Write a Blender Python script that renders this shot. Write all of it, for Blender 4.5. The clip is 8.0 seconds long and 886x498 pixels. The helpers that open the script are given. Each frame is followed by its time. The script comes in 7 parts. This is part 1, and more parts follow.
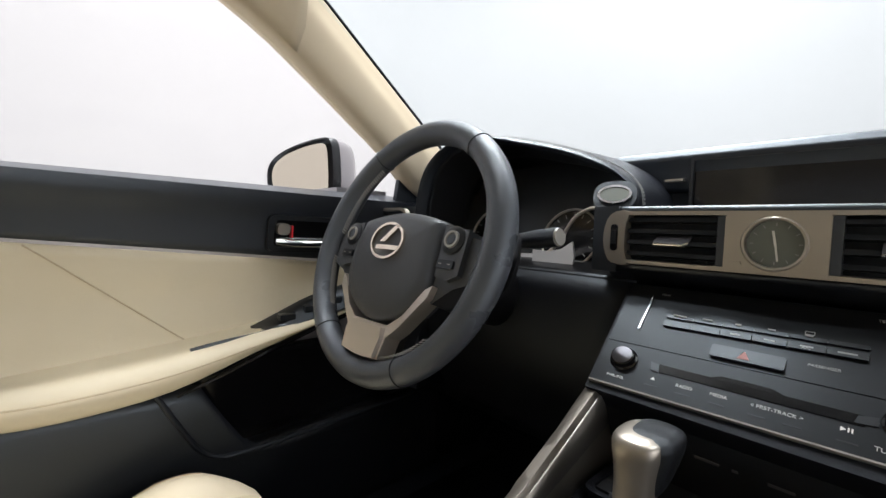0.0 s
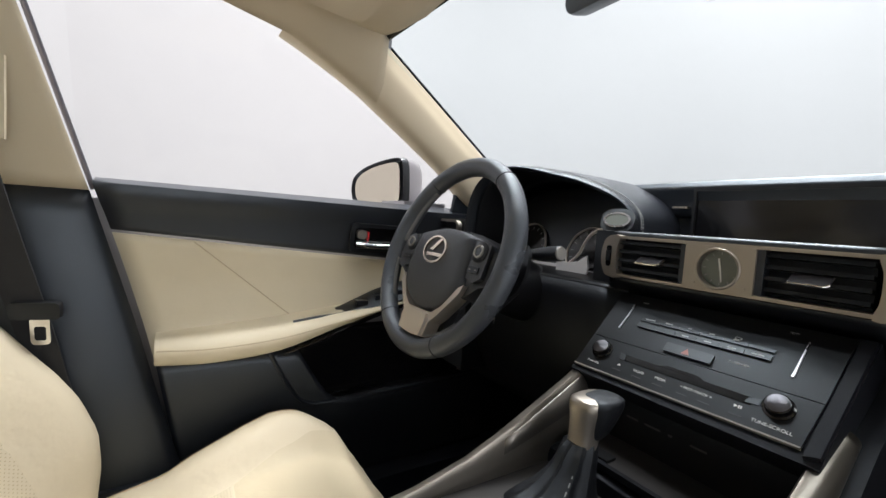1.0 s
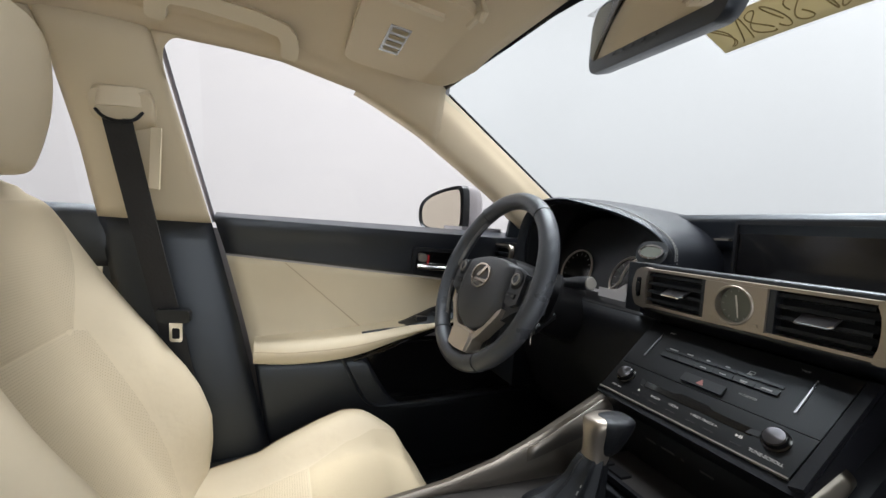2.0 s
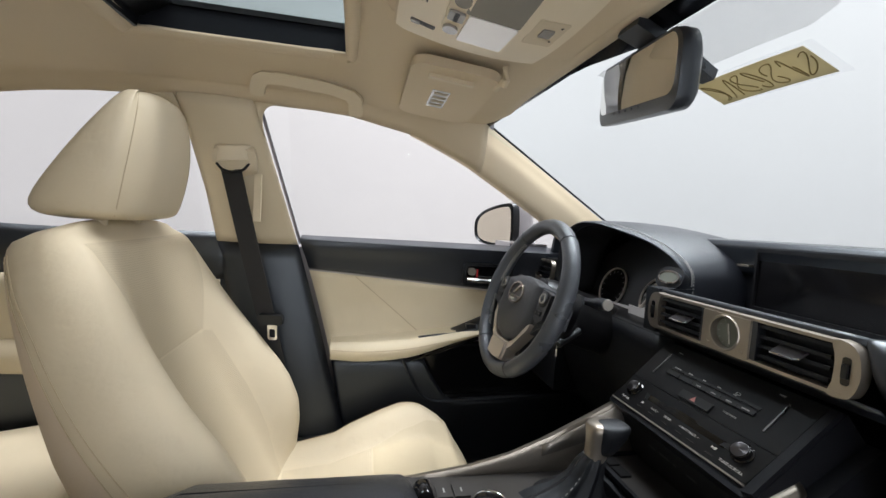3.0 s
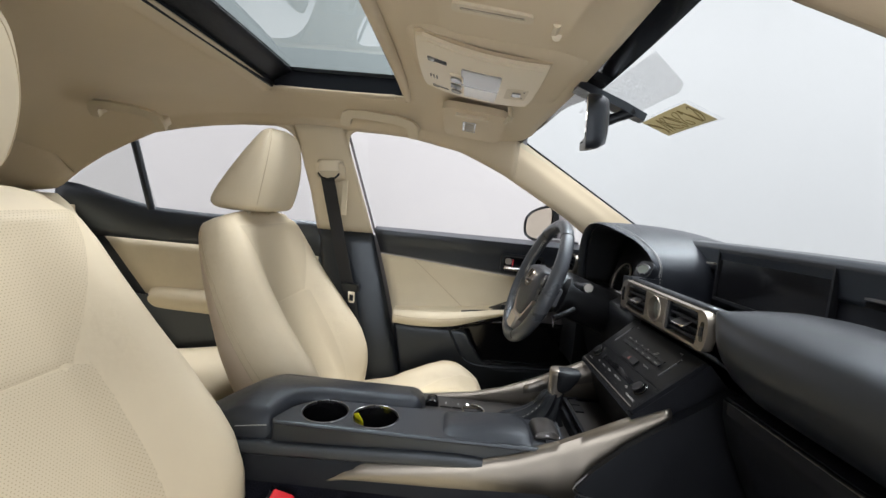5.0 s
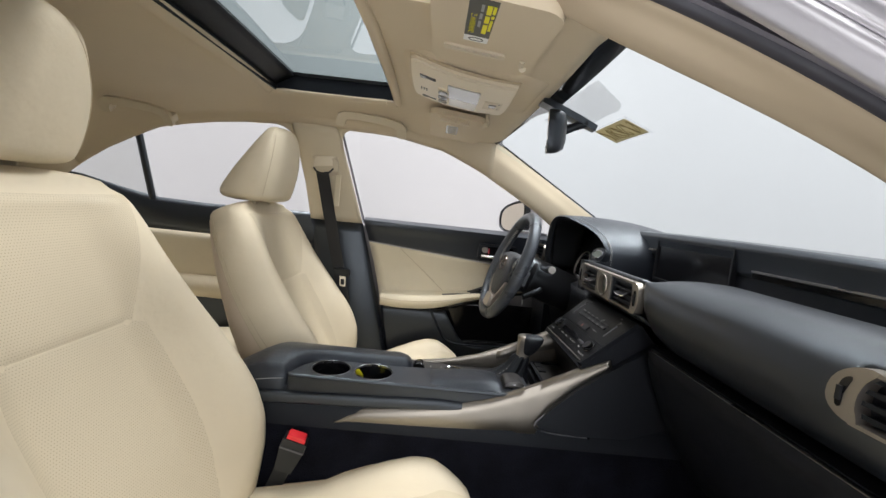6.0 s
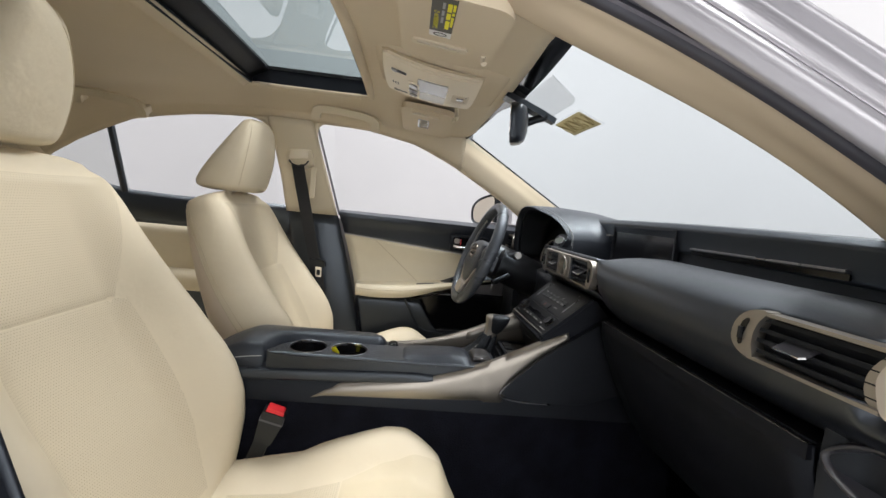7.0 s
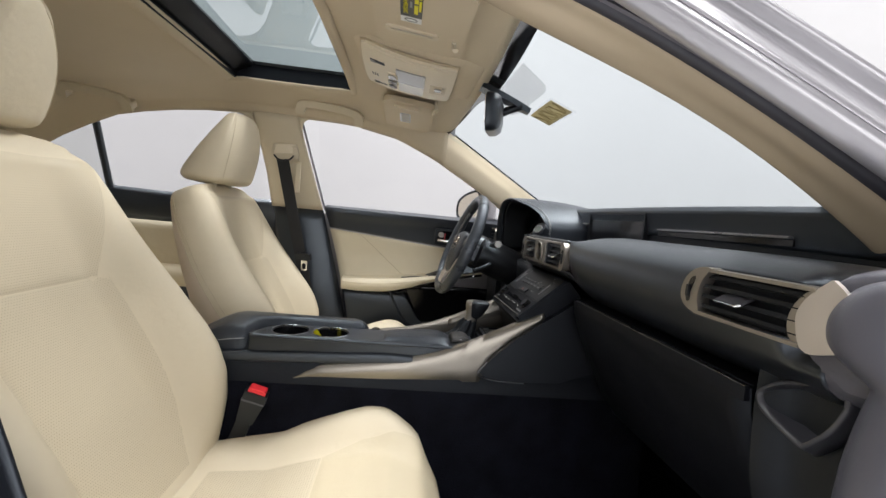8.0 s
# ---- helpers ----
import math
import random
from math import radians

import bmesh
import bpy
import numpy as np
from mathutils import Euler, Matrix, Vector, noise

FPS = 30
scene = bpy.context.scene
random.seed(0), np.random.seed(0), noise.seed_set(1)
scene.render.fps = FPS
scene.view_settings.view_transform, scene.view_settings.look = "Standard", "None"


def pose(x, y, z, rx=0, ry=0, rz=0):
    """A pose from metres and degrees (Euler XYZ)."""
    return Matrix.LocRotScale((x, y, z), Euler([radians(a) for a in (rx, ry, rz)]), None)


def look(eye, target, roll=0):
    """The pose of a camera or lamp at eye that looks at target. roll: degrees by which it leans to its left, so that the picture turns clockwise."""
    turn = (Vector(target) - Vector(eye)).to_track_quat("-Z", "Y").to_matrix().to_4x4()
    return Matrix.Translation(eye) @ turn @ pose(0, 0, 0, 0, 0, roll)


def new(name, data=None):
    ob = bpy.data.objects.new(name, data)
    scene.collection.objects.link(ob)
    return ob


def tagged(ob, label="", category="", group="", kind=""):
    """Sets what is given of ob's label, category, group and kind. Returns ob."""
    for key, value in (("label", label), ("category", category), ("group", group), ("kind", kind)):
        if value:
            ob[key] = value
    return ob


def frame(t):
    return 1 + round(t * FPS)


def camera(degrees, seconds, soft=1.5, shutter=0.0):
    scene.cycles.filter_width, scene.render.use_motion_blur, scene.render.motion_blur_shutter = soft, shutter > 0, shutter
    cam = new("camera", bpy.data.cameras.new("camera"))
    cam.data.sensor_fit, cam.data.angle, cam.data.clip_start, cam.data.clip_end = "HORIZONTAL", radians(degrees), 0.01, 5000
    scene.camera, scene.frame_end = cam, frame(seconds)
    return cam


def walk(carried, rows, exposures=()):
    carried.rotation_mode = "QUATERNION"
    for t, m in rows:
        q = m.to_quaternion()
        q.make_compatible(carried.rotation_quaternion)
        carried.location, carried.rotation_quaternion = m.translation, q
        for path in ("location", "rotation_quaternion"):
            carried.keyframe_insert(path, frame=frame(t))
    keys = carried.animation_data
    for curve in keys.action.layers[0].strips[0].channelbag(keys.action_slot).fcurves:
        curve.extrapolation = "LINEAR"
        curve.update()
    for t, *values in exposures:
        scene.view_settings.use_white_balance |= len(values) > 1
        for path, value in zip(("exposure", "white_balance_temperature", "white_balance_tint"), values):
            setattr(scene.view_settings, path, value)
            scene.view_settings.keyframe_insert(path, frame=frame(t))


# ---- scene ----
cam = camera(93.4, 8.0)
EXPOSURES = [(0.0, 0.37), (0.5, 0.31), (1.0, 0.22), (2.5, 0.2), (4.5, 0.25), (6.5, 0.18), (8.0, 0.16)]
PATH = [
    (0, (0.081, -0.311, 0.92), (-1.398, 1.031, 0.818), 2.0),
    (0.5, (0.164, -0.345, 0.927), (-1.436, 0.849, 0.808), 3.2),
    (1, (0.249, -0.372, 0.95), (-1.441, 0.689, 0.818), 3.9),
    (2.3, (0.395, -0.364, 1.009), (-1.501, 0.262, 0.891), 3.8),
    (2.5, (0.426, -0.37, 1.028), (-1.487, 0.194, 0.888), 3.5),
    (3, (0.5, -0.341, 1.051), (-1.458, 0.044, 0.912), 3.6),
    (3.5, (0.571, -0.28, 1.062), (-1.414, -0.087, 0.91), 3.9),
    (4, (0.656, -0.23, 1.064), (-1.336, -0.184, 0.896), 4.3),
    (4.5, (0.735, -0.209, 1.064), (-1.256, -0.242, 0.877), 4.7),
    (4.7, (0.754, -0.211, 1.07), (-1.236, -0.273, 0.88), 5.1),
    (5.8, (0.935, -0.223, 1.054), (-1.056, -0.211, 0.865), 6.0),
    (6, (0.955, -0.229, 1.054), (-1.034, -0.177, 0.858), 6.0),
    (6.5, (0.995, -0.229, 1.039), (-0.993, -0.113, 0.846), 6.0),
    (7, (1.02, -0.215, 1.021), (-0.965, -0.052, 0.842), 5.9),
    (7.5, (1.041, -0.195, 0.997), (-0.944, -0.015, 0.835), 5.7),
    (8, (1.056, -0.182, 0.977), (-0.929, 0.016, 0.83), 5.5),
]
walk(cam, [(t, look(eye, target, roll)) for t, eye, target, roll in PATH], exposures=EXPOSURES)

# ---- world and light ----
world = bpy.data.worlds.new("studio_world")
scene.world = world
world.use_nodes = True
world.node_tree.nodes["Background"].inputs[0].default_value = (0.9, 0.93, 1.0, 1)
world.node_tree.nodes["Background"].inputs[1].default_value = 0.3
scene.view_settings.exposure = 0.0


def studio_light(eye, target, wx, wy, watts):
    """A long unseen lamp that washes the studio's surfaces or fills the cabin."""
    data = bpy.data.lights.new("studio_light", "AREA")
    data.shape, data.size, data.size_y, data.energy = "RECTANGLE", wx, wy, watts
    ob = new("studio_light", data)
    ob.matrix_world = look(eye, target)
    return ob


for ly, watts in ((-1.9, 165), (0.4, 165), (2.9, 260)):
    studio_light((-1.7, ly, 6.0), (-1.7, ly, 0.0), 2.0, 1.5, watts * 1.22)
    studio_light((2.3, ly, 6.0), (2.3, ly, 0.0), 2.0, 1.5, watts * 0.31)
studio_light((0.1, -3.0, 6.0), (0.1, -3.0, 0.0), 1.4, 0.9, 60)
# Unseen fill lamp added on the passenger's side to brighten the cabin.
studio_light((4.3, 0.6, 1.7), (0.0, -0.4, 0.85), 3.2, 1.8, 55)
for lx in (-3.3, 3.3):
    studio_light((lx, 0.0, 5.3), (lx * 0.6, 0.0, 6.6), 5.0, 0.6, 70)


# ---- materials ----
def material(name):
    m = bpy.data.materials.new(name)
    m.use_nodes = True
    nt = m.node_tree
    return m, nt, nt.nodes["Principled BSDF"]


def tex_coords(nt):
    return nt.nodes.new("ShaderNodeTexCoord").outputs["Object"]


def noise_node(nt, co, scale, detail=4.0, rough=0.55):
    n = nt.nodes.new("ShaderNodeTexNoise")
    n.inputs["Scale"].default_value, n.inputs["Detail"].default_value, n.inputs["Roughness"].default_value = scale, detail, rough
    nt.links.new(co, n.inputs["Vector"])
    return n.outputs["Fac"]


def ramp(nt, fac, stops):
    r = nt.nodes.new("ShaderNodeValToRGB")
    e = r.color_ramp.elements
    while len(e) < len(stops):
        e.new(0.5)
    for k, (p, c) in enumerate(stops):
        e[k].position, e[k].color = p, (*c, 1)
    nt.links.new(fac, r.inputs[0])
    return r.outputs[0]


def mathn(nt, op, a, b=None, c=None):
    n = nt.nodes.new("ShaderNodeMath")
    n.operation = op
    for k, v in enumerate((a, b, c)):
        if v is None:
            continue
        if isinstance(v, (int, float)):
            n.inputs[k].default_value = v
        else:
            nt.links.new(v, n.inputs[k])
    return n.outputs[0]


def bump(nt, bsdf, height, strength, distance):
    b = nt.nodes.new("ShaderNodeBump")
    b.inputs["Strength"].default_value, b.inputs["Distance"].default_value = strength, distance
    nt.links.new(height, b.inputs["Height"])
    nt.links.new(b.outputs[0], bsdf.inputs["Normal"])
    return b


def scaled(c, k):
    return tuple(min(1.0, v * k) for v in c)


def surface(name, colour, rough, spread=0.08, big=3.0, grain=900.0, grain_depth=0.0004, metal=0.0, rough_spread=0.06, cells=False, spec=0.5, strength=0.5, creases=0.0, sheen_tint=None):
    """A material with large soft variation, a fine grain bump and uneven gloss."""
    m, nt, b = material(name)
    co = tex_coords(nt)
    large = noise_node(nt, co, big, 3.0)
    col = ramp(nt, large, [(0.3, scaled(colour, 1 - spread)), (0.7, scaled(colour, 1 + spread))])
    nt.links.new(col, b.inputs["Base Color"])
    fine = noise_node(nt, co, grain * 0.35, 3.0)
    rr = mathn(nt, "MULTIPLY_ADD", noise_node(nt, co, 14.0, 5.0), 2 * rough_spread, rough - rough_spread)
    nt.links.new(rr, b.inputs["Roughness"])
    b.inputs["Metallic"].default_value = metal
    b.inputs["Specular IOR Level"].default_value = spec
    if sheen_tint:
        b.inputs["Specular Tint"].default_value = (*sheen_tint, 1)
    if cells:
        v = nt.nodes.new("ShaderNodeTexVoronoi")
        v.feature = "DISTANCE_TO_EDGE"
        v.inputs["Scale"].default_value = grain
        nt.links.new(co, v.inputs["Vector"])
        h = mathn(nt, "MULTIPLY_ADD", mathn(nt, "MINIMUM", v.outputs["Distance"], 0.15), 4.0, fine)
    else:
        h = fine
    if creases:
        h = mathn(nt, "MULTIPLY_ADD", noise_node(nt, co, 22.0, 3.0, 0.6), creases, h)
    bump(nt, b, h, strength, grain_depth)
    return m


COOL = (0.80, 0.90, 1.0)
CREAM = (0.68, 0.60, 0.450)
DOOR_CREAM = (0.72, 0.645, 0.485)
m_leather = surface("cream_leather", CREAM, 0.50, 0.05, 4.0, 700.0, 0.0003, cells=True, spec=0.32, strength=0.35, creases=22.0)
m_insert = surface("tan_cream_leather", (0.62, 0.54, 0.385), 0.45, 0.05, 4.0, 700.0, 0.0003, cells=True, spec=0.35, strength=0.35, creases=18.0)
m_doorleather = surface("cream_door_vinyl", DOOR_CREAM, 0.44, 0.05, 4.0, 700.0, 0.0003, cells=True, spec=0.4, strength=0.35, creases=14.0)
# Pinkish cream: the pink light on the seats' sides is in the colour.
m_leather_side = surface("pink_lit_side_vinyl", (0.68, 0.575, 0.455), 0.5, 0.05, 4.0, 800.0, 0.0003, cells=True, spec=0.35, strength=0.3)
m_headliner = surface("beige_headliner_cloth", (0.64, 0.548, 0.405), 0.92, 0.04, 2.0, 2500.0, 0.0004, spec=0.15)
# The beige cloth again, darkened to paint shade on the passenger's pillar.
m_pillarshade = surface("shaded_pillar_cloth", (0.47, 0.39, 0.28), 0.92, 0.04, 2.0, 2500.0, 0.0004, spec=0.15)
m_beige = surface("beige_plastic", (0.645, 0.567, 0.425), 0.55, 0.03, 3.0, 900.0, 0.0002, spec=0.4)
m_beige_light = surface("pale_beige_plastic", (0.78, 0.70, 0.55), 0.45, 0.02, 3.0, 900.0, 0.0001, spec=0.4)
m_black = surface("black_soft_plastic", (0.0115, 0.0132, 0.0180), 0.31, 0.15, 5.0, 1100.0, 0.0004, cells=True, spec=0.85, strength=0.3, sheen_tint=COOL)
# m_black with a lifted colour that paints sheen on the driver's door top.
m_doorsheen = surface("black_plastic_with_sheen", (0.021, 0.0235, 0.031), 0.33, 0.15, 5.0, 1100.0, 0.0004, cells=True, spec=0.85, strength=0.3, sheen_tint=COOL)
m_dash = surface("charcoal_dash_vinyl", (0.0085, 0.0095, 0.0128), 0.31, 0.12, 4.0, 900.0, 0.0003, cells=True, spec=0.90, strength=0.2, rough_spread=0.03, sheen_tint=COOL)
m_blackleather = surface("black_leather", (0.0145, 0.0165, 0.0225), 0.35, 0.12, 6.0, 900.0, 0.0004, cells=True, spec=0.55, strength=0.35, sheen_tint=COOL)
m_boot = surface("black_boot_leather", (0.0085, 0.0092, 0.0115), 0.42, 0.12, 6.0, 900.0, 0.0004, cells=True, spec=0.45, strength=0.4, creases=30.0, sheen_tint=COOL)
m_wheelleather = surface("charcoal_wheel_leather", (0.058, 0.064, 0.076), 0.29, 0.12, 6.0, 900.0, 0.0004, cells=True, spec=0.7, strength=0.35, sheen_tint=COOL)
m_wheelplastic = surface("charcoal_wheel_plastic", (0.060, 0.063, 0.071), 0.42, 0.1, 6.0, 1100.0, 0.0003, cells=True, spec=0.5, strength=0.3, sheen_tint=COOL)
m_satin = surface("satin_dark_plastic", (0.011, 0.011, 0.0122), 0.31, 0.1, 6.0, 1500.0, 0.0001, sheen_tint=COOL)
m_gloss = surface("gloss_black", (0.006, 0.006, 0.007), 0.12, 0.1, 6.0, 600.0, 0.00003, rough_spread=0.03)
m_hardblack = surface("black_hard_plastic", (0.0068, 0.0072, 0.0100), 0.44, 0.15, 5.0, 1300.0, 0.0004, cells=True, spec=0.24, strength=0.35, sheen_tint=COOL)
m_lower = surface("black_lower_vinyl", (0.0080, 0.0085, 0.0112), 0.38, 0.12, 4.0, 1000.0, 0.0003, cells=True, spec=0.38, strength=0.3, sheen_tint=COOL)
m_slat = surface("black_slat_plastic", (0.007, 0.0073, 0.0085), 0.36, 0.1, 6.0, 1300.0, 0.0002, spec=0.35, sheen_tint=COOL)
m_carpet = surface("black_carpet", (0.0062, 0.0068, 0.0115), 0.95, 0.35, 18.0, 900.0, 0.004, spec=0.1, strength=1.0)
m_deck = surface("grey_satin_deck", (0.030, 0.029, 0.029), 0.34, 0.1, 6.0, 1500.0, 0.0001, spec=0.6)
m_tab = surface("grey_slider_plastic", (0.055, 0.055, 0.062), 0.3, 0.05, 8.0, 1100.0, 0.0001, spec=0.7)
m_scoop = surface("dark_scoop_plastic", (0.040, 0.040, 0.048), 0.30, 0.1, 8.0, 1100.0, 0.0003, cells=True, strength=0.3, spec=0.8)
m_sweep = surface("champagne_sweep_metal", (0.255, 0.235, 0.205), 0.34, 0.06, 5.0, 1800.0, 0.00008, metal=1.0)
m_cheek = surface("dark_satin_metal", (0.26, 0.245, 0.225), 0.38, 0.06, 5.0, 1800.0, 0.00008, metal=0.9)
m_silver = surface("champagne_satin_metal", (0.38, 0.35, 0.31), 0.36, 0.06, 5.0, 1800.0, 0.00008, metal=0.85, rough_spread=0.05)
m_pale_metal = surface("pale_satin_metal", (0.62, 0.57, 0.52), 0.4, 0.04, 5.0, 1800.0, 0.00008, metal=0.7)
m_panel = surface("dark_control_panel", (0.006, 0.006, 0.0068), 0.34, 0.1, 6.0, 1500.0, 0.0001, spec=0.3, sheen_tint=COOL)
m_darkmetal = surface("dark_spun_metal", (0.34, 0.34, 0.36), 0.28, 0.08, 60.0, 1800.0, 0.0001, metal=1.0)
m_chrome = surface("chrome", (0.85, 0.85, 0.84), 0.12, 0.02, 5.0, 500.0, 0.00002, metal=1.0, rough_spread=0.04)
m_dimprint = surface("dim_grey_print", (0.10, 0.10, 0.105), 0.5, 0.02, 9.0, 500.0, 0.00005)
m_hazard = surface("dull_red_print", (0.30, 0.12, 0.11), 0.5, 0.03, 9.0, 500.0, 0.00005)
m_lightprint = surface("light_grey_print", (0.55, 0.56, 0.56), 0.5, 0.02, 9.0, 500.0, 0.00005)
m_knob = surface("spun_knob_metal", (0.10, 0.10, 0.112), 0.36, 0.05, 60.0, 1800.0, 0.0001, metal=1.0)
m_knob.node_tree.nodes["Principled BSDF"].inputs["Anisotropic"].default_value = 0.8
m_badge = surface("champagne_polished_metal", (0.80, 0.70, 0.60), 0.25, 0.03, 5.0, 1800.0, 0.00004, metal=1.0)
m_knobring = surface("pale_grey_plastic", (0.55, 0.55, 0.57), 0.45, 0.03, 6.0, 900.0, 0.0001)
m_paint = surface("silver_car_paint", (0.36, 0.35, 0.37), 0.3, 0.03, 3.0, 1800.0, 0.00005, metal=0.55, rough_spread=0.04)
m_rubber = surface("dark_rubber_seal", (0.045, 0.045, 0.058), 0.5, 0.15, 8.0, 700.0, 0.0003)
m_endgrey = surface("dark_grey_moulding", (0.088, 0.087, 0.104), 0.33, 0.1, 8.0, 1100.0, 0.0003, cells=True, strength=0.3)
m_sealgrey = surface("lavender_grey_rubber", (0.15, 0.145, 0.175), 0.45, 0.1, 8.0, 700.0, 0.0003)
m_webbing = surface("black_webbing", (0.018, 0.019, 0.022), 0.75, 0.15, 8.0, 500.0, 0.0012)
m_red = surface("red_plastic", (0.75, 0.03, 0.04), 0.35, 0.04, 6.0, 700.0, 0.0001)
m_yellow = surface("yellow_tag", (0.85, 0.78, 0.02), 0.5, 0.04, 9.0, 700.0, 0.0001)
m_white = surface("white_print", (0.8, 0.8, 0.78), 0.5, 0.02, 9.0, 500.0, 0.00005)
m_greyprint = surface("grey_print", (0.33, 0.34, 0.34), 0.5, 0.02, 9.0, 500.0, 0.00005)
m_dial = surface("grey_green_dial", (0.15, 0.17, 0.155), 0.35, 0.05, 9.0, 500.0, 0.00005)
m_wall = surface("white_studio_wall", (0.37, 0.364, 0.370), 0.9, 0.012, 0.5, 60.0, 0.00001, spec=0.1)
m_floor = surface("grey_studio_floor", (0.74, 0.74, 0.75), 0.5, 0.04, 1.5, 120.0, 0.001)
m_stitch = surface("pale_thread", (0.50, 0.50, 0.49), 0.7, 0.05, 40.0, 900.0, 0.0002)
m_seam = surface("tan_thread_and_gap_shade", (0.54, 0.45, 0.31), 0.7, 0.05, 40.0, 900.0, 0.0002)
m_tape = surface("tan_paper_tape", (0.56, 0.51, 0.36), 0.8, 0.06, 20.0, 500.0, 0.0002)
_nt, _b = m_tape.node_tree, m_tape.node_tree.nodes["Principled BSDF"]
_through = _nt.nodes.new("ShaderNodeBsdfTranslucent")
_through.inputs[0].default_value = (0.46, 0.42, 0.29, 1)
_mix = _nt.nodes.new("ShaderNodeMixShader")
_mix.inputs[0].default_value = 0.55
_nt.links.new(_b.outputs[0], _mix.inputs[1])
_nt.links.new(_through.outputs[0], _mix.inputs[2])
_nt.links.new(_mix.outputs[0], _nt.nodes["Material Output"].inputs[0])
m_ink = surface("brown_ink", (0.21, 0.165, 0.075), 0.6, 0.05, 20.0, 500.0, 0.00005)
m_label = surface("dark_grey_label", (0.075, 0.075, 0.065), 0.5, 0.03, 9.0, 500.0, 0.00005)
m_frosted = surface("frosted_lens", (0.85, 0.85, 0.86), 0.2, 0.02, 9.0, 500.0, 0.0001)
m_greylens = surface("grey_lens", (0.27, 0.265, 0.25), 0.18, 0.04, 9.0, 500.0, 0.0001)


def perforated(name, flat=False):
    """Cream leather with rows of small punched holes about 5 mm apart."""
    m, nt, b = material(name)
    co = tex_coords(nt)
    sep = nt.nodes.new("ShaderNodeSeparateXYZ")
    nt.links.new(co, sep.inputs[0])
    along = sep.outputs["Y"] if flat else mathn(nt, "ADD", sep.outputs["Z"], mathn(nt, "MULTIPLY", sep.outputs["Y"], -0.5))
    u = mathn(nt, "DIVIDE", sep.outputs["X"], 0.0044)
    row = mathn(nt, "DIVIDE", along, 0.0044)
    odd = mathn(nt, "MULTIPLY", mathn(nt, "MODULO", mathn(nt, "FLOOR", row), 2.0), 0.5)
    fu = mathn(nt, "SUBTRACT", mathn(nt, "FRACT", mathn(nt, "ADD", u, odd)), 0.5)
    fv = mathn(nt, "SUBTRACT", mathn(nt, "FRACT", row), 0.5)
    d = mathn(nt, "SQRT", mathn(nt, "ADD", mathn(nt, "MULTIPLY", fu, fu), mathn(nt, "MULTIPLY", fv, fv)))
    hole = mathn(nt, "LESS_THAN", d, 0.19)
    base = ramp(nt, noise_node(nt, co, 4.0, 3.0), [(0.3, (0.595, 0.522, 0.386)), (0.7, (0.635, 0.557, 0.412))])
    mix = nt.nodes.new("ShaderNodeMix")
    mix.data_type = "RGBA"
    nt.links.new(hole, mix.inputs[0])
    nt.links.new(base, mix.inputs[6])
    mix.inputs[7].default_value = (0.46, 0.385, 0.265, 1)
    nt.links.new(mix.outputs[2], b.inputs["Base Color"])
    b.inputs["Roughness"].default_value = 0.5
    b.inputs["Specular IOR Level"].default_value = 0.35
    bump(nt, b, mathn(nt, "MINIMUM", d, 0.25), 0.4, 0.0006)
    return m


m_perf = perforated("perforated_cream_leather")
m_perf_flat = perforated("perforated_cream_cushion", True)


def glass(name, tint, gloss=1.0):
    """A thin tinted pane: clear straight through, with a Fresnel reflection."""
    m, nt, b = material(name)
    nt.nodes.remove(b)
    clear = nt.nodes.new("ShaderNodeBsdfTransparent")
    clear.inputs[0].default_value = (*tint, 1)
    shine = nt.nodes.new("ShaderNodeBsdfGlossy")
    shine.inputs["Roughness"].default_value = 0.02
    facing = nt.nodes.new("ShaderNodeLayerWeight").outputs["Facing"]
    fres = mathn(nt, "MULTIPLY_ADD", mathn(nt, "POWER", facing, 5.0), 0.95, 0.04)
    mix = nt.nodes.new("ShaderNodeMixShader")
    nt.links.new(mathn(nt, "MULTIPLY", fres, gloss), mix.inputs[0])
    nt.links.new(clear.outputs[0], mix.inputs[1])
    nt.links.new(shine.outputs[0], mix.inputs[2])
    nt.links.new(mix.outputs[0], nt.nodes["Material Output"].inputs[0])
    return m


m_lens = glass("cluster_lens", (0.95, 0.95, 0.95), 0.14)
m_windscreen = glass("windscreen_glass", (0.87, 0.93, 0.945), 0.03)
m_sideglass = glass("side_glass", (0.97, 0.97, 0.97), 0.4)
m_quarterglass = glass("rear_quarter_glass", (0.80, 0.81, 0.80), 0.5)
# Dark tint added to unseen panes to cut the light on the bench.
m_dimglass = glass("bench_dimming_glass", (0.42, 0.43, 0.42), 0.5)
m_roofglass = glass("sunroof_glass", (0.50, 0.60, 0.61), 1.3)
m_tintmirror, _nt, _b = material("warm_mirror_glass")
_b.inputs["Base Color"].default_value, _b.inputs["Metallic"].default_value, _b.inputs["Roughness"].default_value = (0.80, 0.72, 0.60, 1), 1.0, 0.03
m_mirror, _nt, _b = material("mirror_glass")
_b.inputs["Base Color"].default_value, _b.inputs["Metallic"].default_value, _b.inputs["Roughness"].default_value = (0.86, 0.84, 0.8, 1), 1.0, 0.02


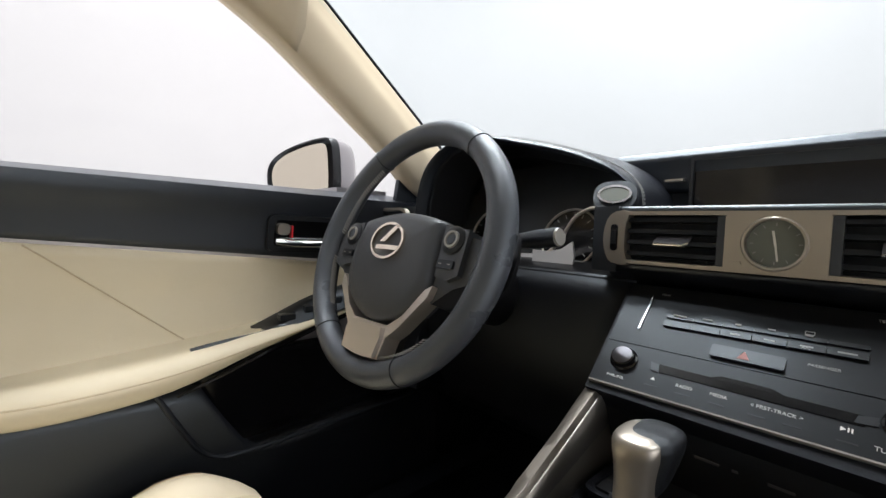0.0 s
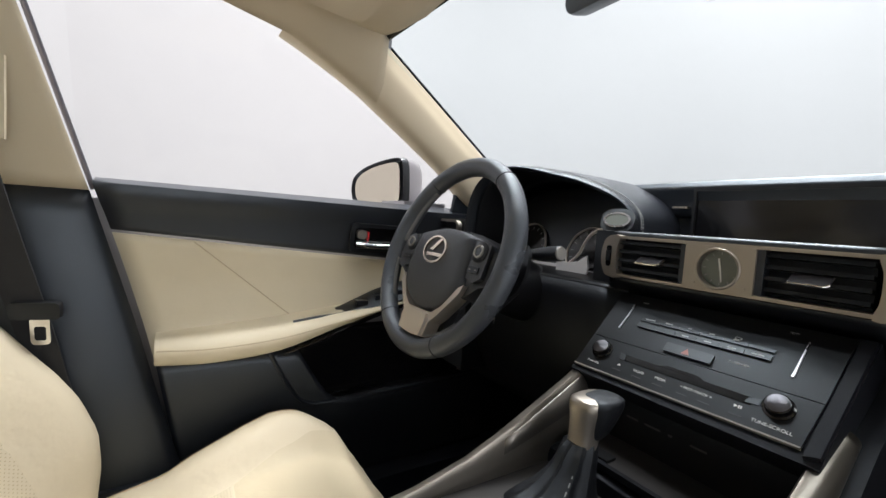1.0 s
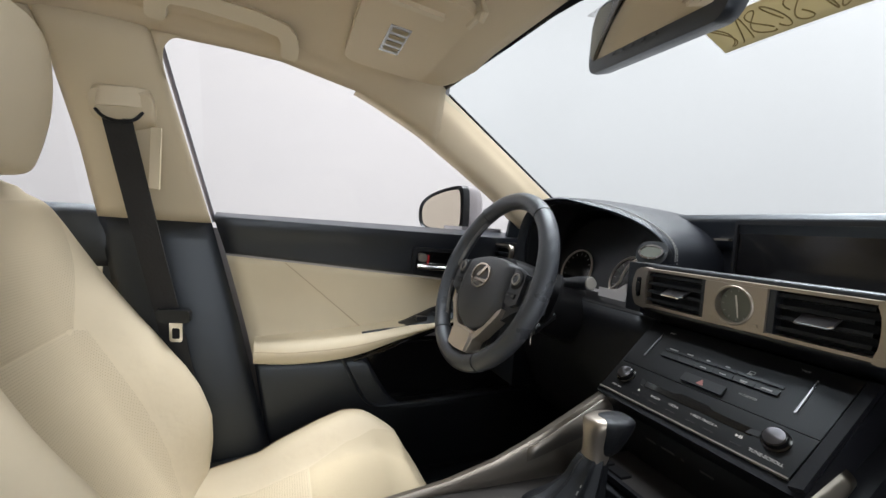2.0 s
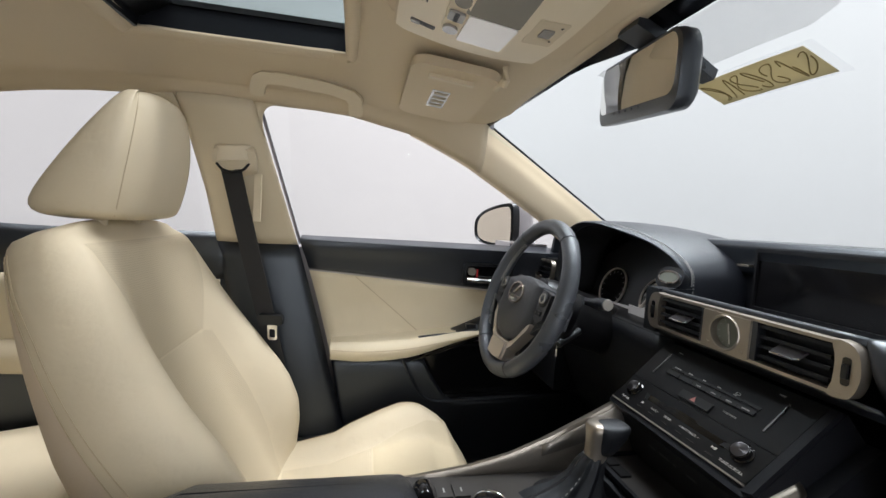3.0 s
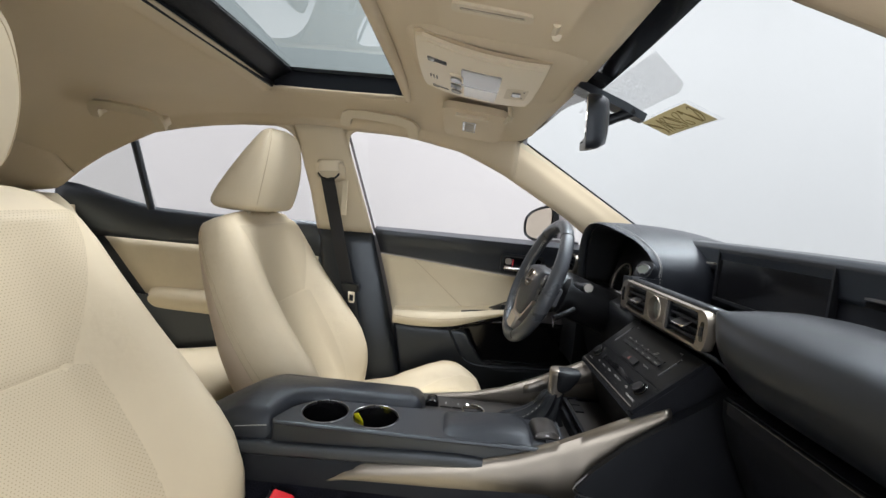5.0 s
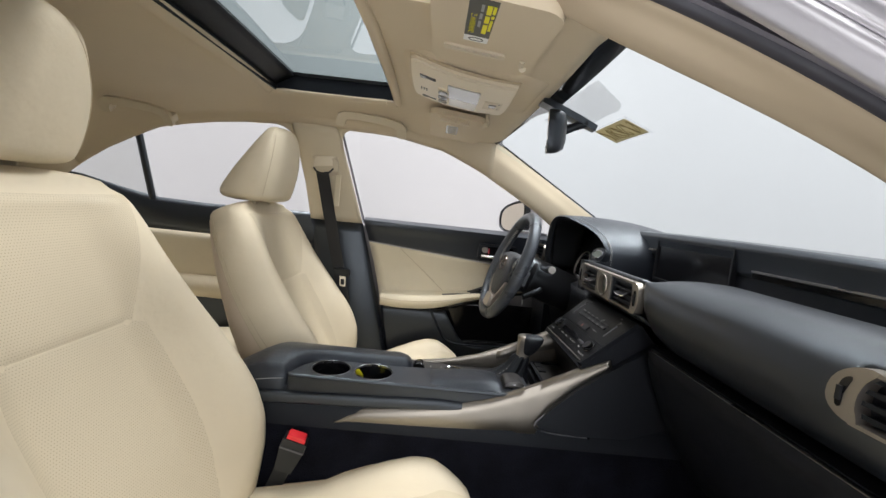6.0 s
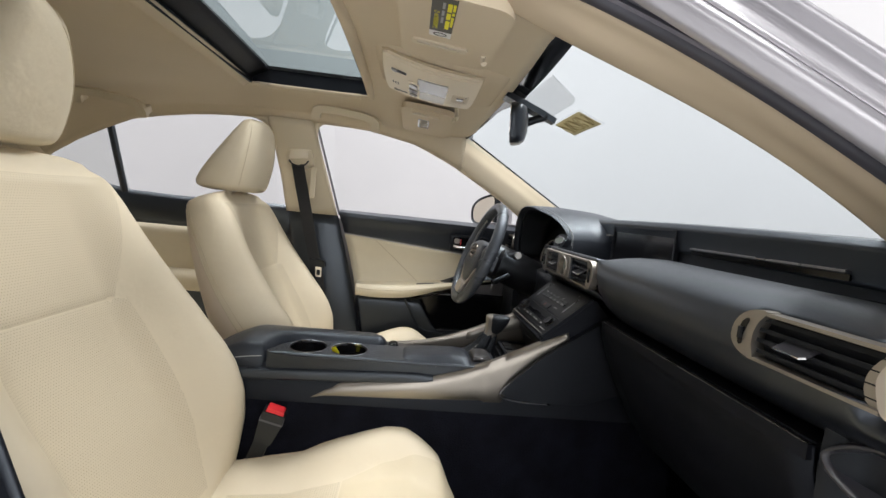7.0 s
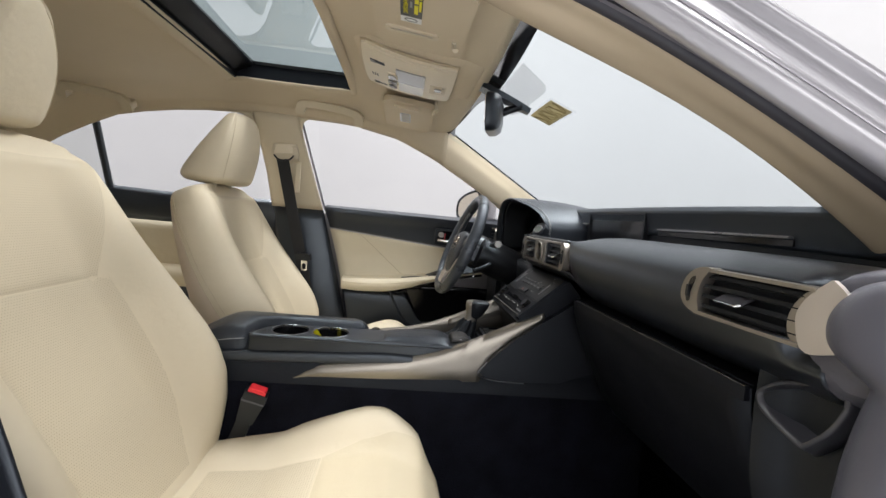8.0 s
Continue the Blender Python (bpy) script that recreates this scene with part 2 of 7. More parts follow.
def dotted():
    """The windscreen's printed band of fine grey dots."""
    m, nt, b = material("dotted_frit")
    co = tex_coords(nt)
    sep = nt.nodes.new("ShaderNodeSeparateXYZ")
    nt.links.new(co, sep.inputs[0])
    fu = mathn(nt, "SUBTRACT", mathn(nt, "FRACT", mathn(nt, "DIVIDE", sep.outputs["X"], 0.0012)), 0.5)
    fv = mathn(nt, "SUBTRACT", mathn(nt, "FRACT", mathn(nt, "DIVIDE", sep.outputs["Y"], 0.0012)), 0.5)
    d = mathn(nt, "SQRT", mathn(nt, "ADD", mathn(nt, "MULTIPLY", fu, fu), mathn(nt, "MULTIPLY", fv, fv)))
    dot = mathn(nt, "LESS_THAN", d, 0.31)
    clear = nt.nodes.new("ShaderNodeBsdfTransparent")
    mix = nt.nodes.new("ShaderNodeMixShader")
    b.inputs["Base Color"].default_value = (0.12, 0.12, 0.125, 1)
    b.inputs["Roughness"].default_value = 0.6
    nt.links.new(dot, mix.inputs[0])
    nt.links.new(clear.outputs[0], mix.inputs[1])
    nt.links.new(b.outputs[0], mix.inputs[2])
    nt.links.new(mix.outputs[0], nt.nodes["Material Output"].inputs[0])
    return m


m_dots = dotted()


# ---- mesh tools ----
def bm_from(verts, faces):
    bm = bmesh.new()
    vs = [bm.verts.new(v) for v in verts]
    for f in faces:
        try:
            bm.faces.new([vs[k] for k in f])
        except ValueError:
            pass
    return bm


def finish(bm, name, mat, sharp=40.0):
    bmesh.ops.remove_doubles(bm, verts=bm.verts, dist=1e-6)
    bmesh.ops.recalc_face_normals(bm, faces=bm.faces)
    me = bpy.data.meshes.new(name)
    bm.to_mesh(me)
    bm.free()
    me.materials.append(mat)
    me.polygons.foreach_set("use_smooth", [True] * len(me.polygons))
    me.set_sharp_from_angle(angle=radians(sharp))
    return me


def part(name, bm, mat, parent, label="", sharp=40.0, thick=0.0):
    """One mesh under a thing (or under a part)."""
    ob = new(name, finish(bm, name, mat, sharp))
    ob.parent = parent
    if thick:
        s = ob.modifiers.new("thickness", "SOLIDIFY")
        s.thickness, s.offset = thick, 0.0
    return tagged(ob, label)


def thing(name, label, category, at=(0, 0, 0), group="", kind=""):
    ob = new(name)
    ob.location = at
    ob.empty_display_size = 0.05
    ob.matrix_basis = pose(*at)
    return tagged(ob, label, category, group, kind)


def single(name, bm, mat, label, category, kind="", group="", sharp=40.0, thick=0.0):
    """A thing that is one mesh."""
    ob = new(name, finish(bm, name, mat, sharp))
    if thick:
        s = ob.modifiers.new("thickness", "SOLIDIFY")
        s.thickness, s.offset = thick, 0.0
    return tagged(ob, label, category, group, kind)


def spline(points, n, closed=False):
    """Catmull-Rom points through the given ones, n per stretch."""
    p = [Vector(q) for q in points]
    k = len(p)
    out = []
    for i in range(k if closed else k - 1):
        a = p[(i - 1) % k] if closed or i else p[0] * 2 - p[1]
        b, c = p[i], p[(i + 1) % k]
        d = p[(i + 2) % k] if closed or i + 2 < k else c * 2 - b
        for j in range(n):
            t = j / n
            out.append(0.5 * (2 * b + (c - a) * t + (2 * a - 5 * b + 4 * c - d) * t * t + (3 * b - a - 3 * c + d) * t ** 3))
    if not closed:
        out.append(p[-1])
    return out


def grid(rows, closed=False, caps=False):
    """A sheet through rows of points; closed joins each row's ends."""
    n = len(rows[0])
    verts = [q for r in rows for q in r]
    faces = []
    for i in range(len(rows) - 1):
        for j in range(n if closed else n - 1):
            k = (j + 1) % n
            faces.append((i * n + j, i * n + k, (i + 1) * n + k, (i + 1) * n + j))
    if caps:
        faces.append(tuple(range(n))[::-1])
        faces.append(tuple((len(rows) - 1) * n + j for j in range(n)))
    return bm_from(verts, faces)


def loft(sections, nu=3, nv=3, closed=True, caps=True):
    """A smooth body through cross-sections."""
    rings = [spline(s, nu, closed) for s in sections]
    cols = [spline([r[j] for r in rings], nv) for j in range(len(rings[0]))]
    rows = [[c[i] for c in cols] for i in range(len(cols[0]))]
    return grid(rows, closed, caps)


def sheet(fn, nu, nv):
    """A sheet from fn(u, v), u and v from 0 to 1."""
    return grid([[Vector(fn(j / nu, i / nv)) for j in range(nu + 1)] for i in range(nv + 1)])


def bevelled(bm, width, segments=2, angle=30.0):
    if width > 0:
        edges = [e for e in bm.edges if len(e.link_faces) == 2 and e.calc_face_angle(0) > radians(angle)]
        bmesh.ops.bevel(bm, geom=edges, offset=width, segments=segments, affect="EDGES", profile=0.5, clamp_overlap=True)
    return bm


def box(x0, x1, y0, y1, z0, z1, bevel=0.004, segments=2):
    v = [(x, y, z) for z in (z0, z1) for y in (y0, y1) for x in (x0, x1)]
    f = [(0, 2, 3, 1), (4, 5, 7, 6), (0, 1, 5, 4), (2, 6, 7, 3), (0, 4, 6, 2), (1, 3, 7, 5)]
    return bevelled(bm_from(v, f), bevel, segments)


def prism(outline, m, depth, bevel=0.002, segments=2):
    """A plate: a 2D outline in the XY plane of the pose m, depth along its +Z."""
    n = len(outline)
    v = [m @ Vector((x, y, 0)) for x, y in outline] + [m @ Vector((x, y, depth)) for x, y in outline]
    f = [tuple(range(n))[::-1], tuple(range(n, 2 * n))] + [(i, (i + 1) % n, n + (i + 1) % n, n + i) for i in range(n)]
    return bevelled(bm_from(v, f), bevel, segments)


def ring_plate(outer, inner, m, depth, bevel=0.001):
    """A plate with an opening: two outlines with the same count."""
    n = len(outer)
    v = [m @ Vector((x, y, h)) for h in (0, depth) for line in (outer, inner) for x, y in line]
    f = []
    for i in range(n):
        k = (i + 1) % n
        f += [(i, n + i, n + k, k), (2 * n + i, 2 * n + k, 3 * n + k, 3 * n + i), (i, k, 2 * n + k, 2 * n + i), (n + i, 3 * n + i, 3 * n + k, n + k)]
    return bevelled(bm_from(v, f), bevel, 1, 50.0)


def revolve(profile, m, n=32, caps=True):
    """A turned body: (radius, height) along the pose's Z."""
    rows = [[m @ Vector((r * math.cos(2 * math.pi * j / n), r * math.sin(2 * math.pi * j / n), h)) for j in range(n)] for r, h in profile]
    return grid(rows, True, caps)


def tube(points, radius, n=8, caps=True, flat=1.0, up=(0, 0, 1)):
    """A round (or flattened) bar along points; radius a number or one per point."""
    p = [Vector(q) for q in points]
    rows = []
    for i, q in enumerate(p):
        d = (p[min(i + 1, len(p) - 1)] - p[max(i - 1, 0)]).normalized()
        a = d.cross(Vector(up))
        a = a.normalized() if a.length > 1e-4 else d.orthogonal().normalized()
        b = a.cross(d)
        r = radius[i] if isinstance(radius, (list, tuple)) else radius
        rows.append([q + a * (r * math.cos(2 * math.pi * j / n)) + b * (r * flat * math.sin(2 * math.pi * j / n)) for j in range(n)])
    return grid(rows, True, caps)


def round_rect(w, h, r, n=4, cx=0.0, cy=0.0):
    out = []
    for sx, sy, a0 in ((1, 1, 0), (-1, 1, 90), (-1, -1, 180), (1, -1, 270)):
        for k in range(n + 1):
            a = radians(a0 + 90 * k / n)
            out.append((cx + sx * (w / 2 - r) + r * math.cos(a), cy + sy * (h / 2 - r) + r * math.sin(a)))
    return out


def ellipse(rx, ry, n=32, cx=0.0, cy=0.0):
    return [(cx + rx * math.cos(2 * math.pi * k / n), cy + ry * math.sin(2 * math.pi * k / n)) for k in range(n)]


def axes(origin, right, up):
    """A pose with X to the right, Y up and Z towards the viewer."""
    x = Vector(right).normalized()
    y = Vector(up)
    y = (y - x * y.dot(x)).normalized()
    z = x.cross(y)
    m = Matrix((x, y, z)).transposed().to_4x4()
    m.translation = origin
    return m


def lettering(words, m, height, mat, parent, name="lettering"):
    """Raised print in the built-in font, centred on the pose."""
    cu = bpy.data.curves.new(name, "FONT")
    cu.body, cu.size, cu.align_x, cu.align_y, cu.extrude = words, height, "CENTER", "CENTER", 0.0001
    tmp = bpy.data.objects.new(name, cu)
    me = bpy.data.meshes.new_from_object(tmp)
    bpy.data.objects.remove(tmp)
    me.materials.append(mat)
    me.transform(m)
    ob = new(name, me)
    ob.parent = parent
    return ob


def lerp(a, b, t):
    return a + (b - a) * t


def table(rows, x):
    """Linear look-up in (x, value) rows sorted by x."""
    if x <= rows[0][0]:
        return rows[0][1]
    for (x0, y0), (x1, y1) in zip(rows, rows[1:]):
        if x <= x1:
            return lerp(y0, y1, (x - x0) / (x1 - x0))
    return rows[-1][1]


# ---- the photo studio round the car ----
def wall(name, x0, x1, y0, y1, z0, z1, mat, label):
    return single(name, box(x0, x1, y0, y1, z0, z1, 0.0), mat, label, "wall", "structure")


wall("ground", -5.2, 5.2, -5.2, 5.2, -0.2, 0.0, m_floor, "plain light grey studio floor under the car")


def studio_shell():
    """Walls that round into the ceiling, with wide rounded corners."""
    rows = []
    for k, z in ((1.0, 0.0), (1.0, 2.0), (1.0, 4.4), (0.985, 5.1), (0.94, 5.7), (0.86, 6.15), (0.74, 6.42), (0.5, 6.55), (0.02, 6.6)):
        rows.append([Vector((x * k, y * k, z)) for x, y in round_rect(10.4, 10.4, 2.6, 8)])
    return grid(rows, True, False)


single("wall_studio", studio_shell(), m_wall, "plain white coved studio walls and ceiling", "wall", "structure", sharp=80)


# ---- the car's shell ----
EDGE = [(-1.60, 1.03), (-1.54, 1.07), (-1.41, 1.14), (-1.217, 1.224), (-1.07, 1.254), (-0.93, 1.272), (-0.81, 1.277), (-0.66, 1.279), (-0.52, 1.281),
        (-0.395, 1.278), (-0.225, 1.248), (-0.085, 1.194), (0.05, 1.128), (0.155, 1.073), (0.28, 0.988)]
MID = [(-1.62, 1.20), (-1.3, 1.315), (-1.0, 1.352), (-0.75, 1.362), (-0.38, 1.362), (-0.25, 1.338), (-0.10, 1.318), (0.0, 1.318)]


def side_x(z):
    """Half width of the cabin's side at the height z, above the belt."""
    return 0.665 - 0.5 * (z - 0.95)


def glass_z(x, y):
    return 1.322 - 0.38 * (y + 0.16 * (x / 0.6) ** 2)


def head_row(y, right_raise=0.0):
    ez, zc = table(EDGE, y), table(MID, y)
    ex = side_x(ez)
    front = max(0.0, min(1.0, (y + 0.28) / 0.24))
    pts = [(ex, ez), (ex - 0.022, ez + 0.030), (lerp(0.46, 0.52, front), lerp(zc - 0.05, zc - 0.02, front)), (0.40, zc - 0.022), (0.335, zc - 0.010), (0.2, zc - 0.003), (0.0, zc)]
    rz = table([(-1.60, 1.03), (-1.41, 1.14), (-1.217, 1.224), (-0.93, 1.272), (-0.60, 1.290), (-0.45, 1.312), (-0.30, 1.318), (-0.09, 1.284), (-0.05, 1.264)], y)
    rx = table([(-0.8, side_x(rz)), (-0.6, 0.485), (-0.45, 0.458), (-0.30, 0.450), (-0.09, 0.468), (-0.05, 0.478)], y)
    right = [(rx, rz), (rx - 0.012, rz + 0.012)] + [(min(x, rx - 0.02), z) for x, z in pts[2:]]
    row = [(-x, z) for x, z in pts] + [(x, z) for x, z in right[-2::-1]]
    return [Vector((x, y + 0.045 * front * (1 - (x / 0.55) ** 2 if abs(x) < 0.55 else 0), z)) for x, z in row]


def headliner():
    ys = [-1.60, -1.5, -1.4, -1.3, -1.2, -1.1, -1.0, -0.9, -0.82, -0.745, -0.66, -0.56, -0.46, -0.38, -0.30, -0.225, -0.17, -0.12, -0.085, -0.05]
    rows = [head_row(y) for y in ys]
    verts = [q for r in rows for q in r]
    n = len(rows[0])
    faces = []
    for i in range(len(rows) - 1):
        for j in range(n - 1):
            if -0.746 < ys[i] and ys[i + 1] < -0.379 and 4 <= j < 8:
                continue
            faces.append((i * n + j, i * n + j + 1, (i + 1) * n + j + 1, (i + 1) * n + j))
    bm = bm_from(verts, faces)
    bmesh.ops.subdivide_edges(bm, edges=bm.edges, cuts=1, use_grid_fill=True, smooth=0.0)
    return bm


single("headliner", headliner(), m_headliner, "beige cloth headliner with a sunroof opening", "headliner", "structure", thick=0.006, sharp=60)


def roof_skin():
    ys = [-1.75, -1.6, -1.4, -1.2, -1.0, -0.8, -0.745, -0.38, -0.3, -0.2, -0.1, -0.02]
    rows = []
    for y in ys:
        r = head_row(min(y, -0.05))
        rows.append([Vector((q.x * 1.09, q.y + (y - min(y, -0.05)), q.z + 0.055)) for q in r])
    n = len(rows[0])
    faces = []
    for i in range(len(rows) - 1):
        for j in range(n - 1):
            if -0.746 < ys[i] and ys[i + 1] < -0.379 and 4 <= j < 8:
                continue
            faces.append((i * n + j, i * n + j + 1, (i + 1) * n + j + 1, (i + 1) * n + j))
    return bm_from([q for r in rows for q in r], faces)


single("roof_skin", roof_skin(), m_paint, "silver painted steel roof of the car", "roof", "structure", thick=0.004, sharp=60)


def pillar_a_driver():
    rows = []
    for k in range(-4, 13):
        t = k / 12
        w = Vector((-0.567, -0.055, 1.316)).lerp(Vector((-0.678, 0.42, 1.054)), t)
        if t < 0:
            w = Vector((-0.567 - 0.05 * t, -0.055 + 0.45 * t, 1.316 - 0.02 * t))
        y = lerp(-0.075, 0.285, t) + (0.12 * t if t < 0 else 0)
        z = table(EDGE, y)
        lift = table([(-0.34, 0.008), (-0.1, 0.007), (0.4, 0.001)], t)
        e = Vector((-side_x(z) + 0.002, y, z + lift))
        mid = (w + e) / 2 + Vector((0.020, -0.012, 0.0))
        rows.append(spline([w + Vector((-0.03, 0.008, -0.004)), w, w * 0.6 + mid * 0.4 + Vector((0.004, -0.004, 0)), mid, e, e + Vector((-0.05, 0, 0.0))], 4))
    return grid(rows)


single("pillar_trim_driver", pillar_a_driver(), m_headliner, "beige cloth windscreen pillar trim beside the steering wheel", "pillar trim", "structure", thick=0.004, sharp=60)


single("windscreen_seal", tube([Vector((-0.565, -0.062, 1.3185)).lerp(Vector((-0.680, 0.43, 1.0505)), k / 12) + Vector((0.0, 0.004, 0.004)) for k in range(13)], 0.0028, 8), m_hardblack, "thin black seal between pillar trim and windscreen", "seal", "structure")


# the passenger's windscreen pillar, with the door opening's seal and the painted frame outside it
PILLAR = {  # offset outboard, then the height over y as a polynomial
    "glass": (-0.075, (-0.60, -0.02, -0.45, 1.272)),
    "inner": (-0.03, (-1.7545, 0.0572, -0.4417, 1.2299)),
    "seal": (0.03, (0.0, -0.5705, -0.4582, 1.2501)),
    "crease": (0.045, (0.0, -0.5202, -0.4594, 1.2689)),
    "paint": (0.06, (0.0, -0.5169, -0.468, 1.2714)),
    "crest": (0.085, (0.0, -0.20, -0.625, 1.2810)),
    "rim": (0.04, (0.0, -0.10, -0.665, 1.464)),
}


def pillar_at(name, y, out=0.0, up=0.0):
    """A point of one of the pillar's lines; above the corner it runs back along the roof rail."""
    c, poly = PILLAR[name]
    yy = max(y, -0.10)
    z = ((poly[0] * yy + poly[1]) * yy + poly[2]) * yy + poly[3]
    slope = (3 * poly[0] * yy + 2 * poly[1]) * yy + poly[2]
    d = yy - y
    z += -slope * d * max(0.25, 1 - d / 0.30)
    return Vector((1.14 + c - 0.5 * z + out, y, z + up))


def pillar_band(stations, y0=-0.32, y1=0.44, n=40, smooth=4):
    """A surface across the pillar through (line, outboard shift, lift) stations."""
    return grid([spline([pillar_at(nm, lerp(y0, y1, k / n), o, u) for nm, o, u in stations], smooth) for k in range(n + 1)])


pillar_p = thing("pillar_passenger", "beige trimmed windscreen pillar with dark door seal and silver paint", "pillar", kind="structure")


def pillar_trim():
    rows = []
    for k in range(49):
        y = lerp(-0.32, 0.44, k / 48)
        f = max(0.0, min(1.0, (y + 0.06) / 0.10))
        inner = pillar_at("inner", y, -0.010, 0.012)
        first = inner.lerp(pillar_at("glass", y, -0.01, 0.01), f)
        rows.append(spline([first, inner, pillar_at("inner", y), pillar_at("inner", y, 0.022, 0.004), pillar_at("seal", y, -0.014, -0.004), pillar_at("seal", y, -0.001, 0.002), pillar_at("seal", y, -0.003, 0.010)], 4))
    return grid(rows)


part("trim", pillar_trim(), m_pillarshade, pillar_p, "beige cloth trim with its shade put into the colour", thick=0.003, sharp=70)
part("door_seal", pillar_band((("seal", -0.002, 0.006), ("seal", 0.002, 0.0025), ("seal", 0.009, 0.004), ("seal", 0.012, 0.010), ("seal", 0.010, 0.013))), m_rubber, pillar_p, "dark rubber door seal", thick=0.002, sharp=70)
part("seal_lip", pillar_band((("seal", 0.010, 0.011), ("seal", 0.016, 0.010), ("crease", 0.002, -0.010), ("crease", 0.004, -0.002), ("crease", 0.001, 0.000))), m_sealgrey, pillar_p, "lavender grey rubber lip", thick=0.002, sharp=70)
part("crease_line", tube([pillar_at("crease", lerp(-0.32, 0.44, k / 40), 0.0025, -0.0005) for k in range(41)], 0.0011, 6), m_pale_metal, pillar_p, "thin pale edge")
part("outer_lip", pillar_band((("crease", 0.0, 0.0), ("crease", 0.006, 0.004), ("paint", 0.0, 0.006), ("paint", 0.004, 0.012))), m_sealgrey, pillar_p, "lavender grey rubber lip", thick=0.002, sharp=70)
part("frame_step", pillar_band((("paint", -0.003, 0.006), ("paint", 0.008, 0.012), ("crest", -0.012, -0.020), ("crest", 0.0, -0.004), ("crest", -0.004, 0.010), ("crest", -0.012, 0.020))), m_paint, pillar_p, "silver paint", thick=0.003, sharp=70)
part("roof_rail", pillar_band((("crest", -0.008, 0.012), ("crest", -0.012, 0.026), ("rim", 0.012, -0.045), ("rim", 0.016, -0.012), ("rim", 0.006, 0.0), ("rim", -0.03, 0.012))), m_paint, pillar_p, "silver paint", thick=0.003, sharp=70)


def windscreen():
    def f(u, v):
        y0 = lerp(-0.012, 0.84, v)
        w = lerp(0.56, 0.78, v)
        x = lerp(-w, lerp(0.53, 0.64, v), u)
        y = y0 - lerp(0.055, 0.44, v) * (x / w) ** 2
        return (x, y, glass_z(x, y))
    return sheet(f, 24, 24)


ws = single("windscreen", windscreen(), m_windscreen, "clear green-tinted laminated windscreen", "windscreen", "structure", sharp=90)
ws.visible_shadow = False


def frit_band():
    def f(u, v):
        x = lerp(-0.56, 0.56, u)
        y = -0.02 - 0.05 * (x / 0.56) ** 2 + v * table([(-0.56, 0.020), (-0.16, 0.024), (-0.05, 0.046), (0.56, 0.046)], x)
        return (x, y, glass_z(x, y) - 0.004)
    return sheet(f, 24, 2)


single("windscreen_border", frit_band(), m_gloss, "black printed border along the windscreen's top", "glass border", "structure")


def frit_edge(side):
    def f(u, v):
        x = side * (lerp(0.565, 0.775, v) - lerp(0.0, 0.010, u))
        w = lerp(0.56, 0.78, v)
        y = lerp(-0.012, 0.84, v) - lerp(0.055, 0.44, v) * (x / w) ** 2
        return (x, y, glass_z(x, y) - 0.003)
    return sheet(f, 2, 24)


single("windscreen_border", frit_edge(-1), m_gloss, "black printed border along the windscreen's side", "glass border", "structure")


def dot_patch():
    def f(u, v):
        x = lerp(lerp(-0.150, -0.112, v), lerp(0.212, 0.165, v), u)
        y = lerp(0.027, 0.104, v) - 0.012 * max(0.0, abs(2 * u - 1) - 0.9) / 0.1 * v
        return (x, y, glass_z(x, y) - 0.004)
    return sheet(f, 8, 6)


dots = single("sensor_dot_band", dot_patch(), m_dots, "grey dotted print on the glass round the mirror mount", "glass print", "structure")
dots.visible_shadow = False


# ---- B pillars ----
def pillar_b(side, upper):
    front = [(0.36, -0.33), (0.5, -0.377), (0.74, -0.44), (0.965, -0.506), (1.285, -0.585)]
    rear = [(0.36, -0.58), (0.46, -0.60), (0.965, -0.703), (1.09, -0.711), (1.235, -0.732), (1.285, -0.745)]

    def f(u, v):
        z = lerp(0.962, 1.285, v) if upper else lerp(0.36, 0.962, v)
        y = lerp(table(rear, z), table(front, z), u)
        x = side_x(z) if upper else lerp(0.655, 0.659, v)
        x -= (0.016 if upper else lerp(0.040, 0.016, v)) * math.sin(math.pi * min(1, max(0, u))) ** 0.7
        if not upper:
            x -= 0.02 * (1 - v) * u
        return (side * x, y, z)
    return sheet(f, 12, 14)


for side, who in ((-1, "driver's"), (1, "passenger's")):
    back = -0.055 if side > 0 else 0.0
    b = thing("pillar_middle", "middle door pillar with beige upper and black lower trim", "pillar", at=(0.035 if side > 0 else 0, back, 0), kind="structure")
    part("upper_trim", pillar_b(side, True), m_beige, b, "beige plastic trim", thick=0.004)
    part("lower_trim", pillar_b(side, False), m_black, b, "black plastic trim", thick=0.004)
    part("outer_frame", box(min(side * 0.68, side * 0.76), max(side * 0.68, side * 0.76), -0.70, -0.53, 0.3, 0.97, 0.01), m_rubber if side > 0 else m_black, b)


def corner_fillet(y_edge, pillar, z_low):
    """The rounded beige corner between a middle pillar and the headliner's edge."""
    c = Vector((0, table(pillar, 1.283), 1.283))
    a = Vector((0, y_edge, table(EDGE, y_edge)))
    b = Vector((0, table(pillar, z_low), z_low))
    line = [(a * (1 - t) ** 2 + c * (2 * t * (1 - t)) + b * t * t) for t in [k / 10 for k in range(11)]]
    pts = [c] + line
    verts = [Vector((-side_x(p.z) + 0.004, p.y, p.z)) for p in pts]
    return bm_from(verts, [(0, k, k + 1) for k in range(1, 11)])


single("pillar_corner", corner_fillet(-0.525, [(0.965, -0.506), (1.285, -0.585)], 1.215), m_beige, "rounded beige corner above the front window", "pillar trim", "structure", thick=0.006)
single("pillar_corner", corner_fillet(-0.825, [(0.965, -0.703), (1.09, -0.711), (1.235, -0.732), (1.285, -0.745)], 1.225), m_beige, "rounded beige corner above the rear window", "pillar trim", "structure", thick=0.006)


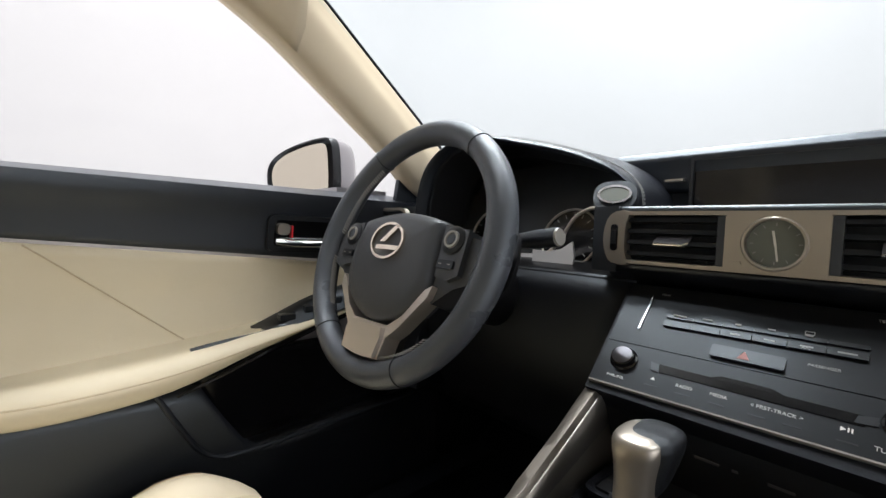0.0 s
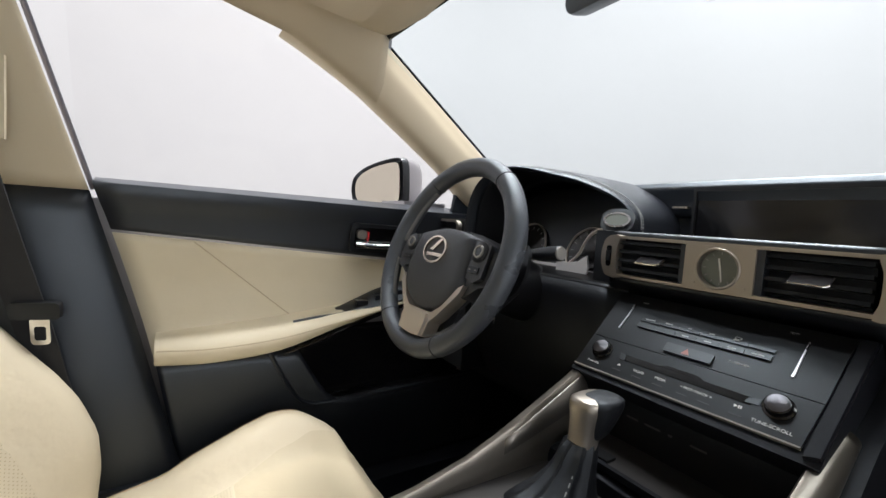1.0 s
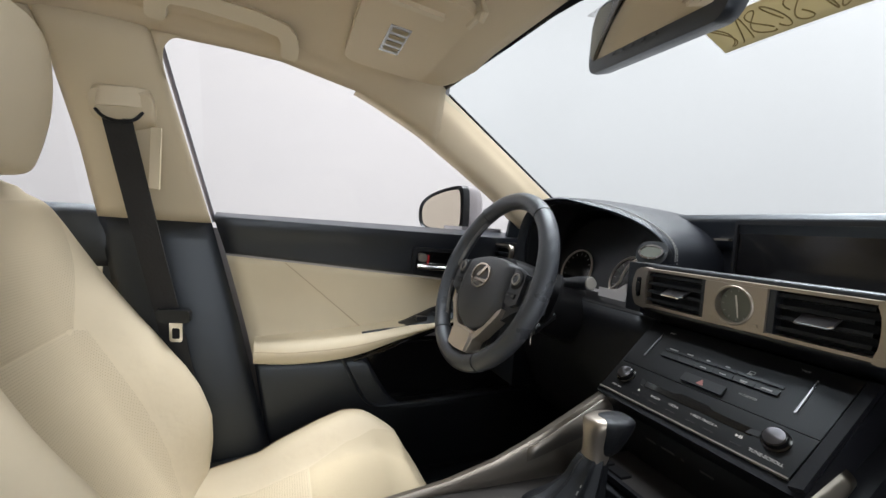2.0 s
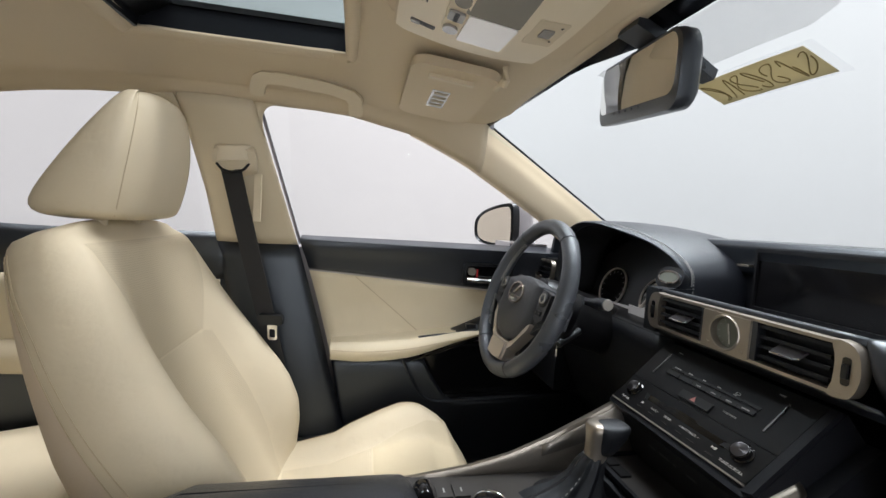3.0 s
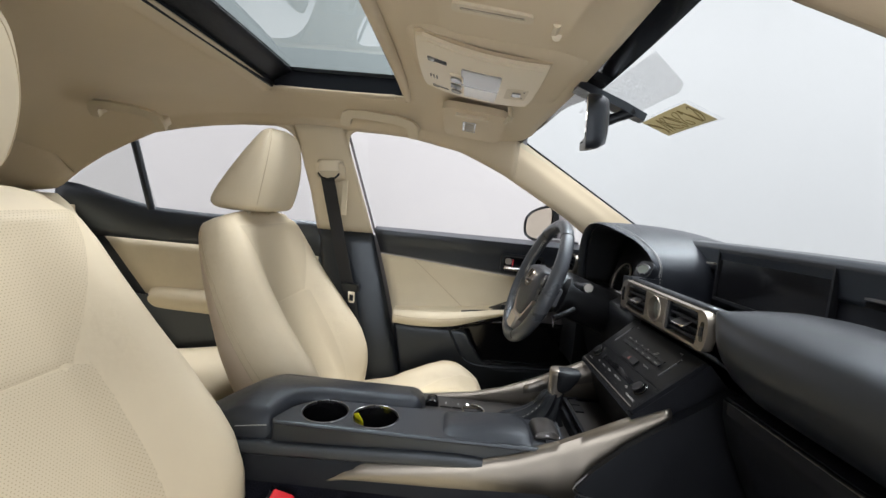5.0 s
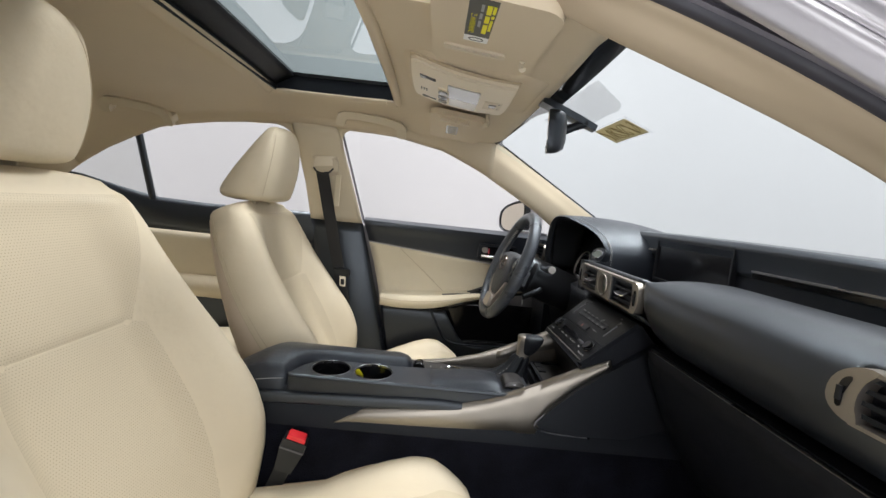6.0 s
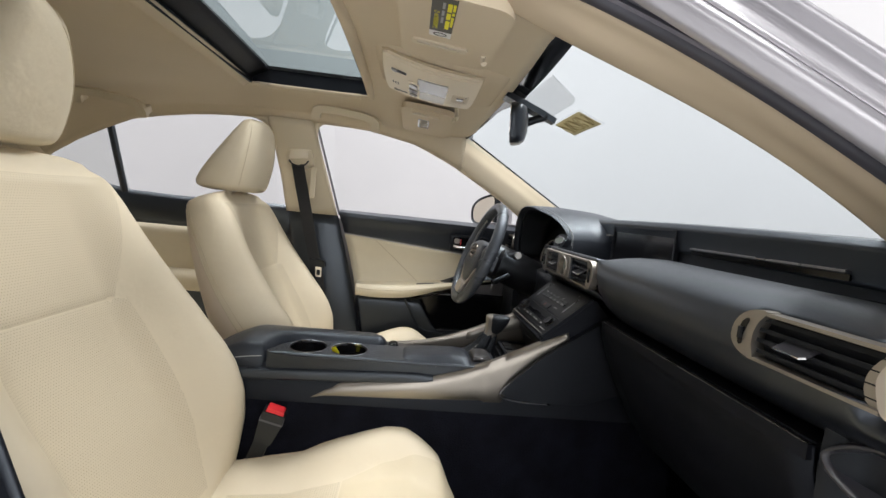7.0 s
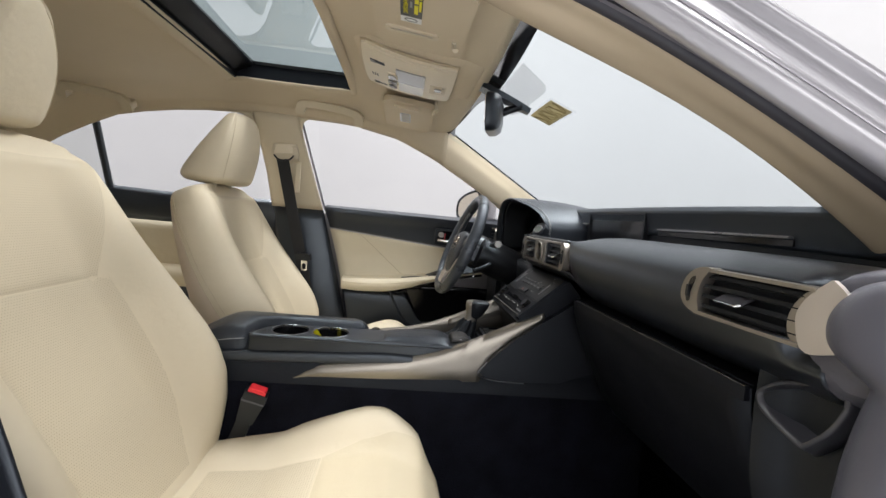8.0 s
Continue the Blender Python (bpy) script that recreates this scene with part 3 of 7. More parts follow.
# ---- floor, sills, bulkhead, rear ----
single("floor", box(-0.72, 0.72, -1.7, 0.80, 0.18, 0.235, 0.01), m_carpet, "black carpeted car floor with a plain pile", "floor", "structure")
single("bulkhead", box(-0.72, 0.72, 0.72, 0.78, 0.2, 0.9, 0.01), m_carpet, "black carpeted bulkhead ahead of the footwells", "bulkhead", "structure")
single("rear_bulkhead", box(-0.72, 0.72, -1.84, -1.78, 0.2, 1.0, 0.01), m_carpet, "dark panel behind the rear seat", "bulkhead", "structure")
for side in (-1, 1):
    single("sill", box(min(side * 0.6, side * 0.78), max(side * 0.6, side * 0.78), -1.6, 0.7, 0.2, 0.345, 0.02), m_black, "black plastic door sill trim", "sill", "structure")
single("footrest", prism([(0.0, 0.0), (0.30, 0.0), (0.30, 0.28), (0.0, 0.03)], axes((0.20, 0.42, 0.235), (0, 1, 0), (0, 0, 1)), 0.42, 0.02), m_carpet,
       "sloped black carpeted toe board of the footwell", "toe board", "structure")
single("footrest", prism([(0.0, 0.0), (0.30, 0.0), (0.30, 0.28), (0.0, 0.03)], axes((-0.66, 0.42, 0.235), (0, 1, 0), (0, 0, 1)), 0.5, 0.02), m_carpet,
       "sloped black carpeted toe board of the footwell", "toe board", "structure")


# ---- doors on the driver's side ----
REAR_EDGE = [(0.34, -0.34), (0.48, -0.378), (0.65, -0.412), (0.893, -0.48), (0.985, -0.507)]


def door_point(v, z, x, front=0.36):
    y = lerp(table(REAR_EDGE, z) + 0.004, front, v)
    return Vector((x, y, z))


DOOR_X = [(0.34, -0.655), (0.62, -0.662), (0.66, -0.67), (0.72, -0.686), (0.80, -0.690), (0.86, -0.684), (0.90, -0.676), (0.93, -0.668), (0.955, -0.655), (0.972, -0.650), (0.982, -0.665), (0.984, -0.70)]


def door_patch(low, high, v0=0.0, v1=1.0, dx=0.0, nu=24, nv=10, front=0.36):
    """A stretch of the driver's door between two height curves of y."""
    rows = []
    for i in range(nv + 1):
        row = []
        for j in range(nu + 1):
            v = lerp(v0, v1, j / nu)
            y = lerp(-0.5, front, v)
            z = lerp(low(y), high(y), i / nv)
            p = door_point(v, z, table(DOOR_X, z) + dx, front)
            row.append(p)
        rows.append(row)
    return grid(rows)


def cream_top(y):
    return 0.852 - 0.0855 * y


door = thing("driver_door", "closed car door with black upper, cream leather insert and armrest", "car door")
part("upper_trim", door_patch(lambda y: cream_top(y) + 0.003, lambda y: 0.984), m_doorsheen, door, "black soft plastic", thick=0.004)
INSERT_LOW = [(-0.42, 0.66), (-0.2, 0.671), (-0.08, 0.707), (0.04, 0.740), (0.14, 0.757), (0.22, 0.768), (0.36, 0.785)]
part("insert", door_patch(lambda y: table(INSERT_LOW, y), lambda y: cream_top(y) - 0.003, dx=0.002, nv=14), m_doorleather, door, "cream leather", thick=0.004)


def armrest():
    secs = []
    for y, x, z0, z1 in ((-0.409, -0.622, 0.655, 0.705), (-0.32, -0.606, 0.655, 0.708), (-0.20, -0.604, 0.667, 0.718), (-0.08, -0.612, 0.703, 0.735), (0.04, -0.624, 0.736, 0.752), (0.14, -0.642, 0.755, 0.768), (0.22, -0.662, 0.766, 0.776)):
        h = z1 - z0
        secs.append([(-0.70, y, z0), (x - 0.02, y, z0), (x - 0.002, y, z0 + 0.25 * h), (x, y, z0 + 0.6 * h), (x - 0.018, y, z1 - 0.05 * h), (x - 0.05, y, z1), (-0.70, y, z1 + 0.004)])
    return loft(secs, 4, 4)


part("armrest", armrest(), m_doorleather, door, "padded cream leather")
part("switch_panel", loft([[(-0.672, y, zt), (-0.650, y, zt - 0.004), (-0.634, y, zb + 0.004), (-0.630, y, zb - 0.004), (-0.672, y, zb - 0.006)] for y, zb, zt in ((-0.172, 0.720, 0.722), (-0.12, 0.727, 0.7295), (-0.075, 0.731, 0.737), (-0.02, 0.740, 0.760), (0.04, 0.753, 0.784), (0.16, 0.775, 0.812), (0.26, 0.79, 0.828))], 2, 3), m_satin, door, "black window switch panel")
for k in range(3):
    part("window_switch", box(-0.655, -0.636, -0.035 + 0.045 * k, -0.008 + 0.045 * k, 0.748 + 0.011 * k, 0.758 + 0.011 * k, 0.003), m_black, door)
POCKET = [(-0.215, 0.655), (-0.20, 0.625), (-0.178, 0.585), (-0.155, 0.548), (-0.13, 0.530), (-0.09, 0.5235), (0.05, 0.527), (0.2, 0.535), (0.36, 0.545)]


def pocket_edge(y):
    return table(POCKET, y)


part("lower_panel", door_patch(lambda y: 0.345, lambda y: 0.655 if y < -0.215 else pocket_edge(y), 0.0, 1.0, nu=72, nv=12, front=0.36), m_black, door, "black plastic with a moulded pocket edge", thick=0.004)
# Darker than the door's plastic, to paint the shade inside the pocket.
part("pocket_back", sheet(lambda u, v: (lerp(-0.700, -0.712, math.sin(math.pi * v)), lerp(-0.25, 0.36, u), lerp(0.49, 0.69, v)), 12, 8), m_gloss, door, "pocket lining with the recess's shade in its colour", thick=0.004)
part("pocket_lip", tube(spline([(-0.656, y + 0.002, z + 0.001) for y, z in POCKET], 4), 0.0042, 8), m_black, door)
part("pocket_floor", sheet(lambda u, v: (lerp(-0.658, -0.705, v), lerp(-0.13, 0.36, u), lerp(0.526, 0.520, v) + 0.014 * u), 8, 3), m_satin, door, "dark pocket floor", thick=0.003)
part("grip_edge", tube(spline([(-0.624, -0.19, 0.6565), (-0.6245, -0.12, 0.680), (-0.630, -0.03, 0.711), (-0.640, 0.06, 0.736), (-0.655, 0.16, 0.754)], 5), [0.002 + 0.0045 * min(1, k / 5) for k in range(21)], 8, True, 0.8), m_gloss, door, "gloss dark strip under the armrest")
part("seam", tube([Vector((table(DOOR_X, z) + 0.0045, lerp(-0.352, -0.158, k / 16), z)) for k in range(17) for z in [lerp(0.879, 0.716, k / 16)]], 0.0013, 6), m_seam, door)
part("armrest_seam", tube(spline([(-0.612, -0.405, 0.690), (-0.5985, -0.32, 0.690), (-0.5945, -0.2, 0.700), (-0.603, -0.08, 0.722), (-0.616, 0.04, 0.744)], 5), 0.0012, 6), m_seam, door)
hm = axes((-0.668, 0.0, 0.90), (0, 1, -0.02), (0.1, 0, 1))
part("handle_bezel", ring_plate(round_rect(0.150, 0.066, 0.012, cx=0.025), round_rect(0.130, 0.048, 0.010, cx=0.025), hm, 0.010), m_satin, door, "dark handle surround")
part("handle_cup", prism(round_rect(0.132, 0.050, 0.010, cx=0.025), hm @ pose(0, 0, -0.004), 0.006, 0.001), m_gloss, door)
part("handle", tube([hm @ Vector((-0.036, -0.014, 0.010)), hm @ Vector((0.0, -0.016, 0.016)), hm @ Vector((0.05, -0.016, 0.016)), hm @ Vector((0.085, -0.012, 0.010))], [0.006, 0.007, 0.007, 0.005], 10), m_chrome, door, "chrome pull")
part("lock_knob", prism(round_rect(0.022, 0.020, 0.007, cx=-0.024, cy=0.008), hm, 0.014, 0.003), m_silver, door, "satin silver lock knob")
part("lock_flag", prism(round_rect(0.003, 0.022, 0.001, cx=-0.008, cy=0.004), hm, 0.011, 0.0005), m_red, door, "red lock flag")
part("outer_skin", box(-0.80, -0.74, -0.52, 0.40, 0.3, 0.950, 0.01), m_paint, door, "silver painted steel")


def rear_patch(z0, z1, y0, y1, x, slant=0.0, nu=10, nv=6, bulge=0.0):
    return sheet(lambda u, v: (x + bulge * math.sin(math.pi * v), lerp(y0 - slant * (1 - v), y1, u), lerp(z0(lerp(y0, y1, u)), z1(lerp(y0, y1, u)), v)), nu, nv)


BELT = [(-1.62, 1.045), (-1.568, 1.04), (-1.43, 1.008), (-1.29, 0.982), (-1.10, 0.977), (-0.70, 0.984)]
rdoor = thing("rear_door", "closed rear car door with black belt and cream insert", "car door")
part("upper_trim", rear_patch(lambda y: 0.862, lambda y: table(BELT, y), -1.66, -0.66, -0.668, nu=24, bulge=0.012), m_black, rdoor, "black soft plastic", thick=0.004)
part("insert", rear_patch(lambda y: 0.66, lambda y: 0.860, -1.50, -0.66, -0.690, -0.16), m_leather, rdoor, "cream leather", thick=0.004)
part("armrest", loft([[(-0.70, y, 0.61), (x - 0.015, y, 0.61), (x, y, 0.63), (x, y, 0.66), (x - 0.02, y, 0.685), (-0.70, y, 0.69)] for y, x in ((-1.32, -0.672), (-1.26, -0.660), (-1.0, -0.652), (-0.75, -0.655))], 3, 3), m_leather, rdoor, "padded cream leather")
part("lower_panel", rear_patch(lambda y: 0.3, lambda y: 0.66, -1.45, -0.56, -0.672), m_black, rdoor, "black plastic", thick=0.004)
part("backing", box(-0.706, -0.698, -1.70, -0.66, 0.30, 0.90, 0.002), m_black, rdoor, "black plastic backing")
part("outer_skin", box(-0.80, -0.74, -1.7, -0.66, 0.3, 0.950, 0.01), m_paint, rdoor, "silver painted steel")
part("quarter_bar", tube([(-0.565, -1.296, 1.20), (-0.648, -1.296, 0.975)], 0.012, 8), m_black, rdoor, "black window divider")


def side_pane(name, y0, y1, mat, label, low=0.97):
    def f(u, v):
        y = lerp(y0, y1, u)
        z = lerp(table(BELT, y) - 0.01 if y < -0.7 else low, max(table(EDGE, y) + 0.015, low + 0.01), v)
        return (-side_x(z) - 0.035, y, z)
    w = single(name, sheet(f, 16, 8), mat, label, "window", "structure", sharp=90)
    w.visible_shadow = y0 < -0.6
    return w


single("glass_run", tube([(-side_x(z) - 0.018, lerp(-0.508, -0.585, (z - 0.965) / 0.32) + 0.006, z) for z in [0.965 + 0.04 * k for k in range(9)]], 0.004, 8), m_sealgrey, "dark rubber glass run along the door pillar", "seal", "structure")
side_pane("window_1", -0.52, 0.27, m_sideglass, "clear front side window of the driver's door")
side_pane("window_2", -1.29, -0.74, m_sideglass, "clear rear side window")
side_pane("window_3", -1.60, -1.30, m_quarterglass, "small tinted fixed quarter window")


# rear corner trims, seat shelf and rear screen
def rear_corner(side):
    def f(u, v):
        y = lerp(-1.53, -1.80, u)
        z = lerp(table(EDGE, max(y, -1.6)) - 0.04 * u, table(MID, max(y, -1.62)) - 0.25 * u, v)
        x = lerp(side_x(1.05) - 0.01, 0.46, v ** 0.7)
        return (side * x, y, z)
    return sheet(f, 8, 10)


for side in (-1, 1):
    single("rear_pillar_trim", rear_corner(side), m_headliner, "beige cloth rear pillar trim", "pillar trim", "structure", thick=0.004)
single("parcel_shelf", box(-0.70, 0.70, -1.82, -1.58, 0.94, 0.965, 0.008), m_headliner, "beige parcel shelf behind the rear seat", "parcel shelf", "structure")
single("rear_screen", sheet(lambda u, v: (lerp(-0.55, 0.55, u), lerp(-1.84, -1.60, v), lerp(0.97, 1.215, v)), 8, 4), m_dimglass, "unseen rear window darkened to dim the bench", "window", "structure")
# the passenger side behind the open front door
single("window_4", sheet(lambda u, v: (side_x(lerp(0.97, 1.20, v)) + 0.03, lerp(-1.55, -0.76, u), lerp(table(BELT, lerp(-1.55, -0.76, u)) - 0.01, max(1.05, table(EDGE, lerp(-1.55, -0.76, u)) + 0.01), v)), 14, 6), m_dimglass, "unseen rear side window darkened to dim the bench", "window", "structure", sharp=90)
single("rear_door", rear_patch(lambda y: 0.3, lambda y: table(BELT, y), -1.66, -0.74, 0.70, nu=16), m_black, "closed black-trimmed rear car door", "car door", thick=0.02)


# ---- seats ----
BACK_W = [(0.0, 0.215), (0.12, 0.245), (0.3, 0.262), (0.5, 0.258), (0.7, 0.235), (0.85, 0.214), (0.93, 0.195), (0.97, 0.175), (1.0, 0.145)]
BACK_BOLSTER = [(0.0, -0.005), (0.06, 0.028), (0.13, 0.062), (0.2, 0.084), (0.28, 0.090), (0.36, 0.086), (0.48, 0.070), (0.7, 0.038), (0.9, 0.012), (1.0, 0.0)]


def back_frame(s):
    """Centre of the seat back's front face at s, its up and its forward direction, in the seat's own frame."""
    y = lerp(-0.475, -0.750, s) - 0.03 * math.sin(math.pi * s)
    z = lerp(0.42, 1.026, s)
    up = Vector((0, -0.27 - 0.03 * math.pi * math.cos(math.pi * s), 0.595)).normalized()
    return Vector((0, y, z)), up, Vector((0, up.z, -up.y))


def back_front(s, u, lift=0.0):
    """A point of the front face; u from -1 to 1 across."""
    c, up, fwd = back_frame(s)
    a = abs(u)
    h = table(BACK_BOLSTER, s)
    k = max(0.0, min(1.0, (a - 0.36) / 0.44))
    w = h * (3 * k * k - 2 * k ** 3)
    if a > 0.80:
        q = (a - 0.80) / 0.20
        w -= (h * 0.55 + 0.03) * (1 - math.sqrt(max(0.0, 1 - q * q)))
    w -= 0.008 * math.cos(min(a, 1) * math.pi / 2)
    top = max(0.0, (s - 0.9) / 0.1)
    w -= 0.05 * top ** 2
    return c + Vector((u * table(BACK_W, s), 0, 0)) + fwd * (w + lift)


def backrest():
    rows = []
    n = 40
    for i in range(n + 1):
        s = 0.955 * i / n
        c, up, fwd = back_frame(s)
        front = [back_front(s, lerp(-1, 1, j / 32)) for j in range(33)]
        W = table(BACK_W, s)
        th = lerp(0.15, 0.128, s)
        back = []
        for j in range(1, 16):
            a = math.pi * j / 16
            ca = math.cos(a)
            back.append(c + Vector((W * 1.0 * math.copysign(abs(ca) ** 0.55, ca), 0, 0)) - fwd * (th * math.sin(a) ** 0.75 + 0.01))
        rows.append(front + back)
    for first in (True, False):
        row = rows[0] if first else rows[-1]
        c = sum(row, Vector()) / len(row)
        _, up, _ = back_frame(0.0 if first else 0.955)
        for deg in (20, 40, 60, 75, 89):
            k, h = math.cos(radians(deg)), 0.030 * math.sin(radians(deg))
            extra = [c + (q - c) * k + up * (-h if first else h) for q in row]
            if first:
                rows.insert(0, extra)
            else:
                rows.append(extra)
    return grid(rows, True, False)


def back_side(s, q, lift=0.0006):
    """A point of the back's skin: q to 1 across the front, then round the side."""
    if abs(q) <= 1:
        return back_front(s, q, lift)
    c, up, fwd = back_frame(s)
    a = (abs(q) - 1) * math.pi / 2
    W, th = table(BACK_W, s), lerp(0.15, 0.128, s)
    return c + Vector((math.copysign(W * math.cos(a) ** 0.55 + lift, q), 0, 0)) - fwd * (th * math.sin(a) ** 0.75 + 0.01)


def insert_back(s0, s1, edge, arch=0.0):
    def f(u, v):
        a = lerp(-1, 1, u)
        s = lerp(s0, s1, v)
        if arch:
            s += arch * (1 - a * a) * (v if arch > 0 and s1 < 0.7 else (1 - v))
        w = edge(s)
        e = min(1 - abs(a), 2 * v, 2 * (1 - v))
        puff = 0.0018 * min(1.0, e / 0.10) ** 0.6
        return back_front(s, a * w, puff)
    return sheet(f, 30, 34)


def cushion_point(u, v, lift=0.0):
    """The seat cushion's top: u across from -1 to 1, v from the back (0) to the front lip and down its face (1)."""
    a = abs(u)
    w = table([(0, 0.22), (0.3, 0.25), (0.6, 0.260), (0.8, 0.246), (0.92, 0.220), (1.0, 0.19)], v)
    prof = [(0.0, (-0.57, 0.455)), (0.2, (-0.42, 0.466)), (0.45, (-0.32, 0.494)), (0.60, (-0.25, 0.515)), (0.72, (-0.19, 0.517)), (0.82, (-0.125, 0.494)), (0.92, (-0.078, 0.44)), (1.0, (-0.072, 0.36))]
    y = table([(k, p[0]) for k, p in prof], v)
    z = table([(k, p[1]) for k, p in prof], v)
    h = table([(0, 0.012), (0.3, 0.038), (0.5, 0.050), (0.66, 0.052), (0.78, 0.036), (0.9, 0.012), (1.0, 0.0)], v)
    k = max(0.0, min(1.0, (a - 0.42) / 0.32))
    z += h * (3 * k * k - 2 * k ** 3) + lift
    y += lift * (1.0 if v > 0.88 else 0.0)
    if a > 0.80:
        q = (a - 0.80) / 0.20
        z -= (h * 0.6 + 0.035) * (1 - math.sqrt(max(0.0, 1 - q * q)))
    return Vector((u * w, y - 0.03 * max(0.0, v - 0.7) / 0.3 * a * a, z))


def cushion():
    vs = [k / 34 for k in range(35)]
    rows = []
    for v in vs:
        top = [cushion_point(lerp(-1, 1, j / 32), v) for j in range(33)]
        b = top[-1], top[0]
        zb = min(0.35, top[16].z - 0.02)
        rows.append(top + [Vector((b[0].x * 0.985, b[0].y, lerp(b[0].z, zb, 0.5))), Vector((b[0].x * 0.95, b[0].y, zb)), Vector((b[1].x * 0.95, b[1].y, zb)), Vector((b[1].x * 0.985, b[1].y, lerp(b[1].z, zb, 0.5)))])
    return grid(rows, True, True)


def cushion_edge(v):
    """Half width of the cushion's centre panel, flaring to the front lip."""
    return table([(0.0, 0.46), (0.44, 0.47), (0.66, 0.56), (0.82, 0.70), (1.0, 0.76)], v)


def insert_cushion(v0, v1, edge):
    def f(u, v):
        a = lerp(-1, 1, u)
        e = min(1 - abs(a), 2 * v, 2 * (1 - v))
        vv = lerp(v0, v1, v)
        return cushion_point(a * edge(vv), vv, 0.0009 + 0.0018 * min(1.0, e / 0.10) ** 0.6)
    return sheet(f, 30, 30)


HEADREST = ((1.016, 0.085, -0.735, -0.825), (1.023, 0.116, -0.712, -0.855), (1.045, 0.128, -0.702, -0.862), (1.10, 0.132, -0.690, -0.828), (1.15, 0.125, -0.684, -0.795), (1.20, 0.108, -0.684, -0.762), (1.228, 0.086, -0.692, -0.744), (1.238, 0.055, -0.703, -0.733))  # height, half width, front and rear


def headrest():
    secs = []
    for z, w, yf, yr in HEADREST:
        m = (yf + yr) / 2
        secs.append([(0, yf, z), (w * 0.55, yf - 0.004, z), (w * 0.88, yf - 0.022, z), (w, lerp(yf, m, 0.75), z), (w * 0.97, lerp(m, yr, 0.5), z), (w * 0.75, yr + 0.008, z), (0, yr, z),
                     (-w * 0.75, yr + 0.008, z), (-w * 0.97, lerp(m, yr, 0.5), z), (-w, lerp(yf, m, 0.75), z), (-w * 0.88, yf - 0.022, z), (-w * 0.55, yf - 0.004, z)])
    return loft(secs, 4, 3)


def seam_line(points, parent, r=0.0008, mat=None, name="seam"):
    return part(name, tube(points, r, 6), mat or m_seam, parent)


def front_seat(cx, back_at=Matrix.Identity(4), base_at=Matrix.Identity(4), rest_at=Matrix.Identity(4)):
    seat = thing("front_seat", "cream leather front seat with perforated inserts and headrest", "car seat", (cx, 0, 0), "front seats")
    back = part("backrest", backrest(), m_leather, seat, "cream leather with raised bolsters", sharp=60)
    part("upper_insert", insert_back(0.597, 0.93, lambda s: lerp(0.45, 0.88, (s - 0.6) / 0.33)), m_perf, back, "perforated cream leather", sharp=60)
    part("lower_insert", insert_back(0.04, 0.595, lambda s: lerp(0.44, 0.50, s / 0.6) + 0.05 * math.sin(math.pi * min(1, s / 0.6))), m_perf, back, "perforated cream leather", sharp=60)
    for sgn in (-1, 1):
        seam_line([back_side(s, sgn * q) for k in range(41) for s in [lerp(0.06, 0.94, k / 40)] for q in [table([(0.06, 0.95), (0.3, 0.985), (0.5, 1.06), (0.75, 1.22), (0.94, 1.42)], s)]], back)
        seam_line([back_side(s, sgn * q) for k in range(41) for s in [lerp(0.06, 0.94, k / 40)] for q in [table([(0.06, 0.98), (0.3, 1.03), (0.5, 1.12), (0.75, 1.30), (0.94, 1.50)], s)]]
                  , back)
        part("side_panel", grid([[back_side(lerp(0.03, 0.93, k / 40), sgn * lerp(table([(0.06, 0.985), (0.3, 1.035), (0.5, 1.125), (0.75, 1.305), (0.94, 1.505)], lerp(0.03, 0.93, k / 40)), 1.72, j / 8), 0.0012) for j in range(9)] for k in range(41)]), m_leather_side, back, "smooth cream side vinyl with a pink light tint", sharp=60)
    base = part("cushion", cushion(), m_leather, seat, "cream leather cushion", sharp=60)
    part("rear_insert", insert_cushion(0.06, 0.44, cushion_edge), m_perf_flat, base, "perforated cream leather", sharp=60)
    part("front_insert", insert_cushion(0.446, 0.97, cushion_edge), m_insert, base, "plain cream leather", sharp=60)
    for sgn in (-1, 1):
        seam_line([cushion_point(sgn * 0.90, lerp(0.05, 0.70, k / 24), 0.0002) for k in range(25)], base)
    for sgn in (-1, 1):
        seam_line([cushion_point(sgn * 0.86, lerp(0.05, 0.70, k / 24), 0.0002) for k in range(25)], base)
    rest = part("headrest", headrest(), m_leather, seat, "wedge-shaped cream leather headrest", sharp=70)
    for sgn in (-1, 1):
        seam_line(spline([(sgn * 0.88 * w, yf - 0.0215, z) for z, w, yf, yr in HEADREST[1:7]], 4), rest, 0.0009)
        part("post", tube([(sgn * 0.055, -0.785, 0.97), (sgn * 0.055, -0.775, 1.03)], 0.010, 10), m_beige, rest, "beige headrest post sleeve")
    part("recline_cover", box(-0.27, -0.235, -0.56, -0.36, 0.33, 0.46, 0.012), m_black, seat, "black plastic side cover")
    part("recline_cover", box(0.235, 0.27, -0.56, -0.10, 0.30, 0.44, 0.012), m_black, seat, "black plastic side cover")
    for sgn in (-1, 1):
        part("seat_rail", box(sgn * 0.18 - 0.02, sgn * 0.18 + 0.02, -0.55, -0.08, 0.23, 0.37, 0.005), m_satin, seat, "dark metal seat rail")
    back.matrix_basis = back_at
    rest.matrix_basis = rest_at
    base.matrix_basis = base_at
    return seat


front_seat(-0.365, base_at=pose(0, 0.032, -0.008))
front_seat(0.375, pose(0, -0.045, 0.034), Matrix.Translation((0, -0.48, 0.45)) @ pose(0, 0, 0, -3, 0, 0) @ Matrix.Translation((0, 0.5, -0.45)), pose(0, -0.085, 0.040))


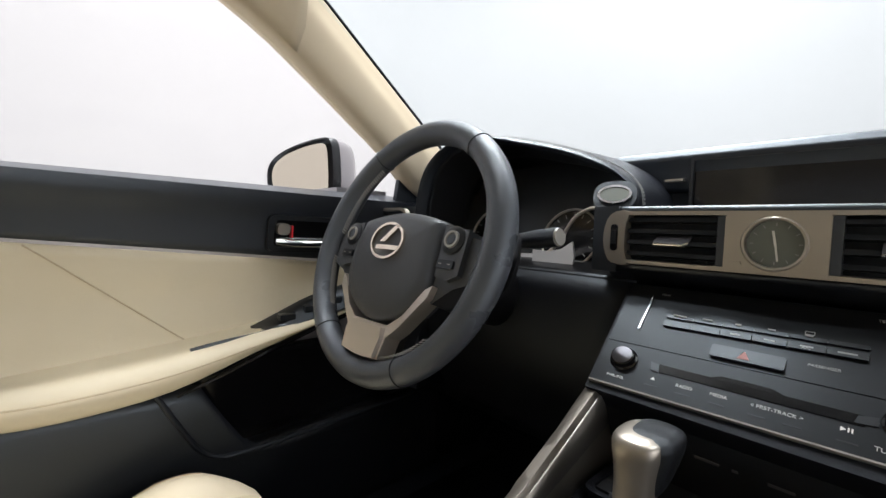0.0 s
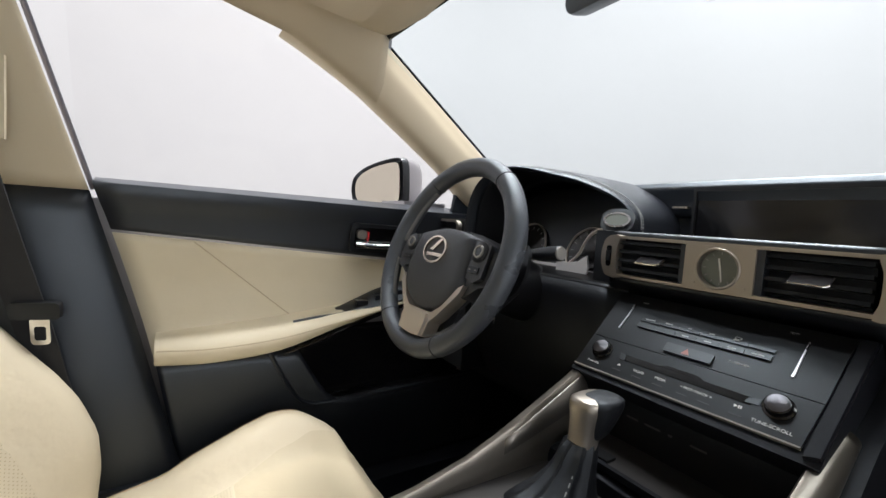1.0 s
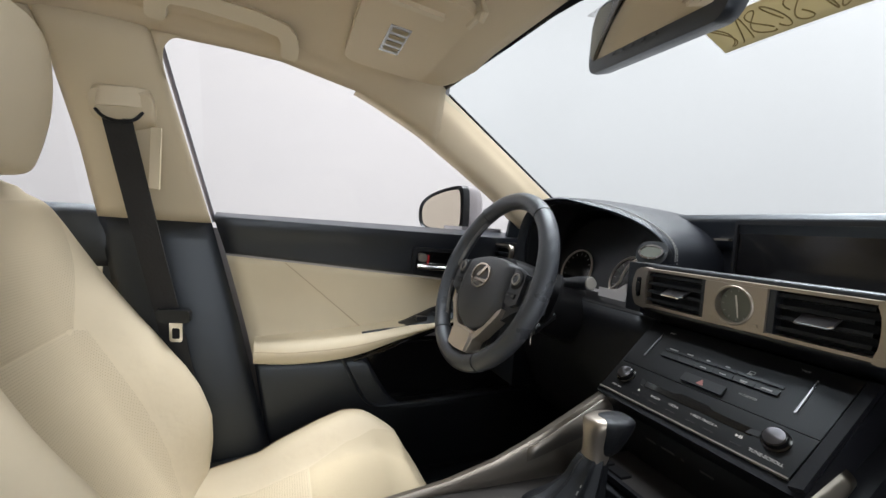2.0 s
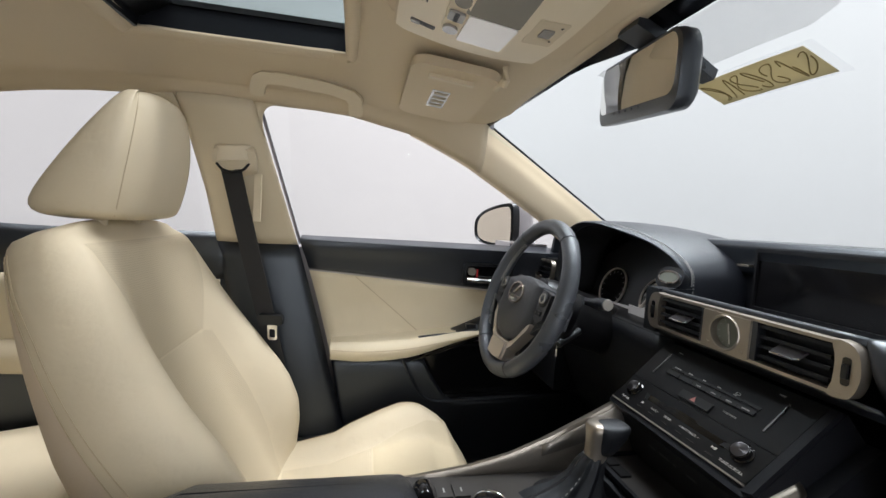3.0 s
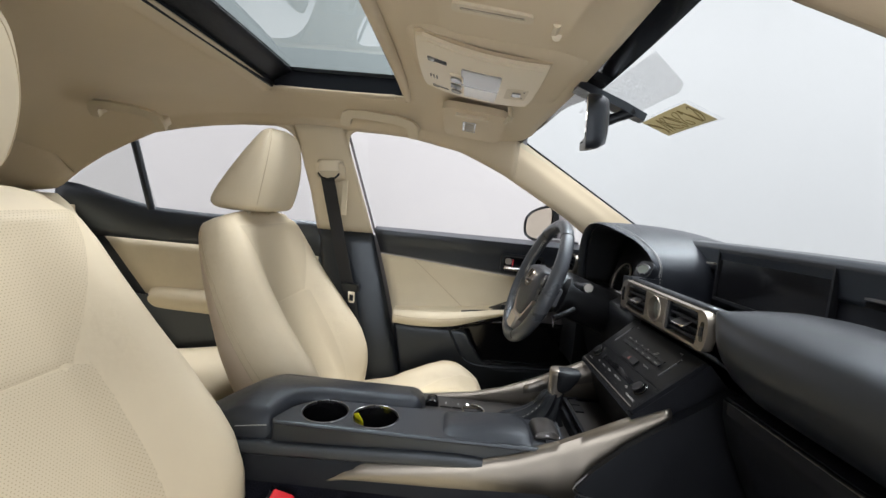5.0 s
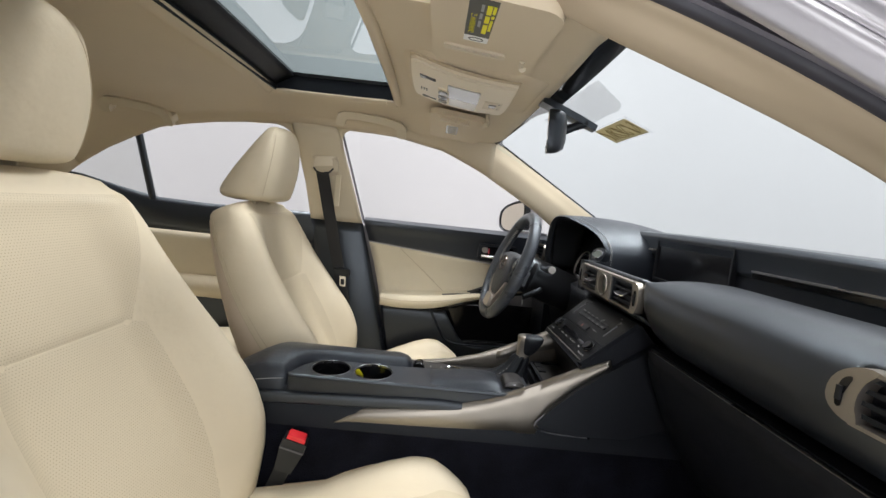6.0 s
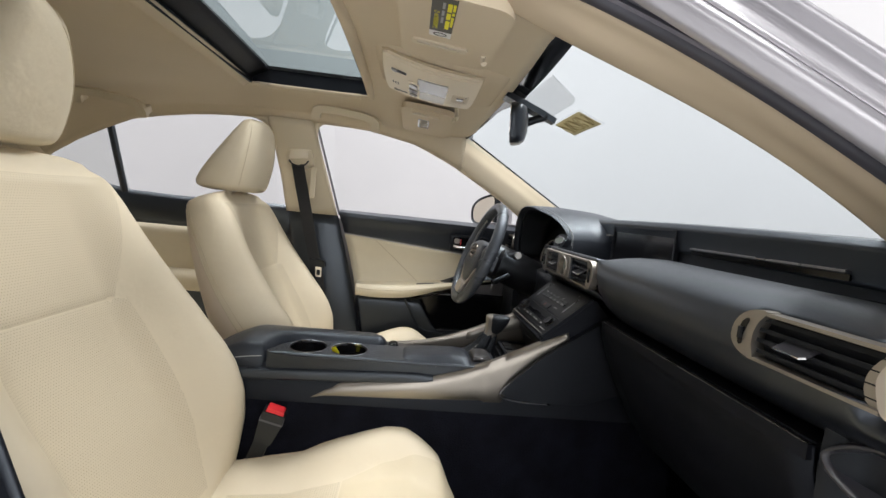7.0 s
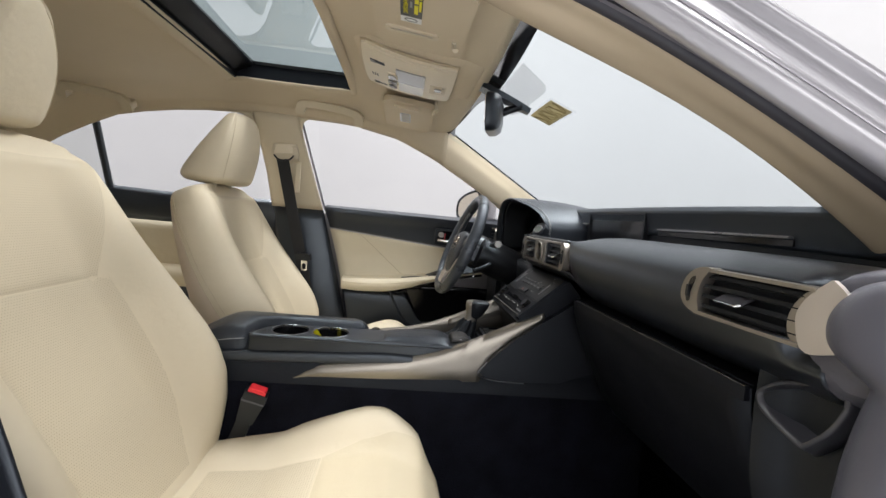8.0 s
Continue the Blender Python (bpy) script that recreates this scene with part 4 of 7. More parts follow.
def rear_seat():
    seat = thing("back_bench", "cream leather rear bench behind the front seats", "car seat")

    def back(x0, x1):
        secs = []
        for s in (0.0, 0.25, 0.5, 0.75, 0.92, 1.0):
            y, z = lerp(-1.25, -1.60, s), lerp(0.46, 1.0, s)
            e = 0.03 if s == 1.0 else 0.0
            secs.append([(x0 + 0.01, y - 0.06, z), (x0 + 0.02, y - 0.005 - e, z), (x0 + 0.10, y + 0.03 - e, z), (lerp(x0, x1, 0.5), y + 0.005 - e, z), (x1 - 0.10, y + 0.03 - e, z), (x1 - 0.02, y - 0.005 - e, z), (x1 - 0.01, y - 0.06, z), (x1 - 0.04, y - 0.14, z), (x0 + 0.04, y - 0.14, z)])
        return loft(secs, 4, 4)
    part("backrest", back(-0.66, -0.13), m_leather, seat, "cream leather", sharp=60)
    part("backrest", back(-0.125, 0.125), m_leather, seat, "cream leather", sharp=60)
    part("backrest", back(0.13, 0.66), m_leather, seat, "cream leather", sharp=60)
    for x0, x1 in ((-0.64, -0.135), (-0.13, 0.13), (0.135, 0.64)):
        secs = [[(x0, y, z - 0.14), (x0, y, z - 0.03), (x0 + 0.03, y, z - 0.002), (lerp(x0, x1, 0.5), y, z - 0.012), (x1 - 0.03, y, z - 0.002), (x1, y, z - 0.03), (x1, y, z - 0.14)] for y, z in ((-1.42, 0.47), (-1.2, 0.485), (-1.0, 0.515), (-0.90, 0.515), (-0.865, 0.49), (-0.86, 0.42))]
        part("cushion", loft(secs, 4, 4), m_leather, seat, "cream leather cushion", sharp=60)
    part("base", box(-0.66, 0.66, -1.42, -0.88, 0.22, 0.42, 0.02), m_black, seat, "black carpeted base")
    return seat


rear_seat()
single("rear_belt", loft([[(x - 0.024, y, z), (x + 0.024, y, z), (x + 0.024, y - 0.003, z + 0.002), (x - 0.024, y - 0.003, z + 0.002)] for x, y, z in ((-0.40, -1.63, 1.03), (-0.41, -1.55, 0.985), (-0.44, -1.45, 0.80), (-0.47, -1.38, 0.60))], 1, 4), m_webbing, "black rear seat belt webbing over the seat back", "seat belt")


# ---- dashboard ----
dash = thing("dashboard", "charcoal dashboard with stitched hood and satin metal vent trims", "dashboard")


def dash_top():
    def f(u, v):
        x = lerp(-0.74, 0.74, u)
        bow = 1 - 0.45 * (x / 0.74) ** 2
        pts = [(0.372, 0.985), (0.366, 1.020), (0.362, 1.036), (0.368, 1.045), (0.40, 1.048), (0.50, 1.04), (0.64, 1.02), (0.84, 0.985)]
        k = v * (len(pts) - 1)
        i = min(int(k), len(pts) - 2)
        y, z = lerp(pts[i][0], pts[i + 1][0], k - i), lerp(pts[i][1], pts[i + 1][1], k - i)
        far = max(0.0, (y - 0.40) / 0.44)
        y = y - far * 0.40 * (x / 0.74) ** 2
        return (x, y, z - 0.012 * (x / 0.74) ** 2)
    return sheet(f, 40, 28)


part("top_pad", dash_top(), m_dash, dash, thick=0.004, sharp=60)
part("recess_wall", sheet(lambda u, v: (lerp(-0.30, 0.74, u), 0.376, lerp(0.90, 1.03, v)), 20, 3), m_lower, dash, "dark recessed band", thick=0.004)

# the shelf that runs below the screen and swells to the pad before the passenger
PAD = [(-0.18, 0.0), (0.160, 0.0), (0.165, 0.28), (0.173, 0.52), (0.187, 0.75), (0.21, 0.91), (0.25, 1.0), (0.60, 1.0), (0.72, 0.95)]


def shelf_row(x):
    k = table(PAD, x)
    flat = [(0.385, 0.905), (0.34, 0.912), (0.28, 0.928), (0.225, 0.946), (0.197, 0.952), (0.192, 0.948), (0.195, 0.944), (0.20, 0.938), (0.22, 0.93), (0.24, 0.925), (0.26, 0.92)]
    full = [(0.385, 0.952), (0.34, 0.962), (0.285, 0.970), (0.235, 0.966), (0.200, 0.950), (0.183, 0.928), (0.178, 0.900), (0.1825, 0.880), (0.191, 0.862), (0.208, 0.848), (0.232, 0.836)]
    return [Vector((x, lerp(a[0], b[0], k), lerp(a[1], b[1], k))) for a, b in zip(flat, full)]


def shelf(x0, x1, n):
    return grid([spline(shelf_row(lerp(x0, x1, i / n)), 4) for i in range(n + 1)])


part("shelf", shelf(-0.175, 0.159, 10), m_dash, dash, thick=0.003, sharp=60)


def passenger_pad():
    """The swelling pad, with an opening for the vent near its end."""
    xs = [lerp(0.159, 0.74, i / 110) for i in range(111)]
    rows = [spline(shelf_row(x), 4) for x in xs]
    for x, row in zip(xs, rows):
        for j in range(15, 30):
            row[j].y += 0.014 * max(0.0, min(1.0, (x - 0.700) / 0.012)) * min(1.0, (j - 14) / 3, (30 - j) / 3)
    n = len(rows[0])
    faces = []
    for i in range(110):
        for j in range(n - 1):
            if 0.572 < xs[i] and xs[i + 1] < 0.728 and 17 <= j < 25:
                continue
            faces.append((i * n + j, i * n + j + 1, (i + 1) * n + j + 1, (i + 1) * n + j))
    return bm_from([q for r in rows for q in r], faces)


part("passenger_pad", passenger_pad(), m_dash, dash, "soft charcoal pad before the passenger", thick=0.003, sharp=60)


def vent(cx0, cx1, z0, z1, y, tab, parent, slats=4, tilt=0.0, end=True):
    """A dash vent: dark box, slats and a sliding tab."""
    box_ = part("vent_box", box(cx0, cx1, y + 0.012, y + 0.06, z0, z1, 0.002), m_hardblack, parent, "dark vent opening")
    for k in range(slats):
        z = lerp(z0, z1, (k + 0.5) / slats)
        b = box(cx0, cx1, y + 0.002, y + 0.022, z - 0.0022, z + 0.0022, 0.0014, 1)
        bmesh.ops.rotate(b, verts=b.verts, cent=(cx0, y + 0.01, z), matrix=Matrix.Rotation(radians(-12), 3, "X"))
        part("slat", b, m_slat, parent)
    zt = lerp(z0, z1, (slats / 2 - 0.5) / slats) + (z1 - z0) / slats * 0.0
    tabm = axes((lerp(cx0, cx1, tab), y + 0.004, zt + 0.004), (1, 0, 0), (0, 0.87, 0.5))
    t = part("vent_tab", prism([(-0.017, -0.011), (0.013, -0.011), (0.0165, -0.007), (0.017, 0.014), (-0.017, 0.014)], tabm, 0.0035, 0.001), m_tab, parent, "grey vent slider")
    part("tab_edge", tube([tabm @ Vector(q) for q in ((-0.0168, -0.0108, 0.002), (0.0128, -0.0112, 0.002), (0.0168, -0.0068, 0.002))], 0.0014, 8), m_chrome, t, "chrome edge")
    return box_


# centre vents and clock
vents = thing("centre_vents", "champagne metal vent panel with slats and an analogue clock", "air vent")
vm = axes((0.0, 0.186, 0.9155), (1, 0, 0), (0, 0.0, 1))
vent(-0.139, -0.040, 0.8905, 0.9420, 0.180, 0.5, vents)
vent(0.040, 0.133, 0.8905, 0.9420, 0.180, 0.5, vents)
for s in (-1, 1):
    outl = spline([(s * 0.136, 0.031, 0), (s * 0.152, 0.031, 0), (s * 0.162, 0.022, 0), (s * 0.166, 0.004, 0), (s * 0.165, -0.012, 0), (s * 0.159, -0.027, 0), (s * 0.150, -0.031, 0), (s * 0.136, -0.031, 0), (s * 0.1395, -0.016, 0), (s * 0.1405, 0.0, 0), (s * 0.1395, 0.016, 0)], 2, True)
    cap = part("end_cap", prism([(q.x, q.y) for q in outl], vm @ pose(0, 0, -0.006), 0.015, 0.0018), m_silver, vents, "champagne satin metal")
    part("wheel_slot", prism(round_rect(0.0085, 0.031, 0.003), vm @ pose(s * 0.1525, 0.0, 0.0092), 0.0006, 0), m_gloss, cap, "dark slot")
    part("thumb_wheel", box(s * 0.1525 - 0.003, s * 0.1525 + 0.003, 0.1735, 0.19, 0.908, 0.923, 0.002), m_satin, cap)
part("upper_trim", box(-0.150, 0.150, 0.1765, 0.20, 0.9425, 0.9465, 0.0015), m_silver, vents, "champagne satin metal")
part("lower_trim", box(-0.150, 0.150, 0.1765, 0.20, 0.8860, 0.8902, 0.0015), m_silver, vents, "champagne satin metal")
for s in (-1, 1):
    part("vent_liner", box(s * 0.0425 - 0.004, s * 0.0425 + 0.004, 0.178, 0.20, 0.8905, 0.9420, 0.001), m_black, vents, "dark inner wall")
plate = part("clock_plate", ring_plate(round_rect(0.078, 0.054, 0.002, 7), [(0.0245 * math.cos(radians(45 * 0 + 360 * k / 32)), 0.0245 * math.sin(radians(360 * k / 32))) for k in range(32)], vm, 0.0115), m_silver, vents, "champagne satin metal plate")
clock = part("clock", revolve([(0.0001, 0.002), (0.0245, 0.002), (0.0245, 0.0)], vm, 32), m_dial, vents, "analogue clock with grey dial")
part("clock_rim", revolve([(0.0225, 0.002), (0.0225, 0.013), (0.0245, 0.0135), (0.026, 0.011), (0.026, 0.002)], vm, 40, False), m_silver, clock, "metal bezel")
for k in range(12):
    a = radians(30 * k)
    part("hour_mark", box(-0.0004, 0.0004, -0.0015, 0.0015, 0, 0.0003, 0.0), m_greyprint, clock).matrix_basis = vm @ pose(0.0185 * math.sin(a), 0.0185 * math.cos(a), 0.0022, 0, 0, -30 * k)
part("minute_hand", box(-0.0008, 0.0008, -0.002, 0.0165, 0, 0.0005, 0.0), m_white, clock, "white hand").matrix_basis = vm @ pose(0, 0, 0.003, 0, 0, -172)
part("hour_hand", box(-0.001, 0.001, -0.002, 0.0125, 0, 0.0005, 0.0), m_white, clock, "white hand").matrix_basis = vm @ pose(0, 0, 0.0036, 0, 0, 10)
for s in (-1, 1):
    part("clock_button", box(s * 0.028 - 0.004, s * 0.028 + 0.004, 0.173, 0.18, 0.8945, 0.897, 0.0008), m_silver, clock)

# display and the chrome-edged slot beside it
screen = thing("display_screen", "dark switched-off display screen set in the dashboard", "screen")
part("bezel", ring_plate(round_rect(0.285, 0.110, 0.004), round_rect(0.276, 0.098, 0.003), axes((0.010, 0.372, 0.980), (1, 0, 0), (0, 0.0, 1)), 0.012, 0.001), m_satin, screen, "dark plastic bezel")
part("panel", prism(round_rect(0.279, 0.102, 0.003), axes((0.010, 0.371, 0.980), (1, 0, 0), (0, 0.0, 1)), 0.006, 0.0005), m_gloss, screen, "glossy black panel")
part("slot_trim", box(0.205, 0.515, 0.358, 0.374, 0.9955, 0.9985, 0.001), m_darkmetal, dash, "thin metal strip")
part("slot_trim", box(-0.165, -0.140, 0.356, 0.374, 1.000, 1.0035, 0.001), m_silver, dash, "thin metal strip")
# Solid black bar that stands in for the slot's shadow below the strip.
part("slot", box(0.20, 0.516, 0.365, 0.374, 0.984, 0.993, 0.002), m_gloss, dash)

# passenger vent
pvent = thing("passenger_vent", "champagne metal framed air vent at the dashboard's end", "air vent")
vent(0.590, 0.716, 0.8955, 0.9435, 0.180, 0.375, pvent)
pm = axes((0.0, 0.186, 0.9), (1, 0, 0), (0, 0.0, 1))


def flat_plate(outline, h, depth, bevel=0.001, smooth=2):
    return prism([(q.x, q.y) for q in spline([(x, z - 0.9, 0) for x, z in outline], smooth, True)], pm @ pose(0, 0, h), depth, bevel)


cap = part("end_cap", flat_plate([(0.606, 0.9485), (0.590, 0.9485), (0.574, 0.941), (0.563, 0.928), (0.560, 0.912), (0.566, 0.901), (0.580, 0.894), (0.594, 0.8945), (0.590, 0.908), (0.5905, 0.922), (0.596, 0.936)], -0.006, 0.016, 0.0018), m_silver, pvent, "champagne satin metal")
part("wheel_slot", flat_plate([(0.581, 0.9365), (0.5745, 0.931), (0.5710, 0.918), (0.5718, 0.9055), (0.5775, 0.9055), (0.5780, 0.9175), (0.5840, 0.934)], 0.0102, 0.0006, 0), m_gloss, cap, "dark slot")
part("thumb_wheel", box(0.5728, 0.5772, 0.1725, 0.19, 0.911, 0.925, 0.002), m_satin, cap)
part("upper_trim", box(0.600, 0.730, 0.1765, 0.20, 0.9440, 0.9478, 0.0015), m_silver, pvent, "champagne satin metal")
part("lower_trim", box(0.586, 0.7215, 0.1765, 0.20, 0.8918, 0.8955, 0.0015), m_silver, pvent, "champagne satin metal")
part("inner_return", flat_plate([(0.7268, 0.9464), (0.7165, 0.941), (0.707, 0.928), (0.703, 0.915), (0.7045, 0.903), (0.710, 0.895), (0.7214, 0.8941), (0.7179, 0.8992), (0.7147, 0.9114), (0.7157, 0.9247), (0.7208, 0.9361)], -0.006, 0.010), m_silver, pvent, "champagne satin metal")
part("outer_cap", flat_plate([(0.7153, 0.9167), (0.7165, 0.9258), (0.7217, 0.9362), (0.7316, 0.9472), (0.7375, 0.9525), (0.7425, 0.9564), (0.7450, 0.9553), (0.752, 0.950), (0.760, 0.940), (0.762, 0.918), (0.762, 0.902), (0.757, 0.8978), (0.7439, 0.8929), (0.7331, 0.8897), (0.7256, 0.8912), (0.721, 0.8959), (0.718, 0.9044)], 0.0045, 0.0045, 0.0012, 3), m_pale_metal, pvent, "pale satin metal")
part("end_band", flat_plate([(0.7251, 0.887), (0.7365, 0.8905), (0.752, 0.8965), (0.770, 0.892), (0.785, 0.884), (0.784, 0.872), (0.7615, 0.8677), (0.7535, 0.871), (0.7459, 0.8751), (0.735, 0.881)], -0.012, 0.012, 0.0015), m_endgrey, pvent, "dark grey moulded band")
for k in range(3):
    part("defroster_slit", box(0.585, 0.70, 0.288 + 0.012 * k, 0.294 + 0.012 * k, 0.9635, 0.9705, 0.0008, 1), m_gloss, dash, "narrow dark air slit")

# lower passenger dash: glovebox with a metal-edged lid line
glove = thing("glovebox", "dark glovebox with a thin metal strip below the pad", "glovebox")


def glove_face():
    def f(u, v):
        x = lerp(0.185, 0.654, u)
        prof = [(0.205, 0.826), (0.208, 0.80), (0.222, 0.76), (0.25, 0.70), (0.29, 0.63), (0.33, 0.575), (0.40, 0.545), (0.5, 0.54)]
        k = v * (len(prof) - 1)
        i = min(int(k), len(prof) - 2)
        return (x, lerp(prof[i][0], prof[i + 1][0], k - i), lerp(prof[i][1], prof[i + 1][1], k - i))
    return sheet(f, 12, 28)


part("lid", glove_face(), m_hardblack, glove, "black plastic lid", thick=0.004, sharp=60)
part("ledge", box(0.185, 0.652, 0.208, 0.40, 0.822, 0.830, 0.003), m_lower, glove, "dark ledge above the lid")
part("strip", box(0.205, 0.653, 0.1975, 0.214, 0.812, 0.828, 0.005, 3), m_hardblack, glove, "gloss black strip")
part("strip_edge", box(0.205, 0.651, 0.1980, 0.2040, 0.8262, 0.8292, 0.0012), m_darkmetal, glove, "thin metal edge")


part("pad_end", loft([[(x, y, z) for y, z in ((0.42, zt - 0.004), (0.30, zt + 0.004), (0.215, zt + 0.002), (0.193, zt - 0.003), (0.1865, zt - 0.012), (0.186, 0.92), (0.188, 0.872), (0.23, 0.85), (0.42, 0.85))] for x, zt in ((0.737, 0.9585), (0.7405, 0.9625), (0.750, 0.9665), (0.762, 0.970), (0.780, 0.973), (0.800, 0.975))], 3, 3), m_endgrey, dash, "dark grey end moulding", sharp=60)
FAIRING = ((0.972, 0.215, 0.806, 0.006), (0.9625, 0.1955, 0.7945, 0.020), (0.9559, 0.2023, 0.7900, 0.034), (0.9466, 0.2079, 0.7846, 0.042), (0.9375, 0.2116, 0.7806, 0.047), (0.9267, 0.2138, 0.7778, 0.050), (0.9147, 0.2145, 0.7776, 0.051), (0.9044, 0.2137, 0.7801, 0.050), (0.8960, 0.2106, 0.7858, 0.046), (0.8876, 0.2048, 0.7948, 0.038), (0.8790, 0.1992, 0.8024, 0.030), (0.8636, 0.2005, 0.8016, 0.032), (0.8330, 0.2033, 0.7986, 0.036), (0.7824, 0.2035, 0.7934, 0.036), (0.60, 0.21, 0.78, 0.034))
part("end_fairing", loft([[(x + r * math.cos(2 * math.pi * i / 14), y + r * math.sin(2 * math.pi * i / 14), z) for i in range(14)] for z, y, x, r in FAIRING], 3, 3), m_endgrey, dash, "dark grey rounded end fairing", sharp=75)


def end_panel():
    secs = []
    for z, y0, x1 in ((0.868, 0.222, 0.775), (0.80, 0.222, 0.775), (0.72, 0.232, 0.765), (0.62, 0.27, 0.74), (0.5, 0.34, 0.72)):
        secs.append([(0.652, y0 - 0.004, z), (0.70, y0, z), (x1 - 0.01, y0 + 0.004, z), (x1, y0 + 0.03, z), (x1, y0 + 0.2, z), (0.652, y0 + 0.2, z)])
    return loft(secs, 4, 5)


part("end_panel", end_panel(), m_lower, dash, "black plastic dashboard end panel", sharp=50)
SCOOP = [(0.6648, 0.8242), (0.6683, 0.8318), (0.6799, 0.8416), (0.6969, 0.8509), (0.7183, 0.8576), (0.7379, 0.8608), (0.747, 0.8613), (0.7495, 0.8523), (0.7477, 0.8437), (0.7409, 0.8277), (0.7308, 0.8134), (0.7190, 0.8000), (0.7150, 0.7985), (0.7024, 0.8016), (0.6859, 0.8073), (0.6715, 0.8139)]


def scoop_dish():
    rim_line = spline([(x, 0, z) for x, z in SCOOP], 3, True)
    c = Vector((0.712, 0, 0.832))
    rows = []
    for k, y in ((1.22, 0.218), (1.10, 0.2085), (1.04, 0.2045), (1.015, 0.2015), (0.985, 0.2015), (0.96, 0.206), (0.88, 0.217), (0.65, 0.231), (0.3, 0.238), (0.02, 0.239)):
        rows.append([Vector((c.x + (q.x - c.x) * k, y, c.z + (q.z - c.z) * k)) for q in rim_line])
    return grid(rows, True, False)


part("scoop", scoop_dish(), m_scoop, dash, "moulded triangular scoop", sharp=80, thick=0.003)


# cluster hood
HOOD = [(-0.545, 0.190, 0.88), (-0.538, 0.184, 0.95), (-0.512, 0.180, 1.02), (-0.455, 0.178, 1.058), (-0.385, 0.188, 1.066), (-0.31, 0.212, 1.051), (-0.250, 0.230, 1.034), (-0.196, 0.241, 1.010), (-0.166, 0.245, 0.984), (-0.158, 0.243, 0.955), (-0.160, 0.240, 0.905)]


def hood_outer():
    secs = []
    for dy, grow, drop in ((0.014, -0.010, 0.0), (0.0, -0.001, 0.0), (0.004, 0.006, 0.001), (0.06, 0.018, 0.002), (0.14, 0.034, 0.008), (0.24, 0.05, 0.022), (0.38, 0.07, 0.06)):
        row = []
        for x, y, z in HOOD:
            d = Vector((x + 0.315, 0, z - 0.92)).normalized()
            side = max(0.0, min(1.0, (-0.17 - x) / 0.14))
            row.append((x + d.x * grow * side, y + dy, z + d.z * grow * 0.4 - drop))
        secs.append(row)
    return loft(secs, 4, 4, closed=False, caps=False)


hood = part("cluster_hood", hood_outer(), m_blackleather, dash, "stitched leather-look instrument hood", thick=0.006, sharp=70)


def hood_stitches():
    """A run of small stitches set back from the hood's edge."""
    line = []
    for x, y, z in HOOD[3:]:
        d = Vector((x + 0.315, 0, z - 0.92)).normalized()
        g = 0.0085
        line.append((x + d.x * g, y + 0.010, z + d.z * 0.0085 * 0.4 + 0.0005))
    line = spline(line, 12)
    bm = bmesh.new()
    for k in range(0, len(line) - 1, 2):
        piece = tube([line[k], line[k].lerp(line[k + 1], 0.9)], 0.0010, 5)
        me = bpy.data.meshes.new("stitch")
        piece.to_mesh(me)
        bm.from_mesh(me)
        bpy.data.meshes.remove(me)
    return bm


part("stitching", hood_stitches(), m_greyprint, hood, "pale grey stitching")


def hood_inner():
    secs = []
    for dy, k in ((0.016, 0.965), (0.05, 0.94), (0.11, 0.90)):
        secs.append([(-0.315 + (x + 0.315) * k, y + dy, 0.92 + (z - 0.92) * k) for x, y, z in HOOD])
    return loft(secs, 4, 4, closed=False, caps=False)


part("hood_lining", hood_inner(), m_satin, dash, "dark hood lining", thick=0.003, sharp=70)


def hood_stitch():
    line = spline(HOOD, 8)[36:-8]
    bm = bmesh.new()
    for k in range(0, len(line) - 1):
        for q in (0.0, 0.5):
            p = line[k].lerp(line[k + 1], q)
            d = Vector((p.x + 0.315, 0, p.z - 0.92)).normalized()
            c = p + d * 0.0065 + Vector((0, 0.007, 0))
            e = (line[k + 1] - line[k]) * 0.15
            o = Vector((0, 0.0008, 0))
            vs = [bm.verts.new(w) for w in (c - e - o, c + e - o, c + e + o, c - e + o)]
            vt = [bm.verts.new(v.co + d * 0.0016) for v in vs]
            for f in ((0, 1, 5, 4), (1, 2, 6, 5), (2, 3, 7, 6), (3, 0, 4, 7), (4, 5, 6, 7)):
                bm.faces.new([(vs + vt)[n] for n in f])
    return bm


part("stitching", hood_stitch(), m_greyprint, hood, "grey stitching along the edge")
cluster = thing("instrument_cluster", "dark instrument cluster with ringed dials behind the wheel", "instrument cluster")
cm = axes((-0.315, 0.300, 0.945), (1, 0, 0), (0, 0.3, 0.95))
part("face", prism([(-0.20, -0.09), (0.148, -0.09), (0.150, 0.02), (0.10, 0.075), (0.0, 0.098), (-0.12, 0.09), (-0.20, 0.04)], cm, 0.006, 0.001), m_satin, cluster, "dark dial panel")
for cx, cy, r in ((-0.118, -0.038, 0.047), (0.042, -0.040, 0.047)):
    d = part("dial", revolve([(0.0001, 0.009), (r, 0.009), (r, 0.006)], cm @ pose(cx, cy, 0), 40), m_gloss, cluster, "black round dial")
    part("dial_ring", revolve([(r, 0.008), (r, 0.012), (r + 0.0015, 0.013), (r + 0.003, 0.012), (r + 0.003, 0.008)], cm @ pose(cx, cy, 0), 48, False), m_pale_metal, d, "metal ring")
    for k in range(13):
        a = radians(-130 + 260 * k / 12)
        part("dial_mark", box(-0.0007, 0.0007, -0.003, 0.003, 0, 0.0004, 0), m_greyprint, d).matrix_basis = cm @ pose(cx + (r - 0.008) * math.sin(a), cy + (r - 0.008) * math.cos(a), 0.0095, 0, 0, -math.degrees(a))
